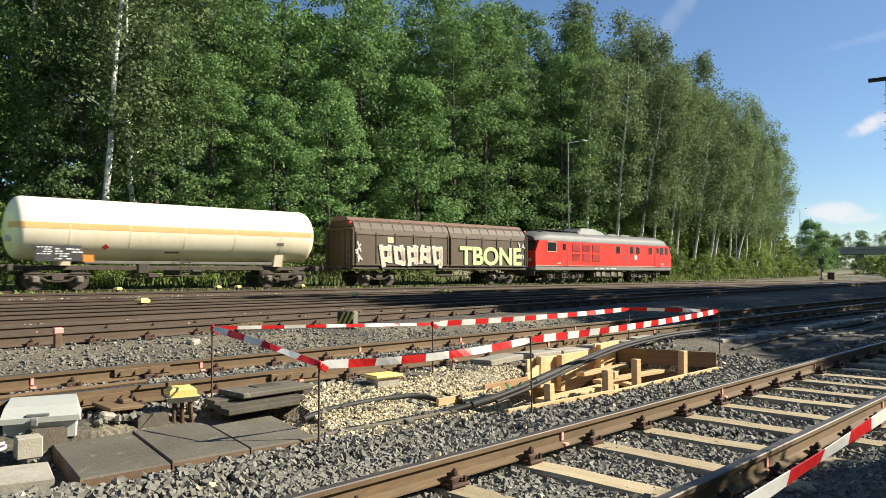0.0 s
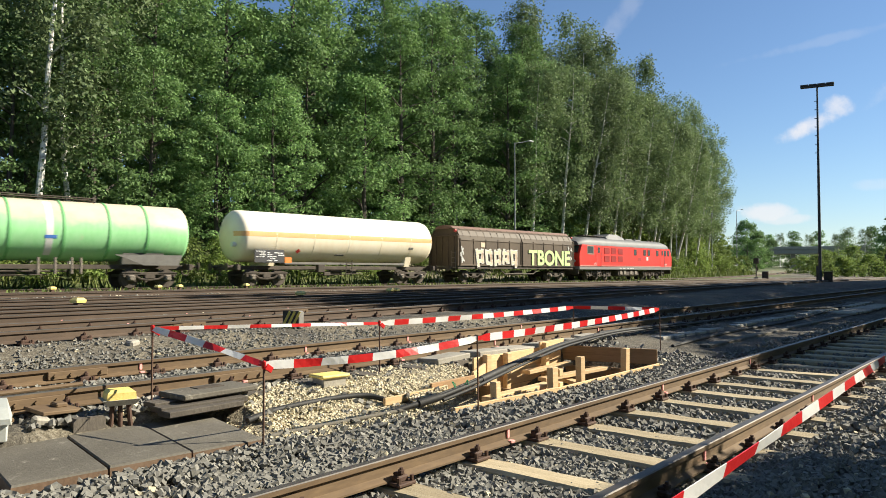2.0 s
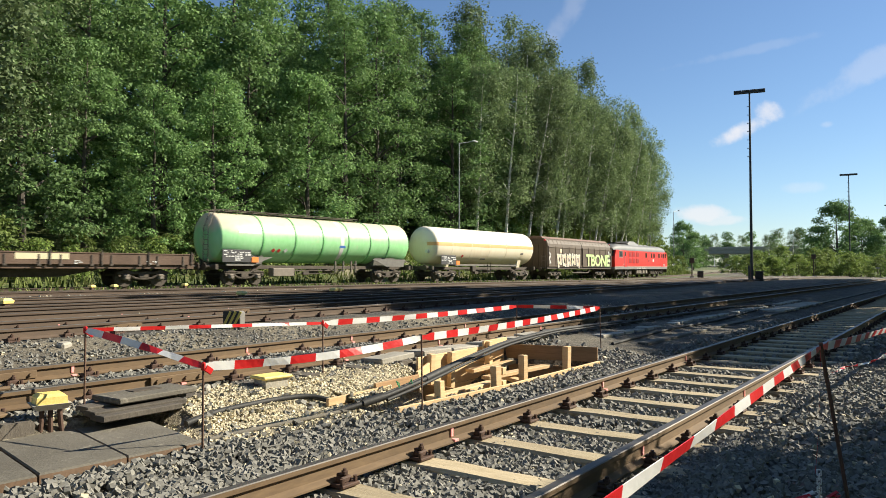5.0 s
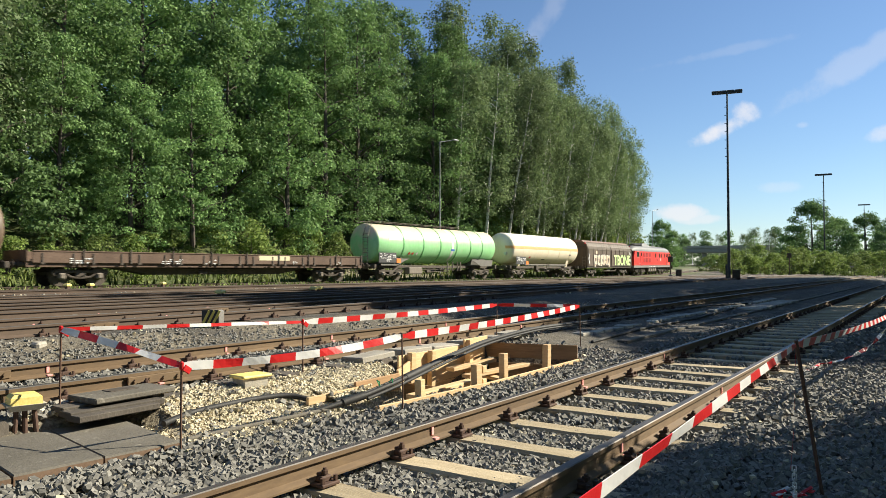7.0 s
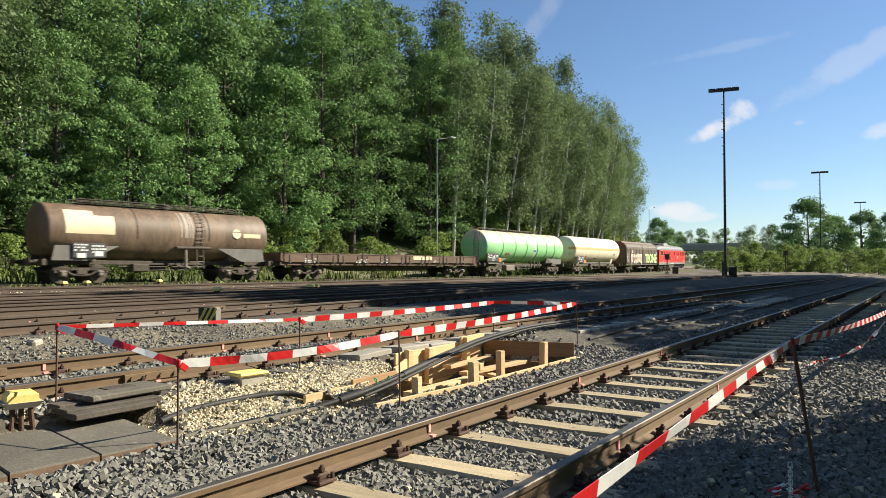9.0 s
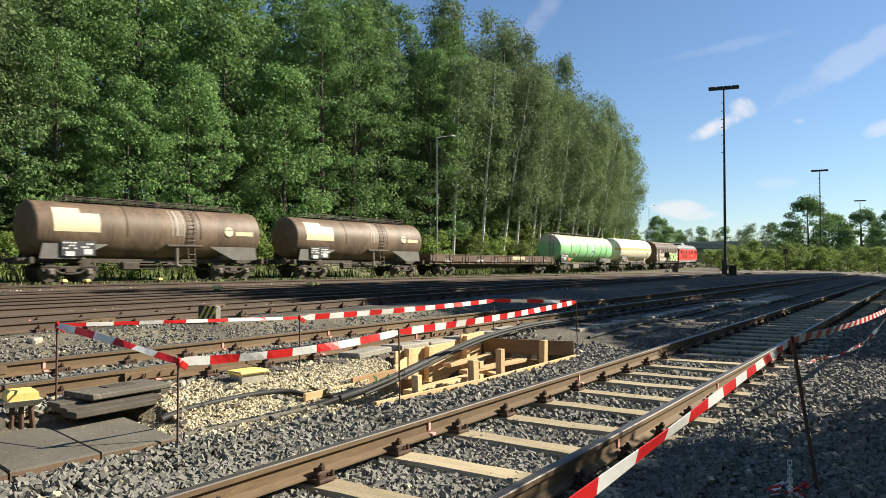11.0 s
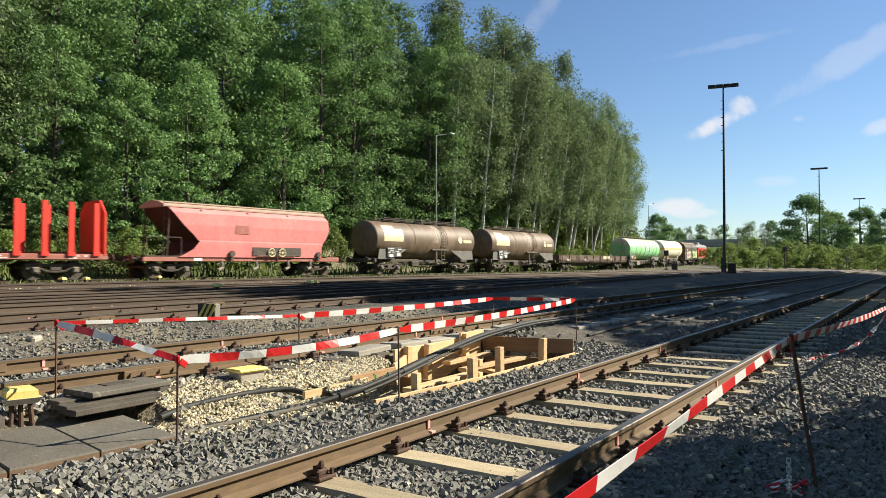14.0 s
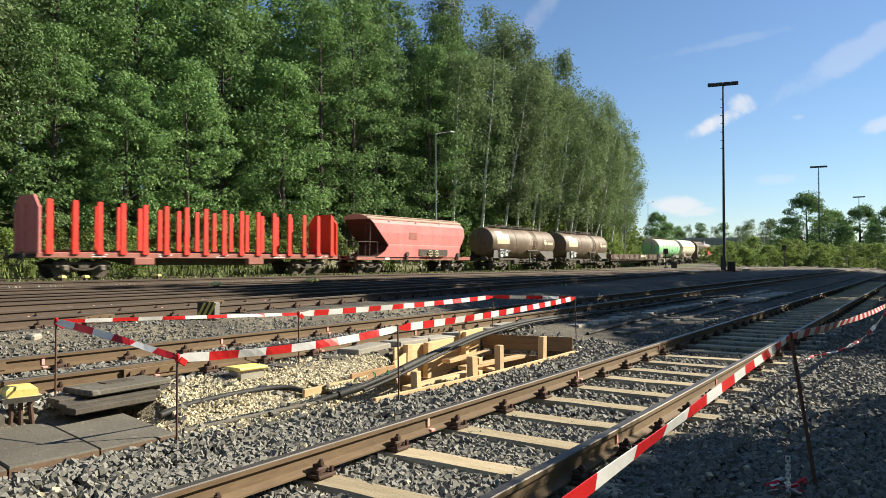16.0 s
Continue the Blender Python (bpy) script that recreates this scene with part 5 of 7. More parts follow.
def stanchion_mesh():
    b = Build()
    b.loft([[(-0.13 * k, -0.05, z), (0.13 * k, -0.05, z), (0.13 * k, 0.07, z), (-0.13 * k, 0.07, z)] for z, k in ((0, 1.0), (2.48, 0.92), (2.52, 0.8))])
    b.box((0, -0.06, 0.02), (0.34, 0.06, 0.2), 0.01)
    return b.mesh("stanchion", STAKERED)


def stake_wagon():
    L = 18.9
    h = L / 2
    v = thing("stake_wagon", "empty timber wagon with bright red upright stanchions", "stake wagon")
    part("deck", Build().box((0, 0, 1.20), (L, 2.7, 0.10), 0.02), REDFLOOR, v)
    part("sole_bar", Build().box((0, -1.30, 1.10), (L, 0.12, 0.26), 0.02).box((0, 1.30, 1.10), (L, 0.12, 0.26), 0.02), REDFLOOR, v)
    st = stanchion_mesh()
    n = 16
    for i in range(n):
        x = -h + 0.55 + (L - 1.1) * i / (n - 1)
        for y, r in ((-1.36, 0), (1.36, 180)):
            part("stanchion", st, None, v, "bright red upright stanchion", at=pose(x, y, 1.22, 0, 0, r))
        part("bunk", Build().box((x, 0, 1.30), (0.16, 2.6, 0.12), 0.02), UNDER, v)
    for sx in (-1, 1):
        b = Build()
        b.prism([(-1.38, 1.2), (-1.38, 3.3), (-0.8, 3.95), (0.8, 3.95), (1.38, 3.3), (1.38, 1.2)], sx * (h - 0.12) - 0.05, sx * (h - 0.12) + 0.05)
        for y in (-0.9, 0, 0.9):
            b.box((sx * (h - 0.04), y, 2.4), (0.08, 0.12, 2.3), 0.02)
        part("end_wall", b, HOPPER if sx < 0 else STAKERED, v, "red steel headboard")
    w = Build()
    rnd = random.Random(3)
    for x in (-6.5, -3.0, 0.5, 4.5, 8.0):
        rivet_plate(w, x, 1.1, 0.8, 0.2, rnd, -1.365, 2)
    part("marking", w, WHITEP, v, "pale unreadable markings")
    g = Build()
    g.loft([[(x, y, z) for y, z in ((-0.5, 1.0), (-0.5, zz), (0.5, zz), (0.5, 1.0))] for x, zz in ((-5.5, 0.9), (-4.0, 0.6), (4.0, 0.6), (5.5, 0.9))])
    part("centre_girder", g, UNDER, v)
    for x in (-4.2, 2.8):
        part("tool_box", Build().box((x, -1.2, 0.8), (1.1, 0.4, 0.36), 0.03), REDFLOOR, v)
    gear(v, h, 1.8, (-h + 2.3, h - 2.3), -152.75)


locomotive()
sliding_wall_wagon()
cream_tank()
green_tank()
flat_wagon()
brown_tank(-102.1, "weathered brown tank wagon with a broad cream panel", 2.4)
brown_tank(-117.5, "soot-brown tank wagon with cream panel and pale streaks", 2.2)
hopper_wagon()
stake_wagon()
# ---- trees and shrubs ----
def leaf_cloud(rng, boughs, per, size, droop=0.0, flat=0.46):
    """Many small leaf blades gathered on boughs: (centre, radius) list."""
    cs = np.array([b[0] for b in boughs], dtype=float)
    rs = np.array([b[1] for b in boughs], dtype=float)
    per *= 2
    size *= 0.78
    n = len(cs) * per
    d = rng.normal(size=(n, 3))
    d /= np.linalg.norm(d, axis=1)[:, None]
    d *= rng.random((n, 1)) ** 0.33
    r = np.repeat(rs, per)[:, None]
    off = d * r
    off[:, 2] *= flat if not droop else 1.0 + droop
    if not droop:
        off[:, 2] -= 0.18 * (off[:, 0] ** 2 + off[:, 1] ** 2) / r[:, 0]
    p = np.repeat(cs, per, axis=0) + off
    nrm = d * 0.7 + rng.normal(size=(n, 3)) * 0.45 + np.array([0, 0, 0.55])
    nrm /= np.linalg.norm(nrm, axis=1)[:, None]
    a = np.cross(nrm, rng.normal(size=(n, 3)))
    a /= np.linalg.norm(a, axis=1)[:, None]
    b = np.cross(nrm, a)
    s = (size * rng.uniform(0.6, 1.35, n))[:, None]
    v = np.stack([p - b * s * 0.62, p + b * s * 0.62, p + a * s * 1.25], 1).reshape(-1, 3)
    return v


def leaf_mesh(name, verts, material, k=3):
    n = len(verts) // k
    me = bpy.data.meshes.new(name)
    me.vertices.add(len(verts))
    me.vertices.foreach_set("co", verts.ravel().astype(np.float32))
    me.loops.add(k * n)
    me.loops.foreach_set("vertex_index", np.arange(k * n, dtype=np.int32))
    me.polygons.add(n)
    me.polygons.foreach_set("loop_start", np.arange(0, k * n, k, dtype=np.int32))
    me.polygons.foreach_set("loop_total", np.full(n, k, dtype=np.int32))
    me.materials.append(material)
    me.update(calc_edges=True)
    me.validate()
    return me


def trunk_mesh(rng, height, r0, limbs, material, lean=0.03, low=0.3, spread=2.5):
    b = Build()
    pts = [(0.0, 0.0, -0.4)]
    x = y = 0.0
    k = 7
    for i in range(1, k + 1):
        x += rng.normal() * lean * height / k
        y += rng.normal() * lean * height / k
        pts.append((x, y, height * i / k))
    for i in range(k):
        b.tube(pts[i], pts[i + 1], r0 * (1 - 0.88 * i / k), r0 * (1 - 0.88 * (i + 1) / k), 8)
    for _ in range(limbs):
        f = rng.uniform(low, 0.9)
        i = min(k - 1, int(f * k))
        base = Vector(pts[i]).lerp(Vector(pts[i + 1]), f * k - i)
        a = rng.uniform(0, 6.283)
        ln = spread * rng.uniform(0.6, 1.1) * (1.15 - f * 0.7)
        mid = base + Vector((math.cos(a) * ln * 0.5, math.sin(a) * ln * 0.5, ln * 0.35))
        tip = base + Vector((math.cos(a) * ln, math.sin(a) * ln, ln * 0.55))
        rr = r0 * (1 - 0.85 * f) * 0.5
        b.tube(base, mid, rr, rr * 0.65, 5)
        b.tube(mid, tip, rr * 0.65, rr * 0.2, 5)
    return b.mesh("trunk", material)


def broad_boughs(rng, n, low, high, wide, r0, r1):
    out = []
    for _ in range(n):
        f = rng.random()
        z = low + (high - low) * f
        w = wide * (0.55 + 0.45 * math.sin(math.pi * min(1, f * 0.9 + 0.25))) * (1 if f < 0.6 else math.sqrt(max(0.03, 1 - ((f - 0.6) / 0.42) ** 2)))
        a = rng.uniform(0, 6.283)
        q = w * rng.uniform(0.35, 1.0) ** 0.5
        out.append(((math.cos(a) * q, math.sin(a) * q, z), rng.uniform(r0, r1)))
    return out


def slim_boughs(rng, n, low, high, wide, r0, r1):
    out = []
    for _ in range(n):
        f = rng.random() ** 0.9
        z = low + (high - low) * f
        w = wide * (0.35 + 0.65 * math.sin(math.pi * (0.12 + 0.8 * f)))
        a = rng.uniform(0, 6.283)
        q = w * rng.uniform(0.2, 1.0) ** 0.6
        out.append(((math.cos(a) * q, math.sin(a) * q, z), rng.uniform(r0, r1)))
    return out


TREES = {}


def make_trees():
    rng = np.random.default_rng(5)
    for k in range(4):
        boughs = broad_boughs(rng, 140, 1.0, 15.6, 4.1, 0.7, 1.4)
        TREES["broad", k] = (trunk_mesh(rng, 14.5, 0.26, 14, BARK, 0.03, 0.2, 3.2), leaf_mesh("crown", leaf_cloud(rng, boughs, 48, 0.2), LEAF_A))
    for k in range(4):
        boughs = slim_boughs(rng, 100, 5.6, 20.2, 3.0, 0.55, 1.25)
        TREES["birch", k] = (trunk_mesh(rng, 19.5, 0.2, 16, BIRCHBARK, 0.035, 0.3, 2.0), leaf_mesh("crown", leaf_cloud(rng, boughs, 44, 0.195, droop=0.2), LEAF_B))
    for k in range(4):
        boughs = broad_boughs(rng, 34, 0.05, 2.5, 1.35, 0.3, 0.6)
        TREES["shrub", k] = (trunk_mesh(rng, 1.8, 0.04, 5, BARK, 0.06, 0.1, 0.8), leaf_mesh("crown", leaf_cloud(rng, boughs, 25, 0.142), LEAF_C))
    for k in range(3):
        boughs = broad_boughs(rng, 200, 2.0, 25.0, 4.9, 0.8, 1.5)
        TREES["tall", k] = (trunk_mesh(rng, 23.5, 0.34, 18, BARK, 0.025, 0.2, 4.0), leaf_mesh("crown", leaf_cloud(rng, boughs, 40, 0.222), LEAF_A))
    for k in range(2):
        boughs = broad_boughs(rng, 120, 0.8, 13.0, 5.6, 1.0, 1.9)
        TREES["round", k] = (trunk_mesh(rng, 10, 0.35, 10, BARK, 0.02, 0.2, 4.0), leaf_mesh("crown", leaf_cloud(rng, boughs, 56, 0.29), LEAF_A))
    for k in range(2):
        boughs = broad_boughs(rng, 90, 0.3, 17.0, 4.6, 1.0, 1.9)
        TREES["screen", k] = (trunk_mesh(rng, 15.5, 0.26, 6, BARK, 0.03, 0.25, 3.0), leaf_mesh("crown", leaf_cloud(rng, boughs, 10, 0.62), LEAF_A))
    for k in range(2):
        boughs = broad_boughs(rng, 110, 1.6, 15.6, 4.0, 0.9, 1.6)
        TREES["coarse", k] = (trunk_mesh(rng, 14.5, 0.26, 10, BARK, 0.03, 0.25, 3.0), leaf_mesh("crown", leaf_cloud(rng, boughs, 24, 0.33), LEAF_A))


make_trees()
WORDS = {"broad": ("broad_tree", "leafy green maple tree on the wooded bank", "tree", "trees on the bank"),
         "birch": ("birch_tree", "slender white-barked birch with drooping dark foliage", "tree", "birches on the bank"),
         "shrub": ("shrub", "bushy green shrub at the foot of the bank", "shrub", "shrubs along the track"),
         "tall": ("broad_tree", "tall leafy green tree high on the wooded bank", "tree", "trees on the bank"),
         "round": ("round_tree", "round-crowned dark green tree beyond the scrub", "tree", "distant trees"),
         "screen": ("broad_tree", "dark leafy tree deep in the wood", "tree", "trees on the bank"),
         "coarse": ("broad_tree", "dense green tree deep in the wood", "tree", "trees on the bank")}


def plant(kind, k, x, y, size, turn, z=None, stretch=1.0, label="", group=""):
    trunk, crown = TREES[kind, k]
    name, words, cat, grp = WORDS[kind]
    t = thing(name, label or words, cat, group or grp, at=pose(x, y, land(x, y) - 0.1 if z is None else z, 0, 0, turn))
    t.scale = (size, size, size * stretch)
    part("trunk", trunk, None, t, "white birch bark" if kind == "birch" else "")
    part("crown", crown, None, t)
    return t


def canopy(s):
    """Height of the tree tops along the track."""
    return steps(s, (-40, 0, 30, 60, 85, 105, 122, 132, 140), (29, 29, 29, 27.5, 28, 27, 23.5, 18, 13))


def wood():
    rnd = random.Random(12)
    s = -32.0
    while s < 134:                                     # front trees, broad-leaved, thinning to birches
        birchy = s > 72
        lat = rnd.uniform(8.5, 12.5)
        x, y, _ = line(s, lat)
        if not birchy and s > 36 and rnd.random() < 0.7:
            plant("tall", rnd.randrange(3), x, y, rnd.uniform(0.78, 0.98), rnd.uniform(0, 360), stretch=rnd.uniform(0.95, 1.1))
            s += rnd.uniform(4.4, 5.8)
        elif not birchy:
            plant("broad", rnd.randrange(4), x, y, rnd.uniform(0.72, 1.0), rnd.uniform(0, 360), stretch=rnd.uniform(0.95, 1.15))
            s += rnd.uniform(3.6, 5.2)
        else:
            plant("birch", rnd.randrange(4), x, y, canopy(s) / 21.5 * rnd.uniform(0.72, 1.06), rnd.uniform(0, 360), stretch=rnd.uniform(0.9, 1.1))
            s += rnd.uniform(2.6, 3.8)
    s = -34.0
    while s < 132:                                     # second row, taller
        lat = rnd.uniform(14.5, 19)
        x, y, _ = line(s, lat)
        if s < 50 and rnd.random() < 0.75:
            plant("tall", rnd.randrange(3), x, y, canopy(s) / 28 * rnd.uniform(0.9, 1.1), rnd.uniform(0, 360), stretch=rnd.uniform(0.95, 1.05))
            s += rnd.uniform(4.6, 6.4)
        else:
            plant("birch", rnd.randrange(4), x, y, canopy(s) / 20 * rnd.uniform(0.78, 1.12), rnd.uniform(0, 360), stretch=rnd.uniform(0.92, 1.1))
            s += rnd.uniform(3.0, 4.6)
    s = -34.0
    while s < 124:                                     # deep rows
        x, y, _ = line(s, rnd.uniform(22, 32))
        plant("coarse", rnd.randrange(2), x, y, canopy(s) / 17.5 * rnd.uniform(0.75, 0.95), rnd.uniform(0, 360), stretch=1.05)
        s += rnd.uniform(6, 9)
    s = -36.0
    while s < 120:                                     # the wood goes on behind
        x, y, _ = line(s, rnd.uniform(35, 41))
        plant("screen", rnd.randrange(2), x, y, canopy(s) / 20 * rnd.uniform(0.85, 1.0), rnd.uniform(0, 360))
        s += rnd.uniform(4.2, 5.4)
    for s, lat, size in ((60, 17.5, 1.06), (66, 15.0, 1.08), (71, 17.0, 1.02)):
        x, y, _ = line(s, lat)
        plant("tall", int(s) % 3, x, y, size, 50 * s)
    s = -30.0
    while s < 128:                                     # shrubs and saplings along the foot
        x, y, _ = line(s, rnd.uniform(4.2, 8.5))
        if 36 < s < 50 and rnd.random() < 0.6:
            s += 1.2
            continue
        plant("shrub", rnd.randrange(4), x, y, rnd.uniform(0.55, 1.35), rnd.uniform(0, 360), stretch=rnd.uniform(0.8, 1.2))
        s += rnd.uniform(1.0, 1.9)
    s = 60.0
    while s < 132:                                     # taller bushes under the birches
        x, y, _ = line(s, rnd.uniform(7.5, 11))
        plant("shrub", rnd.randrange(4), x, y, rnd.uniform(1.1, 2.0), rnd.uniform(0, 360), stretch=1.1, label="tall leafy bush under the birches")
        s += rnd.uniform(2.4, 3.6)

    s = 72.0
    while s < 138:                                     # thick undergrowth behind the birch stems
        x, y, _ = line(s, rnd.uniform(13, 19))
        plant("shrub", rnd.randrange(4), x, y, rnd.uniform(2.2, 3.2), rnd.uniform(0, 360), label="thick undergrowth behind the birch stems")
        x, y, _ = line(s + 1.5, rnd.uniform(22, 27))
        plant("screen", rnd.randrange(2), x, y, canopy(s) / 24, rnd.uniform(0, 360))
        s += rnd.uniform(3.2, 4.4)
    leaning = ((9.0, 7.6, 1.15, 4), (11.2, 8.2, 0.95, -3), (57, 8.0, 0.95, 3), (61.5, 7.4, 1.0, 4), (66, 7.2, 1.0, 9), (69, 7.0, 0.92, 6), (73, 7.2, 1.0, 7), (75.5, 7.0, 0.9, 3),
               (80, 7.0, 1.0, 8), (84, 6.8, 0.95, 11), (87, 7.2, 1.0, 9), (91, 6.8, 0.9, 7), (95, 7.0, 0.95, 12), (99, 7.2, 0.9, 6), (104, 7.0, 0.92, 9), (110, 7.0, 0.85, 8))
    for s, lat, size, lean in leaning:                 # birches that lean out before the rest
        x, y, _ = line(s, lat)
        t = plant("birch", int(s) % 4, x, y, size, 0, stretch=1.1)
        c, n = math.cos(radians(AXIS)), math.sin(radians(AXIS))
        t.matrix_basis = Matrix.Translation((x, y, land(x, y) - 0.1)) @ Matrix.Rotation(radians(lean), 4, Vector((c, n, 0))) @ pose(0, 0, 0, 0, 0, 40 * s) @ Matrix.Diagonal((size, size, size * 1.1, 1))


wood()


def spot(px_pan, depth):
    """A place at that pan angle to the right and that distance."""
    a = radians(AXIS - px_pan)
    return math.cos(a) * depth, math.sin(a) * depth


def distance():
    rnd = random.Random(31)
    pan = 21.9
    while pan < 36:
        for dep in (128, 142, 165):
            x, y = spot(pan + rnd.uniform(-0.2, 0.2), dep + rnd.uniform(-10, 10))
            plant("shrub", rnd.randrange(4), x, y, rnd.uniform(1.45, 1.95) * dep / 150, rnd.uniform(0, 360), z=land(x, y) - 0.1, stretch=rnd.uniform(0.85, 1.1),
                  label="sunlit green scrub beyond the yard", group="scrub beyond the yard")
        pan += rnd.uniform(0.75, 1.15)
    for pan, dep in ((19.9, 150), (20.4, 146), (20.9, 152), (21.3, 147), (21.7, 140)):
        x, y = spot(pan, dep)
        plant("shrub", rnd.randrange(4), x, y, rnd.uniform(1.2, 1.45), rnd.uniform(0, 360), label="low dark scrub beside the far line", group="scrub beyond the yard")
    for pan, dep, kind, size, st in ((27.0, 205, "round", 1.35, 1.05), (28.5, 215, "round", 1.05, 1.05), (30.3, 210, "round", 1.05, 1.1), (32.2, 200, "round", 1.1, 1.0), (33.9, 210, "round", 1.2, 1.0),
                                     (23.2, 230, "birch", 0.8, 0.8), (24.2, 225, "birch", 0.76, 0.8), (22.6, 240, "birch", 0.7, 0.8), (25.4, 235, "round", 0.85, 1.0),
                                     (16.7, 190, "round", 0.75, 1.25), (17.4, 196, "round", 0.65, 1.15), (18.9, 300, "birch", 0.7, 0.9), (19.8, 310, "round", 0.8, 1.0), (20.8, 320, "birch", 0.85, 0.9), (18.3, 330, "round", 0.85, 1)):
        x, y = spot(pan, dep)
        plant(kind, rnd.randrange(2), x, y, size, rnd.uniform(0, 360), stretch=st, z=land(x, y) + 0.0, label="distant tree beyond the scrub", group="distant trees")
    # a belt of woodland closes the horizon
    for i in range(15):
        x, y = spot(15 + i * 1.6, 520 + rnd.uniform(-40, 40))
        plant("coarse", rnd.randrange(2), x, y, rnd.uniform(1.3, 1.8), rnd.uniform(0, 360), z=land(x, y), label="far woodland on the horizon", group="far woodland")
    # unseen trees beside and behind the filming place, whose shade falls on the yard
    for x, y, size, kind, st in ((10.42, -3.9, 0.46, "round", 0.95), (12.3, -7.3, 0.5, "round", 1.0), (14.4, -8.4, 0.70, "broad", 0.92), (17.7, -11.5, 0.80, "broad", 0.95), (25.2, -6.7, 0.74, "broad", 0.95), (29.5, -9.0, 0.9, "broad", 1.0),
                                 # the first five here are added round the camera to block sky light
                                 (2.0, -8.6, 1.25, "broad", 1.1), (-5.0, -5.6, 1.2, "broad", 1.1), (8.5, -14.0, 1.35, "broad", 1.1), (-9.5, 1.0, 1.2, "broad", 1.1), (-3.5, -14.0, 1.35, "broad", 1.1), (33.2, -6.5, 1.0, "round", 1.25), (40, -7, 1.1, "round", 1.6), (46.5, -7, 1.15, "round", 1.9), (54, -6.5, 1.15, "round", 1.9), (60, -7, 1.15, "round", 1.9),
                                 (65, -7.5, 1.6, "coarse", 1), (72, -6.5, 1.5, "coarse", 1), (80, -8, 1.6, "coarse", 1), (88, -7, 1.5, "coarse", 1), (96, -8, 1.6, "coarse", 1), (105, -7, 1.5, "coarse", 1), (114, -8, 1.5, "coarse", 1),
                                 (72, -15, 2.1, "coarse", 1), (84, -16, 2.1, "coarse", 1), (96, -15, 2.1, "coarse", 1), (108, -15, 2.1, "coarse", 1)):
        plant(kind, rnd.randrange(2), x, y, size, rnd.uniform(0, 360), z=-0.1, stretch=st, label="unseen shade tree beside the yard or round the camera place", group="shade trees")


distance()


def grass_tufts():
    rng = np.random.default_rng(3)
    vs = []
    n = 9000
    for i in range(n):
        s, lat = rng.uniform(-25, 128), 2.6 + 5.5 * rng.random() ** 1.4
        if i % 4 == 0:
            lat = rng.uniform(-3.4, -1.9)
            s = rng.uniform(-20, 70)
        x, y, _ = line(s, lat)
        z = land(x, y) - 0.05
        hgt = rng.uniform(0.2, 0.75) if lat > 0 else rng.uniform(0.1, 0.28)
        a = rng.uniform(0, 6.283)
        w = rng.uniform(0.03, 0.09)
        ux, uy = math.cos(a) * w, math.sin(a) * w
        tx, ty = rng.normal() * 0.12, rng.normal() * 0.12
        vs += [(x - ux, y - uy, z), (x + ux, y + uy, z), (x + ux * 0.5 + tx, y + uy * 0.5 + ty, z + hgt), (x - ux * 0.3 + tx, y - uy * 0.3 + ty, z + hgt * 0.9)]
    ob = new("grass", leaf_mesh("grass", np.array(vs), GRASS, 4))
    tagged(ob, "rank green and yellow grass along the main line", "grass", kind="stuff")


grass_tufts()
# ---- stones ----
def scatter(name, label, rng, spots_xyz, sizes, material):
    """Crushed stones, each a skewed, chipped block, joined as one heap."""
    n = len(spots_xyz)
    cube = np.array([(x, y, z) for x in (-1, 1) for y in (-1, 1) for z in (-1, 1)], float)
    v = np.repeat(cube[None], n, 0) * rng.uniform(0.68, 1.05, (n, 8, 1)) + rng.uniform(-0.2, 0.2, (n, 8, 3))
    v *= rng.uniform(0.55, 1.15, (n, 1, 3)) * sizes[:, None, None] * 0.54
    q = rng.normal(size=(n, 4))
    q /= np.linalg.norm(q, axis=1)[:, None]
    w, x, y, z = q.T
    m = np.stack([1 - 2 * (y * y + z * z), 2 * (x * y - z * w), 2 * (x * z + y * w), 2 * (x * y + z * w), 1 - 2 * (x * x + z * z), 2 * (y * z - x * w),
                  2 * (x * z - y * w), 2 * (y * z + x * w), 1 - 2 * (x * x + y * y)], 1).reshape(n, 3, 3)
    v = np.einsum("nij,nkj->nki", m, v) + spots_xyz[:, None, :]
    f = np.array([(0, 1, 3, 2), (4, 6, 7, 5), (0, 4, 5, 1), (2, 3, 7, 6), (0, 2, 6, 4), (1, 5, 7, 3)])
    faces = (f[None] + (np.arange(n) * 8)[:, None, None]).reshape(-1)
    me = bpy.data.meshes.new(name)
    me.vertices.add(8 * n)
    me.vertices.foreach_set("co", v.reshape(-1).astype(np.float32))
    me.loops.add(24 * n)
    me.loops.foreach_set("vertex_index", faces.astype(np.int32))
    me.polygons.add(6 * n)
    me.polygons.foreach_set("loop_start", np.arange(0, 24 * n, 4, dtype=np.int32))
    me.polygons.foreach_set("loop_total", np.full(6 * n, 4, dtype=np.int32))
    me.materials.append(material)
    me.update(calc_edges=True)
    me.shade_flat()
    tagged(new(name, me), label, "ballast", kind="stuff")


def clear_of(x, y):
    """False where slabs, boxes, the pit and its boards lie."""
    if 4.76 < y < 6.05 and 1.62 + (y - 4.8) * 0.15 < x < 3.40 + (y - 4.76) * 0.21:
        return False
    if 5.12 < y < 5.85 and 0.98 < x < 1.72 or 5.95 < y < 6.5 and 1.4 < x < 2.2:
        return False
    if 7.25 < x < 10.45 and 4.5 < y < 6.02:
        return False
    if 5.5 < x < 7.3 and 4.66 < y < 5.4 and y < 4.8 + (x - 5.3) * 0.4:
        return False
    return True


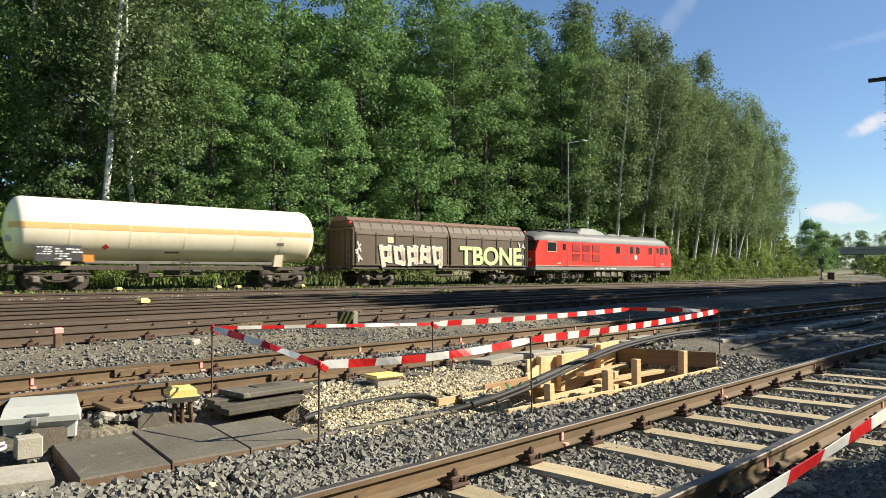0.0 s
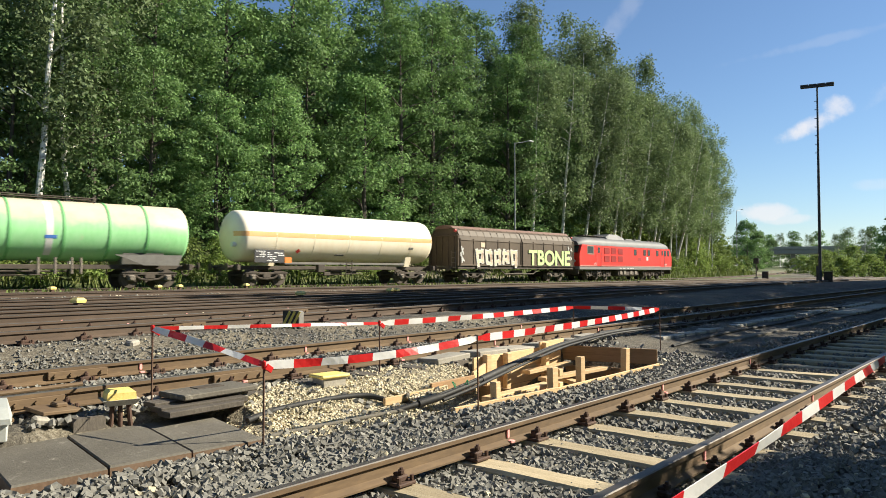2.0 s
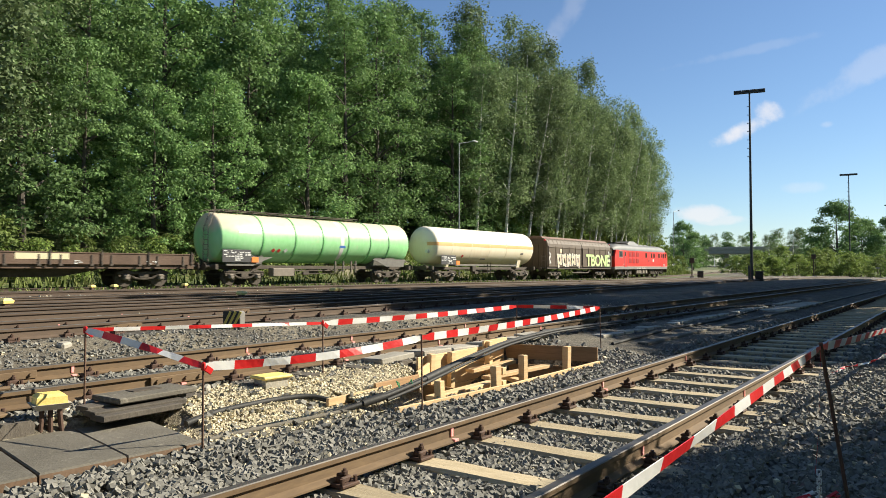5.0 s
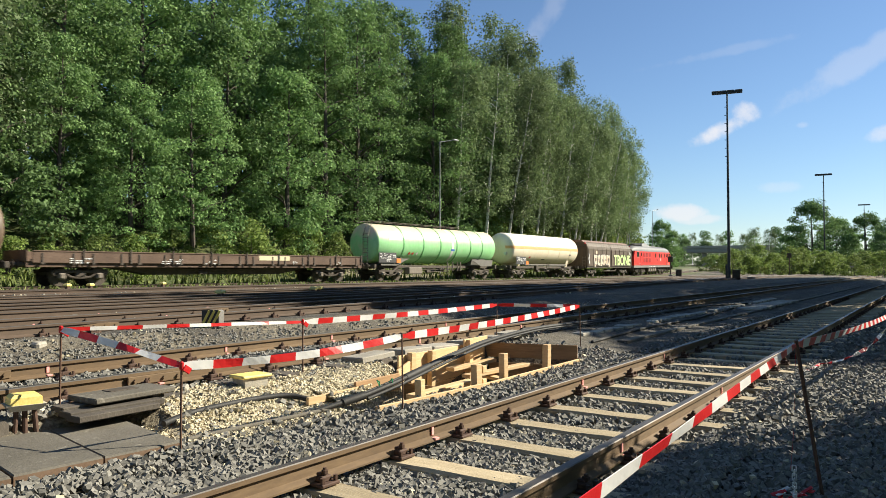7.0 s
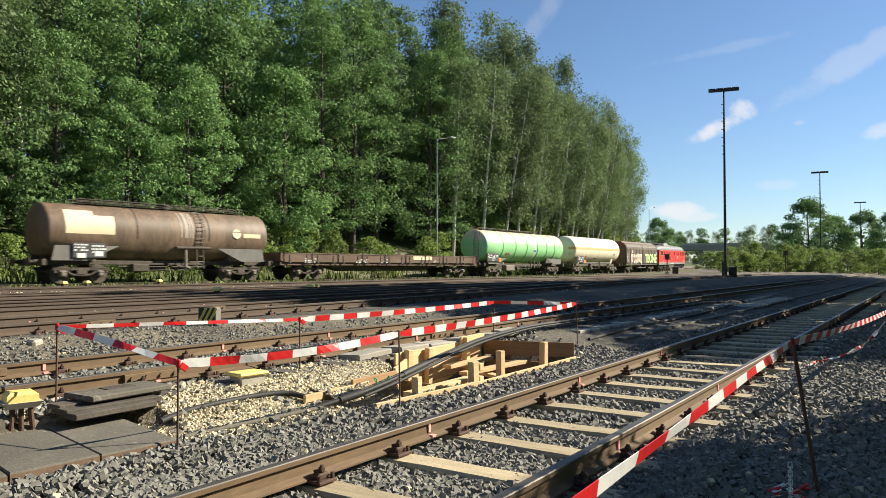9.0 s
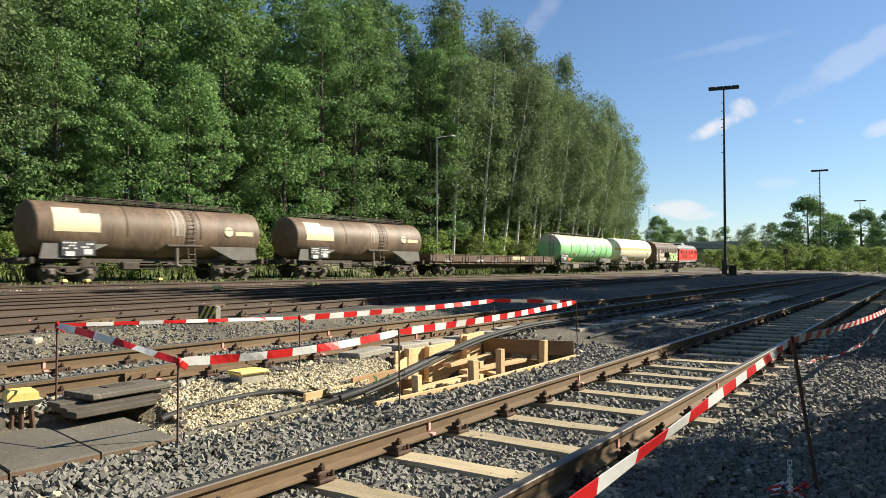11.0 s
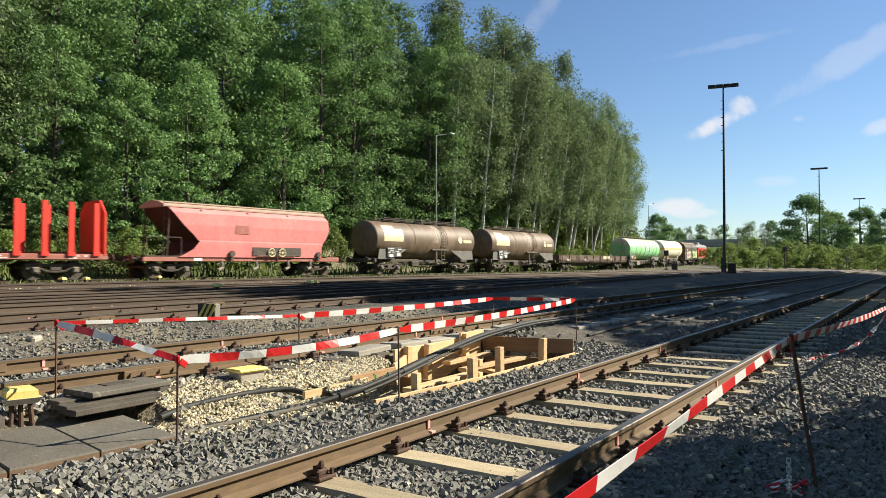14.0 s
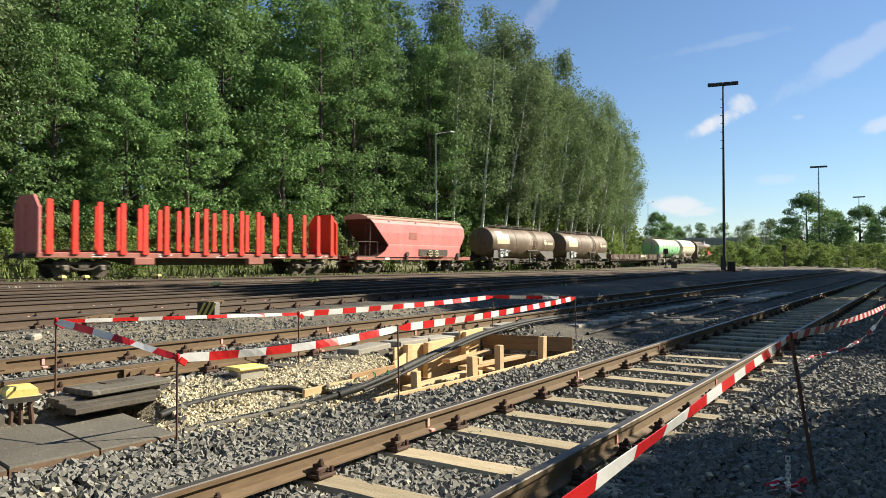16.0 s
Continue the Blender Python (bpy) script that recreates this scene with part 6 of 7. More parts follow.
def ballast():
    rng = np.random.default_rng(21)
    dark, pale = [], []
    sd, sp = [], []
    for d0, d1, per, s0, s1 in ((1.6, 6.5, 1100, 0.03, 0.052), (6.5, 12.5, 400, 0.036, 0.058), (12.5, 24, 50, 0.045, 0.075)):
        area = 0.5 * radians(86) * (d1 * d1 - d0 * d0)
        n = int(area * per)
        r = np.sqrt(rng.uniform(d0 * d0, d1 * d1, n))
        a = np.radians(rng.uniform(-6, 80, n))
        for r_, x, y in zip(r, r * np.cos(a), r * np.sin(a)):
            if not clear_of(x, y) or y > 20:
                continue
            bed = -1.2 < y < 5.0 or 5.9 < y < 9.0
            if not bed and rng.random() > (0.3 if y < 9.6 else 0.1) or (r_ > 13 and not bed) or (x > 12.2 and 4.4 < y < 6.1):
                continue
            size = rng.uniform(s0, s1) * (0.62 if y > 8.4 else 1.0)
            z = land(x, y) - 0.03 + size * 0.18 + rng.uniform(-0.01, 0.015) - in_pit(x, y)
            if 4.3 <= y < 4.9 and 1.2 < x < 3.8:               # heaped against the slabs
                z += 0.055 * min(1.0, (y - 4.3) / 0.25)
            if 1.2 < y < 4.3:
                z = -0.05 - 0.012 * rng.random() + 0.022 * noise.noise((x * 2, y * 2, 4)) + size * 0.1 + min(0.06, 0.16 * max(0, abs(y - 2.72) - 0.92))
            sandy = 2.2 < x < 7.6 and 4.75 < y < 6.4 and 1.2 - ((x - 5.2) / 3.2) ** 2 - ((y - 5.5) / 0.9) ** 2 + 0.6 * noise.noise((x * 2, y * 2, 9)) > 0.25
            if sandy and rng.random() < 0.8:
                pale.append((x, y, z))
                sp.append(size * rng.uniform(0.35, 0.75))
            elif rng.random() < 0.02:
                pale.append((x, y, z))
                sp.append(size)
            else:
                dark.append((x, y, z))
                sd.append(size)
    for x, y in zip(rng.uniform(-4, 1.2, 1000), rng.uniform(0.6, 4.9, 1000)):      # the bed runs on behind
        dark.append((x, y, -0.06 + 0.05 * max(0, abs(y - 2.75) - 1.2)))
        sd.append(rng.uniform(0.045, 0.08))
    for x, y in zip(rng.uniform(0, 26, 4200), rng.uniform(11.6, 27, 4200)):           # specks of gravel between the sidings
        if x > y * 0.2 and noise.noise((x * 0.4, y * 0.8, 6)) > -0.1:
            (pale if rng.random() < 0.4 else dark).append((x, y, land(x, y) - 0.01))
            (sp if len(pale) > len(sp) else sd).append(rng.uniform(0.04, 0.085))
    scatter("ballast", "loose grey crushed-stone track ballast", rng, np.array(dark), np.array(sd), STONE)
    scatter("pale_gravel", "pale sandy gravel thrown up beside the trench", rng, np.array(pale), np.array(sp), STONE_PALE)
    # finer yellow spoil on the trench sides
    n = 14000
    x, y = rng.uniform(2.6, 7.7, n), rng.normal(5.55, 0.38, n)
    keep = [(a, b, land(a, b) - 0.025 - in_pit(a, b)) for a, b in zip(x, y) if 4.75 < b < 6.35 and clear_of(a, b)]
    scatter("sandy_spoil", "fine yellow spoil beside the cable trench", rng, np.array(keep), rng.uniform(0.012, 0.034, len(keep)), STONE_PALE)


ballast()


# ---- barrier tape ----
def ribbon(a, b, sag=0.05, width=0.08, stripe=0.25, twist=0.0, phase=0, lean=0.0):
    """One span of striped tape between two stakes, hanging a little and twisting."""
    a, b = Vector(a), Vector(b)
    ln = (b - a).length
    n = max(2, int(ln / stripe))
    side = (b - a).normalized()
    sub = 3
    rings = []
    for i in range(n * sub + 1):
        f = i / (n * sub)
        c = a.lerp(b, f) - Vector((0, 0, sag * 4 * f * (1 - f)))
        ang = lean + twist * math.sin(f * math.pi * 2.0) + 0.12 * math.sin(f * 23)
        up = Vector((0, 0, 1)) * math.cos(ang) + side.cross(Vector((0, 0, 1))) * math.sin(ang)
        w = width * (0.5 if 0.02 < f < 0.98 else 0.3)
        thick = side.cross(up) * 0.0012
        rings.append([c - up * w - thick, c + up * w - thick, c + up * w + thick, c - up * w + thick])
    bld = Build().loft(rings)
    bld.s = [(i // 4 // sub + phase) % 2 for i in range(len(bld.s))]
    return bld


def stake(at, top, parent, r=0.009):
    b = Build()
    b.tube((at[0], at[1], at[2] - 0.25), top, r, r, 7)
    part("stake", b, STAKE, parent, "thin rusty steel stake")


def barrier():
    v = thing("barrier_tape", "striped red and white barrier tape on thin stakes round the pit", "barrier tape")
    feet = {"a": (3.26, 6.22, 0.2), "b": (3.37, 4.69, 0.02), "c": (11.76, 5.1, 0.06), "m": (5.80, 4.45, 0.02), "n": (6.06, 6.13, 0.2), "p": (10.70, 6.2, 0.22)}
    tops = {"a": (3.26, 6.22, 0.92), "b": (3.37, 4.69, 0.71), "c": (11.70, 5.1, 0.80), "m": (5.78, 4.45, 0.76), "n": (6.05, 6.13, 0.82), "p": (10.74, 6.2, 0.83)}
    for k in feet:
        stake(feet[k], Vector(tops[k]) + Vector((0, 0, 0.03)), v)
    d = Vector((0, 0, -0.005))
    for p, q, sag, st, tw, ph in (("a", "n", 0.0, 0.25, 0.3, 0), ("n", "p", 0.02, 0.25, 0.2, 1), ("p", "c", 0.0, 0.25, 0.5, 0), ("c", "m", 0.03, 0.25, 0.15, 0), ("m", "b", 0.05, 0.25, 0.3, 1), ("b", "a", -0.01, 0.25, 0.4, 0)):
        part("tape", ribbon(Vector(tops[p]) + d, Vector(tops[q]) + d, sag, {"an": 0.035, "np": 0.07, "pc": 0.06, "cm": 0.078, "mb": 0.07, "ba": 0.06}[p + q], st, tw, ph, 0.7 if p == "b" else 0.0), [TAPE_R, TAPE_W], v)
    for k in ("a", "b", "n"):
        t = Vector(tops[k])
        b = Build()
        b.box(t + d, (0.035, 0.035, 0.07), 0.012)
        b.box(t + d + Vector((0.035, -0.02, -0.03)), (0.07, 0.012, 0.05), 0.004, turn=Matrix.Rotation(0.6, 4, "Y"))
        part("knot", b, TAPE_R, v)


def cam16(X, Z):
    """From distance to the right and ahead along the final line of sight to the plan."""
    c, s = math.cos(radians(AXIS)), math.sin(radians(AXIS))
    return X * s + Z * c, -X * c + Z * s


def near_barrier():
    v = thing("barrier_tape", "striped barrier tape on leaning stakes beside the near track", "barrier tape")
    fx, fy = cam16(2.44, 4.64)
    tx, ty = cam16(2.156, 4.45)
    top = Vector((tx, ty, 0.965))
    stake((fx, fy, 0), top + Vector((0, 0, 0.03)), v, 0.012)
    ex, ey = cam16(-0.246, 0.471)
    stake((ex, ey, 0), (ex, ey, 1.06), v)
    part("tape", ribbon((ex, ey, 1.03), top, 0.0, 0.034, 0.25, 0.25, 1), [TAPE_R, TAPE_W], v)
    gx, gy = cam16(7.35, 11.8)
    stake((gx, gy, 0), (gx, gy, 0.76), v)
    part("tape", ribbon(top, (gx, gy, 0.74), 0.04, 0.058, 0.25, 0.4, 0), [TAPE_R, TAPE_W], v)
    loop = [(7.35, 11.8, 0.70), (6.95, 11.5, 0.42), (6.5, 11.15, 0.22), (5.95, 10.8, 0.09), (5.48, 10.6, 0.045), (4.9, 9.9, 0.03)]
    for k, (p, q) in enumerate(zip(loop, loop[1:])):
        a, b = (*cam16(p[0], p[1]), p[2]), (*cam16(q[0], q[1]), q[2])
        part("tape", ribbon(a, b, 0.01, 0.06 if k < 3 else 0.04, 0.2, 0.5 + 0.3 * k, k % 2), [TAPE_R, TAPE_W], v)
    # the loose end wound down the stake, and a short chain
    cx, cy = cam16(2.12, 4.42)
    part("tape", ribbon(top, (cx, cy, 0.44), 0.0, 0.02, 0.12, 1.4, 0), [TAPE_R, TAPE_W], v)
    part("tape", ribbon((cx, cy, 0.44), (cx, cy + 0.02, 0.21), 0.0, 0.028, 0.2, 1.0, 0), [TAPE_R, TAPE_R], v)
    b = Build()
    for k in range(10):
        z = 0.235 - k * 0.026
        o = 0.011
        if k % 2:
            b.pipe([(cx - o, cy, z), (cx - o, cy, z - 0.034), (cx + o, cy, z - 0.034), (cx + o, cy, z), (cx - o, cy, z)], 0.004, 5)
        else:
            b.pipe([(cx, cy - o, z), (cx, cy - o, z - 0.034), (cx, cy + o, z - 0.034), (cx, cy + o, z), (cx, cy - o, z)], 0.004, 5)
    part("chain", b, WHITEP, v, "short white plastic chain")
    rnd = random.Random(2)
    for k in range(16):
        b = Build()
        b.box((cx + rnd.uniform(-0.12, 0.2), cy + rnd.uniform(-0.1, 0.1), 0.025 + rnd.uniform(0, 0.03)), (0.075, 0.026, 0.006), 0.002, turn=Euler((rnd.uniform(-0.6, 0.6), rnd.uniform(-0.6, 0.6), rnd.uniform(0, 3))).to_matrix().to_4x4())
        part("tape_scrap", b, TAPE_R if k % 3 else TAPE_W, v)


barrier()
near_barrier()


# ---- pit, trench and cables ----
def board(name, p0, p1, h, t, z, material, parent, label=""):
    """An upright board between two plan points, its top at z."""
    a, b = Vector((*p0, 0)), Vector((*p1, 0))
    d = b - a
    ang = math.degrees(math.atan2(d.y, d.x))
    bl = Build().box((0, 0, 0), (d.length, t, h), 0.004)
    return part(name, bl, material, parent, label, at=pose((a.x + b.x) / 2, (a.y + b.y) / 2, z - h / 2, 0, 0, ang))


def pit():
    v = thing("cable_pit", "boarded excavation of pale and darker timber shuttering beside the track", "excavation")
    x0, x1, y0, y1 = 7.45, 10.32, 4.56, 5.92
    for k in range(3):
        board("plank", (x0 + 0.12, y1 - 0.02), (9.96, y1 + 0.08), 0.23, 0.03, 0.28 - 0.235 * k, PLANK, v, "new pale pine plank")
    board("plank", (9.2, y1 - 0.02), (10.0, y1 + 0.05), 0.14, 0.03, 0.37, PLANK, v)
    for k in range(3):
        board("plank", (10.44, y0 + 0.03), (10.05, y1 + 0.12), 0.23, 0.03, 0.17 + 0.08 * (k == 0) - 0.235 * k, PLANK_DK, v, "dark brown plank")
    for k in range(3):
        # pale top board on the near side, darker boards below it
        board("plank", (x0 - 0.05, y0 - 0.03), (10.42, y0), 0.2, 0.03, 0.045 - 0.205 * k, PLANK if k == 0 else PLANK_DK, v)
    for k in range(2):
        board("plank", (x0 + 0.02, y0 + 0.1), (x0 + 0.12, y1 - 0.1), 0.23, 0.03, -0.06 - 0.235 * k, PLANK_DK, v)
    # uprights, proud of the boards
    for x, y, top, w in ((7.80, y1 - 0.07, 0.31, 0.10), (8.29, y1 - 0.06, 0.29, 0.10), (9.31, y1 - 0.05, 0.36, 0.11), (7.49, y0 + 0.05, 0.275, 0.13), (8.15, y0 + 0.05, 0.345, 0.10), (9.42, y0 + 0.06, 0.35, 0.12), (6.42, 4.68, 0.22, 0.09)):
        b = Build().box((0, 0, 0), (w, 0.085, 0.85), 0.006)
        part("post", b, PLANK, v, "square pine post", at=pose(x, y, top - 0.425, random.Random(int(x * 9)).uniform(-2, 2), 0, random.Random(int(y * 9 + x)).uniform(-4, 4)))
    b = Build().box((0, 0, 0), (0.10, 0.09, 0.09), 0.006)
    part("post_block", b, PLANK, v, at=pose(7.62, y0 + 0.06, 0.2, 0, 0, 3))
    part("post_block", b, PLANK, v, at=pose(7.62, y0 + 0.06, 0.04, 0, 0, 3))
    # struts across
    for xa, ya, xb, yb, z in ((6.6, 4.95, 8.0, 5.0, 0.0), (8.4, 5.35, 10.1, 5.25, -0.02), (8.6, 5.75, 9.9, 5.8, 0.02), (8.7, 4.7, 9.3, 5.85, -0.1)):
        board("strut", (xa, ya), (xb, yb), 0.05, 0.14, z, PLANK, v, "loose pine strut")
    # pale boards lining the trench
    for p, q, z, hh, m in (((5.58, 4.62), (7.42, 4.50), 0.06, 0.14, PLANK), ((5.3, 5.30), (6.3, 5.34), 0.12, 0.08, PLANK), ((6.1, 5.36), (6.95, 5.40), 0.17, 0.2, PLANK_DK), ((6.95, 5.42), (7.75, 5.84), 0.2, 0.22, PLANK)):
        board("trench_board", p, q, hh, 0.035, z, m, v)
    part("concrete_lining", Build().box((6.35, 4.60, -0.05), (1.7, 0.05, 0.14), 0.01, turn=Matrix.Rotation(radians(-4), 4, "Z")), CONCRETE, v)


def tube_along(pts, r, seg=10, ringed=0.0):
    out = []
    p = [Vector(q) for q in pts]
    for i in range(len(p) - 1):
        a, b, c, d = p[max(0, i - 1)], p[i], p[i + 1], p[min(len(p) - 1, i + 2)]
        for k in range(6):
            t = k / 6
            out.append(0.5 * ((2 * b) + (c - a) * t + (2 * a - 5 * b + 4 * c - d) * t * t + (3 * b - a - 3 * c + d) * t ** 3))
    out.append(p[-1])
    bl = Build()
    rings = []
    for i, c in enumerate(out):
        d = (out[min(i + 1, len(out) - 1)] - out[max(i - 1, 0)]).normalized()
        u = d.cross(Vector((0, 0, 1))).normalized()
        w = u.cross(d)
        rr = r * (1 + (ringed if i % 2 else 0))
        rings.append([c + (u * math.cos(6.2832 * j / seg) + w * math.sin(6.2832 * j / seg)) * rr for j in range(seg)])
    bl.loft(rings)
    return bl


def cables():
    v = thing("cable_bundle", "thick black cables and hoses crossing the open pit", "cable")
    run = [(5.0, 5.02, 0.03), (5.48, 4.91, 0.10), (5.69, 4.87, 0.13), (6.2, 4.86, 0.20), (6.55, 4.89, 0.245), (7.1, 5.01, 0.28), (7.85, 5.21, 0.305), (9.6, 5.68, 0.335), (11.78, 6.03, 0.35), (13.4, 6.06, 0.34), (15.4, 6.1, 0.31)]
    for dy, dz, r, first in ((0.0, 0.0, 0.026, 0), (-0.045, -0.03, 0.018, 2), (0.04, 0.012, 0.015, 1)):
        part("cable", tube_along([(x, y + dy, z + dz) for x, y, z in run[first:]], r), RUBBER, v, smooth=True)
    part("sleeve", tube_along([(5.42, 4.925, 0.09), (5.56, 4.895, 0.112), (5.69, 4.87, 0.13)], 0.040), RUBBER, v, "black joint sleeve", smooth=True)
    part("wrap", tube_along([(6.4, 4.875, 0.225), (6.7, 4.92, 0.255), (7.0, 4.985, 0.275)], 0.038), RUBBER, v, "black taped joint", smooth=True)
    part("cable_tie", Build().pipe([(5.93, 4.86, 0.12), (5.95, 4.88, 0.235), (6.0, 4.96, 0.24), (6.06, 4.92, 0.1), (6.1, 4.83, 0.26), (6.16, 4.86, 0.14)], 0.006, 5), GREENBAND, v, "bright green cord tie")
    # a dark line across the gravel, drawn as a thin black tube
    w = thing("loose_cable", "dark line along the gravel", "cable", "loose cables")
    part("cable", tube_along([(3.78, 5.5, 0.1), (3.95, 5.53, 0.12), (4.2, 5.56, 0.14), (4.8, 5.56, 0.15), (5.2, 5.48, 0.14), (5.35, 5.3, 0.09)], 0.028), RUBBER, w, smooth=True)
    w = thing("loose_cable", "flat grey cable half buried beside the slabs", "cable", "loose cables")
    part("cable", tube_along([(3.45, 5.02, 0.05), (4.0, 5.02, 0.05), (4.7, 4.98, 0.05), (5.3, 4.96, 0.05)], 0.02), CONC_DK, w, smooth=True)
    w = thing("loose_cable", "long dark cables running off along the second track", "cable", "loose cables")
    part("cable", tube_along([(12.0, 6.4, 0.3), (15, 6.2, 0.27), (19, 6.1, 0.27), (24, 6.0, 0.27), (28, 5.6, 0.2)], 0.035, 8), RUBBER, w, smooth=True)
    part("cable", tube_along([(12.5, 5.2, 0.1), (16, 5.35, 0.12), (20, 5.3, 0.12), (25.5, 5.5, 0.16)], 0.03, 8), RUBBER, w, smooth=True)


pit()
cables()


# ---- slabs, covers, boxes ----
def slab(name, label, corners, z, t, top, rim, category="concrete slab", group="", kind=""):
    """A cover slab with a chamfered top and a rim of another colour."""
    b = Build()
    lo = [(x, y, z - t) for x, y in corners]
    up = [(x, y, z - 0.012) for x, y in corners]
    cx, cy = sum(x for x, _ in corners) / 4, sum(y for _, y in corners) / 4
    inn = [(x + (cx - x) * 0.025, y + (cy - y) * 0.025, z) for x, y in corners]
    b.add(lo + up + inn, [(3, 2, 1, 0)] + [(i, (i + 1) % 4, 4 + (i + 1) % 4, 4 + i) for i in range(4)], 1)
    b.add(up + inn, [(i, (i + 1) % 4, 4 + (i + 1) % 4, 4 + i) for i in range(4)] + [(4, 5, 6, 7)], 0)
    ob = part(name, b, [top, rim])
    return tagged(ob, label, category, group, kind)


def slabs():
    # three dark cover slabs by the near track
    fl, fr, bl, br = (1.65, 4.86), (3.42, 4.76), (1.83, 6.02), (3.67, 6.03)
    for k in range(3):
        a, c = (k + 0.008) / 3, (k + 0.985) / 3
        mixp = lambda p, q, f: (p[0] + (q[0] - p[0]) * f, p[1] + (q[1] - p[1]) * f)
        slab("cover_slab", "large dark weathered cover slab with a rusty steel rim", [mixp(fl, fr, a), mixp(fl, fr, c), mixp(bl, br, c), mixp(bl, br, a)], 0.122 + 0.005 * (k == 1), 0.14, CONC_DK, RUSTEDGE, group="cover slabs")
    slab("edge_slab", "pale concrete cover slab with crumbling edge", [(1.02, 5.33), (1.60, 5.16), (1.70, 5.62), (1.12, 5.80)], 0.085, 0.12, CONCRETE, CONCRETE)
    # small stack of planks with a slab on top
    v = thing("plank_stack", "short stack of dark old planks under a slab", "plank stack")
    for k, (x, y, z, ln) in enumerate(((3.55, 5.88, 0.24, 0.85), (3.62, 6.05, 0.26, 0.95), (3.5, 5.78, 0.22, 0.75))):
        part("plank", Build().box((x, y, z), (ln, 0.2, 0.05), 0.006, turn=Matrix.Rotation(radians(-2 + 2 * k), 4, "Z")), SLEEPER_DK, v)
    part("top_slab", Build().box((3.74, 6.05, 0.315), (0.8, 0.42, 0.05), 0.01, turn=Matrix.Rotation(radians(3), 4, "Z")), CONC_DK, v, "flat grey top slab")
    part("top_plate", Build().box((3.76, 6.12, 0.343), (0.28, 0.14, 0.008), 0.002), UNDER, v)
    # pale duct covers beside the pit and on along the yard
    rnd = random.Random(6)
    x = 7.0
    while x < 11.3:
        ln = rnd.uniform(0.55, 0.75)
        ob = part("duct_cover", Build().box((0, 0, 0), (ln, 0.36, 0.08), 0.012), CONCRETE, at=pose(x + ln / 2, 6.18 + rnd.uniform(-0.05, 0.06), 0.27 + rnd.uniform(-0.02, 0.02), rnd.uniform(-4, 4), rnd.uniform(-2, 2), rnd.uniform(-5, 5)))
        tagged(ob, "pale concrete cable duct cover lying loose", "duct cover", "cable duct covers")
        x += ln + rnd.uniform(0.03, 0.2)
    x = 13.2
    while x < 34:
        ob = part("duct_cover", Build().box((0, 0, 0), (0.44, 0.34, 0.07), 0.012), CONCRETE, at=pose(x, 5.72 + rnd.uniform(-0.03, 0.03), 0.16 + rnd.uniform(-0.01, 0.01), 0, 0, rnd.uniform(-3, 3)))
        tagged(ob, "grey concrete cable duct cover in a row", "duct cover", "cable duct covers")
        x += 0.56 if rnd.random() < 0.9 else 1.3
    x = 26.0
    while x < 33.5:
        ob = part("duct_cover", Build().box((0, 0, 0), (0.36, 0.8, 0.07), 0.012), CONCRETE, at=pose(x, 5.1 + rnd.uniform(-0.05, 0.05), 0.1, 0, 0, rnd.uniform(-4, 4)))
        tagged(ob, "wide concrete duct cover laid across", "duct cover", "cable duct covers")
        x += 0.62
    # a plain concrete walk along the far side of the near track
    b = Build()
    for k in range(22):
        b.box((14.6 + k * 2.5, 4.95 + 0.02 * math.sin(k), 0.04), (2.46, 0.2, 0.06), 0.012)
    tagged(part("kerb_strip", b, CONC_DK), "narrow dark concrete kerb strip in the yard", "kerb", kind="structure")


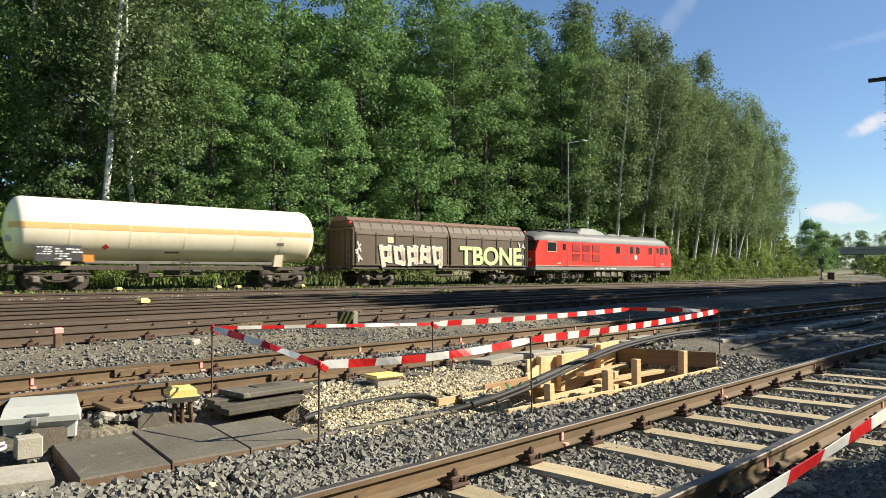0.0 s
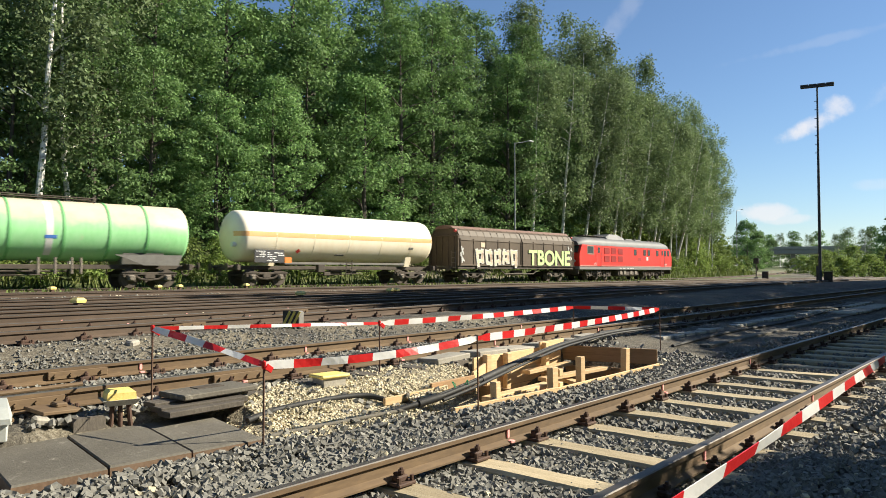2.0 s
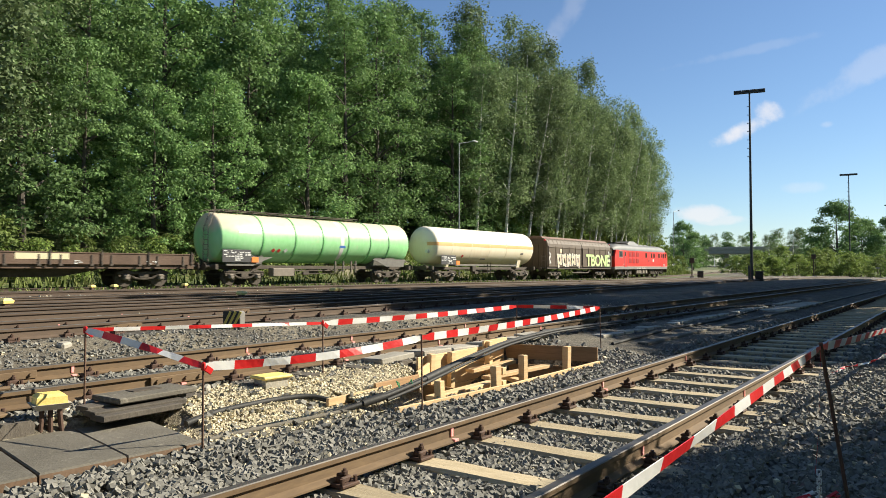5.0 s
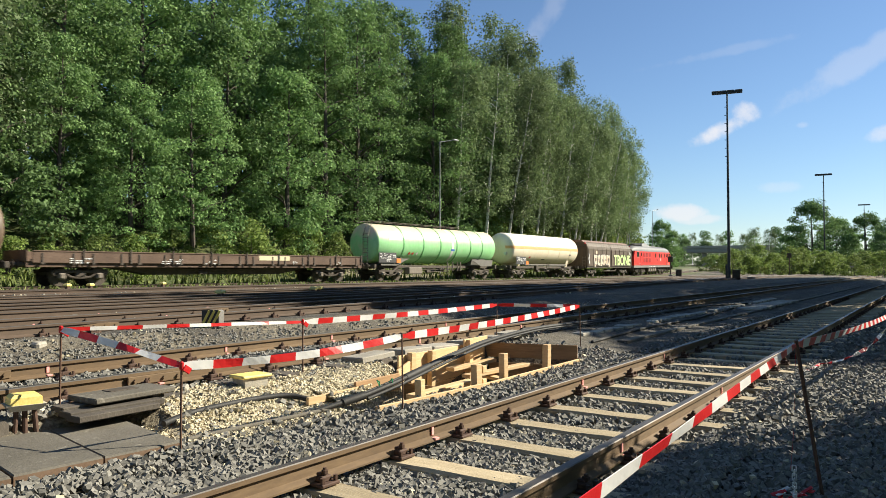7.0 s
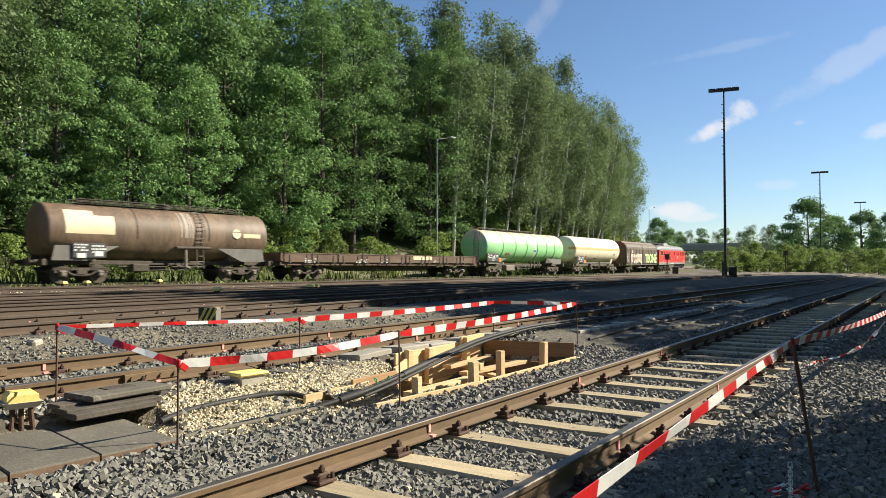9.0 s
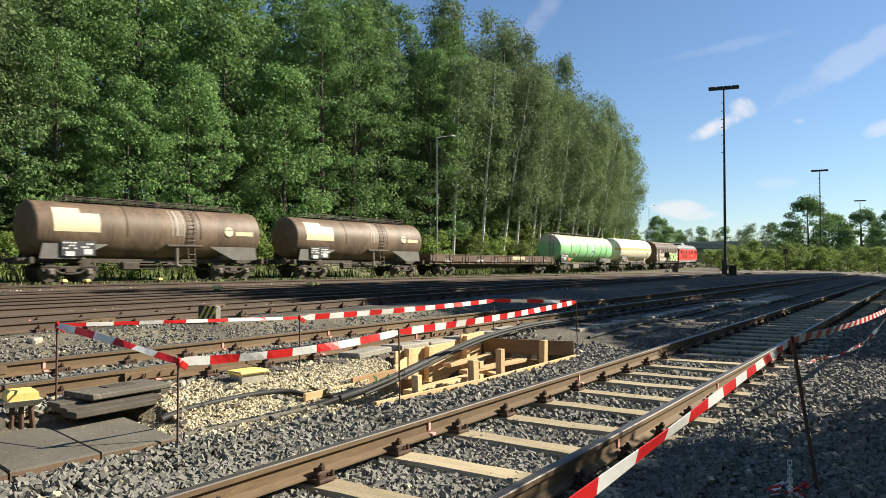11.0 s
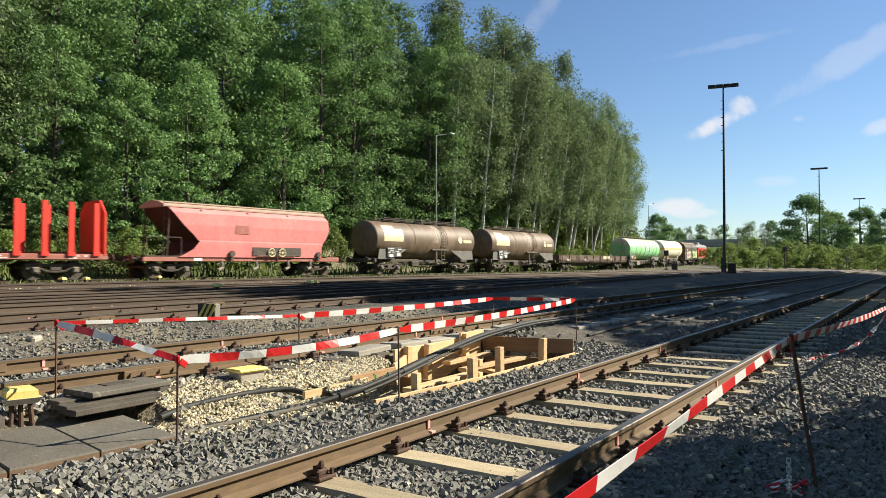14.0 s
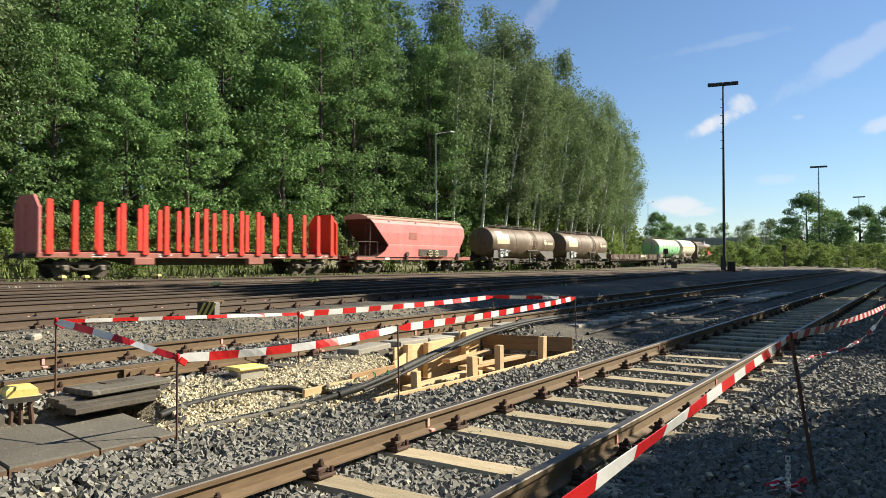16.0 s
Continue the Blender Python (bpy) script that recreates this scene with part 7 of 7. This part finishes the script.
def junction_boxes():
    v = thing("junction_box", "low concrete junction box with a faded yellow lid", "junction box", at=pose(5.12, 5.95, 0.2, 0, 0, -6) )
    v.scale = (0.72, 0.72, 0.8)
    part("body", Build().loft([[(-0.2 * k, -0.15 * k, z), (0.2 * k, -0.15 * k, z), (0.2 * k, 0.15 * k, z), (-0.2 * k, 0.15 * k, z)] for z, k in ((-0.1, 0.9), (0.12, 1.0))]), CONCRETE, v)
    part("lid", Build().box((0, 0, 0.145), (0.50, 0.38, 0.045), 0.016), YELLOW, v, "faded yellow lid")
    v = thing("point_lamp", "yellow-topped trackside lamp box on dark legs", "lamp box", at=pose(2.88, 6.04, 0.2, 0, 0, -14))
    v.scale = (0.68, 0.68, 0.8)
    part("lid", Build().loft([[(-0.17 * k, -0.15 * k, z), (0.17 * k, -0.15 * k, z), (0.17 * k, 0.15 * k, z), (-0.17 * k, 0.15 * k, z)] for z, k in ((0.2, 1.0), (0.27, 0.96), (0.30, 0.72))]), YELLOW, v, "yellow domed lid")
    part("tray", Build().loft([[(-0.2 * k, -0.17 * k, z), (0.2 * k, -0.17 * k, z), (0.2 * k, 0.17 * k, z), (-0.2 * k, 0.17 * k, z)] for z, k in ((0.14, 0.8), (0.2, 1.05))]), CONCRETE, v)
    for x in (-0.11, 0.0, 0.12):
        part("leg", Build().tube((x, -0.06, -0.1), (x * 0.8, -0.04, 0.15), 0.03, seg=8), DARKIRON, v)
    part("back_post", Build().box((0.15, 0.1, 0.08), (0.06, 0.06, 0.3), 0.008), CONC_DK, v)
    # grey cabinet and its small companion
    v = thing("trackside_cabinet", "pale grey metal trackside cabinet with hinged sloping lid", "cabinet", at=pose(1.83, 6.22, 0.17, 0, 0, -20))
    v.scale = (0.80, 0.85, 0.68)
    part("body", Build().box((0, 0, 0.08), (0.62, 0.42, 0.2), 0.012), GREYBOX, v)
    part("lid", Build().loft([[(-0.34, y, 0.18), (0.34, y, 0.18), (0.34 - s, y, z), (-0.34 + s, y, z)] for y, z, s in ((-0.25, 0.24, 0.01), (-0.12, 0.34, 0.03), (0.22, 0.39, 0.05))]), GREYBOX, v)
    part("hasp", Build().box((-0.02, -0.235, 0.26), (0.2, 0.03, 0.035), 0.008), STEEL, v)
    part("padlock", Build().box((-0.05, -0.27, 0.19), (0.07, 0.03, 0.09), 0.012), STEEL, v)
    v = thing("cable_end_box", "small weathered box with a coiled pale cable", "box", at=pose(1.58, 5.82, 0.1, 0, 0, -6))
    v.scale = (0.7, 0.7, 0.7)
    part("body", Build().box((0.06, 0, 0.1), (0.24, 0.2, 0.22), 0.012), CONCRETE, v)
    part("coil", tube_along([(-0.25 + 0.11 * math.cos(a * 0.7), 0.0 + 0.09 * math.sin(a * 0.7), 0.08 + 0.006 * a) for a in range(18)], 0.016, 7), WHITEP, v, smooth=True)
    # striped buffer block between the sidings
    v = thing("stop_block", "squat block with black and yellow warning stripes", "stop block", at=pose(7.42, 9.5, 0.46, 0, 0, -62))
    v.scale = (0.95, 0.95, 0.82)
    part("body", Build().box((0, 0, 0.2), (0.26, 0.26, 0.4), 0.03), GREYWG, v)
    part("plate", Build().box((0, -0.145, 0.22), (0.30, 0.03, 0.38), 0.01), BLACKP, v, "black plate")
    for k in range(3):
        part("stripe", Build().box((-0.09 + 0.09 * k, -0.164, 0.22), (0.042, 0.008, 0.38), 0.001, turn=Matrix.Rotation(radians(24), 4, "Y")), YELLOW_S, v, "yellow slanting stripe")
    v = thing("marker_post", "short rusty rail post with a pink top", "marker post", at=pose(2.95, 9.5, 0.4))
    v.scale = (0.7, 0.7, 0.75)
    part("post", Build().box((0, 0, 0.15), (0.12, 0.1, 0.5), 0.012), RUST, v)
    part("cap", Build().box((0, 0, 0.43), (0.15, 0.13, 0.1), 0.012), PINK, v)
    ob = part("concrete_block", Build().box((0, 0, 0), (0.17, 0.13, 0.11), 0.025), CONCRETE, at=pose(4.55, 9.2, 0.48, 4, -3, 20))
    tagged(ob, "chipped grey concrete block on the gravel", "concrete block")
    # low yellow track lamps
    for x, y in ((14.2, 17.9), (18.9, 18.6), (19.3, 18.7), (16.6, 31.2), (17.7, 31.3), (7.2, 17.2), (21.5, 31.5), (11.9, 30.9)):
        v = thing("track_lamp", "low yellow-capped track lamp between the sidings", "track lamp", "yellow track lamps", at=pose(x, y, 0.54, 0, 0, 20))
        v.scale = (0.72, 0.72, 0.72)
        part("cap", Build().loft([[(-0.2 * k, -0.16 * k, z), (0.2 * k, -0.16 * k, z), (0.2 * k, 0.16 * k, z), (-0.2 * k, 0.16 * k, z)] for z, k in ((0.24, 0.9), (0.32, 1.0), (0.40, 0.6))]), YELLOW, v)
        part("foot", Build().box((0, 0, 0.1), (0.22, 0.2, 0.32), 0.02), DARKIRON, v)
    v = thing("point_machine", "dark point machine box with a yellow lid", "point machine", at=pose(3.3, 15.4, 0.5, 0, 0, 8))
    v.scale = (0.7, 0.7, 0.7)
    part("body", Build().box((0, 0, 0.1), (0.7, 0.4, 0.2), 0.02), DARKIRON, v)
    part("lid", Build().box((0.05, 0, 0.22), (0.5, 0.36, 0.06), 0.02), YELLOW, v)
    # pink survey marks on the rails
    for ys, zz, xs in (((3.47, 1.97), 0.17, (2.15, 5.25, 8.35, 11.5)), ((7.99, 6.49), 0.42, (2.6, 4.4, 6.8, 8.9, 12.2)), ((11.75, 10.25), 0.68, (3.0, 5.2, 7.5, 10.0, 13.0))):
        for y0 in ys:
            for x in xs:
                y = y0 + (0.085 * x if zz > 0.6 else 0.004 * x if zz > 0.3 else 0)
                sh = 0.0 if y0 == ys[1] else -0.35
                ob = part("paint_mark", Build().box((0, 0, 0.045), (0.032, 0.012, 0.085), 0.002).box((0, -0.028, -0.022), (0.055, 0.05, 0.02), 0.002), PINK, at=pose(x + sh, y - 0.018, zz - 0.115))
                tagged(ob, "pink survey mark sprayed on the rail", "paint mark", "pink rail marks")


slabs()
junction_boxes()


# ---- masts, lamps, bridge ----
def flood_mast(x, y, height, turn, z):
    v = thing("floodlight_mast", "tall slim dark steel floodlight mast", "floodlight mast", "floodlight masts", at=pose(x, y, z, 0, 0, turn))
    b = Build()
    b.tube((0, 0, -0.5), (0, 0, height * 0.5), 0.14, 0.11, 12)
    b.tube((0, 0, height * 0.5), (0, 0, height), 0.11, 0.07, 12)
    part("pole", b, MASTMAT, v, smooth=True)
    part("door_box", Build().box((0.5, 0.1, 0.7), (0.5, 0.4, 1.4), 0.03), MASTMAT, v)
    for k in range(7):
        part("climbing_rung", Build().tube((0, -0.05, height * 0.66 + k * 0.75), (0, 0.24, height * 0.66 + k * 0.75), 0.03, seg=6), MASTMAT, v)
    part("crossbar", Build().box((0, 0, height + 0.05), (0.34, 2.6, 0.2), 0.04), MASTMAT, v)
    for k in range(4):
        part("floodlight", Build().box((0, -0.98 + 0.655 * k, height + 0.13), (0.5, 0.645, 0.16), 0.04, turn=Matrix.Rotation(radians(10), 4, "Y")), MASTMAT, v)


def masts():
    for pan, dep, hgt in ((21.45, 69.5, 16.9), (27.75, 137, 16.9), (30.2, 207, 17.0)):
        x, y = spot(pan, dep)
        flood_mast(x, y, hgt, AXIS - pan, land(x, y))
    # lamps at the foot of the wood
    for s, lat, hgt in ((50.0, 5.2, 12.6), (91, 5.5, 12.4), (108, 5.5, 12.0), (133, 7, 11)):
        x, y, a = line(s, lat)
        v = thing("yard_lamp", "slim grey yard lamp with a short arm before the wood", "street lamp", "yard lamps", at=pose(x, y, land(x, y), 0, 0, math.degrees(a)))
        part("pole", Build().tube((0, 0, -0.3), (0, 0, hgt * 0.45), 0.095, 0.075, 10).tube((0, 0, hgt * 0.45), (0, 0, hgt), 0.065, 0.045, 10), STEEL, v)
        part("arm", Build().tube((0, 0, hgt - 0.05), (1.3, -0.6, hgt + 0.25), 0.035, seg=8), STEEL, v)
        part("lamp_head", Build().box((1.6, -0.72, hgt + 0.3), (0.8, 0.26, 0.13), 0.05), LAMPGLASS, v, "pale lamp head")


def far_things():
    v = thing("road_bridge", "low concrete road bridge over the line in the distance", "bridge")
    x0, y0 = spot(15.5, 262)
    x1, y1 = spot(24.5, 262)
    a = math.degrees(math.atan2(y1 - y0, x1 - x0))
    ln = math.hypot(x1 - x0, y1 - y0)
    mx, my = (x0 + x1) / 2, (y0 + y1) / 2
    part("deck", Build().box((0, 0, 0), (ln, 8, 1.5), 0.1), CONCRETE, v, at=pose(mx, my, 7.9, 0, 0, a))
    part("parapet", Build().box((0, 0, 0), (ln, 0.3, 0.9), 0.05), CONCRETE, v, at=pose(mx, my, 9.1, 0, 0, a) @ Matrix.Translation((0, 4, 0)))
    part("parapet", Build().box((0, 0, 0), (ln, 0.3, 0.9), 0.05), CONCRETE, v, at=pose(mx, my, 9.1, 0, 0, a) @ Matrix.Translation((0, -4, 0)))
    for pan in (17.2, 19.75, 22.3):
        x, y = spot(pan, 262)
        part("pier", Build().box((0, 0, 0), (1.4, 6, 7.4), 0.1), CONCRETE, v, at=pose(x, y, 3.6, 0, 0, a))
    for pan, dep, hgt, m in ((25.5, 118, 3.0, UNDER), (29.4, 128, 1.6, STEEL), (17.3, 96, 2.2, UNDER), (33.0, 72, 1.3, UNDER)):
        x, y = spot(pan, dep)
        w = thing("signal_post", "small dark trackside signal post", "signal post", "trackside posts", at=pose(x, y, land(x, y), 0, 0, AXIS - pan))
        part("post", Build().tube((0, 0, -0.2), (0, 0, hgt), 0.07, seg=8), UNDER, w)
        part("head", Build().box((-0.05, 0, hgt), (0.2, 0.6, 0.7), 0.04), m, w)
        part("foot", Build().box((0, 0, 0.1), (0.5, 0.5, 0.3), 0.04), CONCRETE, w)
    for pan, dep in ((17.9, 92), (21.95, 72)):
        x, y = spot(pan, dep)
        w = thing("relay_box", "low dark relay box between far tracks", "relay box", "relay boxes", at=pose(x, y, land(x, y), 0, 0, AXIS - pan))
        part("body", Build().box((0, 0, 0.4), (0.6, 0.7, 0.9), 0.05), UNDER, w)
        part("lid", Build().box((0, 0, 0.88), (0.7, 0.8, 0.08), 0.03), GREYWG, w)


masts()
far_things()


# ---- rail joints and point gear on the second track ----
def joints():
    plate = Build().box((0, 0, -0.08), (0.62, 0.022, 0.085), 0.006)
    for k in range(4):
        plate.tube((-0.24 + 0.16 * k, -0.008, -0.08), (-0.24 + 0.16 * k, -0.034, -0.08), 0.018, seg=6)
    me = plate.mesh("fishplate", RUST)
    for x, y, z in ((4.35, 6.49, 0.42), (3.35, 7.99, 0.42), (2.3, 6.49, 0.42), (9.6, 6.53, 0.42), (1.35, 3.47, 0.17), (16.5, 3.47, 0.17), (5.9, 10.2, 0.68), (9.4, 12.0, 0.68)):
        ob = part("fishplate", me, None, at=pose(x, y - 0.022, z))
        tagged(ob, "rusty bolted fishplate joining two rails", "fishplate", "rail joints")
    for x, y, r in ((2.45, 6.28, 8), (1.95, 6.3, -4)):
        ob = part("tie_plate", Build().box((0, 0, 0), (0.34, 0.3, 0.03), 0.006).box((0.05, 0.02, 0.03), (0.1, 0.1, 0.04), 0.01), RUST, at=pose(x, y, 0.3, 4, 3, r))
        tagged(ob, "rusty loose tie plate beside the rail", "tie plate", "loose plates")
    for x0, y0, x1, y1, z in ((1.5, 7.2, 3.1, 7.28, 0.33), (2.7, 6.75, 3.9, 6.8, 0.33)):
        ob = part("point_rod", Build().tube((x0, y0, z), (x1, y1, z), 0.022, seg=8).box((x0, y0, z), (0.1, 0.08, 0.06), 0.01), RUST)
        tagged(ob, "rusty point rod lying between the rails", "point rod", "point rods")
    rnd = random.Random(17)
    for k in range(14):                                  # clods and broken concrete near the slabs
        x, y = rnd.uniform(1.9, 5.4), rnd.uniform(6.05, 6.35)
        b = Build().box((0, 0, 0), (rnd.uniform(0.06, 0.14), rnd.uniform(0.05, 0.1), rnd.uniform(0.04, 0.07)), 0.015)
        ob = part("rubble_piece", b, CONCRETE, at=pose(x, y, land(x, y) + 0.01, rnd.uniform(-20, 20), rnd.uniform(-20, 20), rnd.uniform(0, 180)))
        tagged(ob, "broken piece of pale concrete on the gravel", "rubble", "rubble pieces")


joints()


def motions():
    """The train rolls away along the main track; its wheels turn."""
    for v, middle, sets in rolling:
        rows = []
        for k in range(17):
            s = front(k) + middle
            x, y, a = line(s)
            up = math.degrees(math.atan2(rail_z(s + 5) - rail_z(s - 5), 10))
            rows.append((k, pose(x, y, rail_z(s), 0, -up, math.degrees(a))))
        walk(v, rows)
        for w in sets:
            home = w.matrix_basis.translation.copy()
            spin = []
            for k in range(241):
                t = k / 15
                turn = (front(t) - front(0)) / WHEEL_R
                spin.append((t, Matrix.Translation(home) @ Matrix.Rotation(turn, 4, "Y")))
            walk(w, spin)


motions()
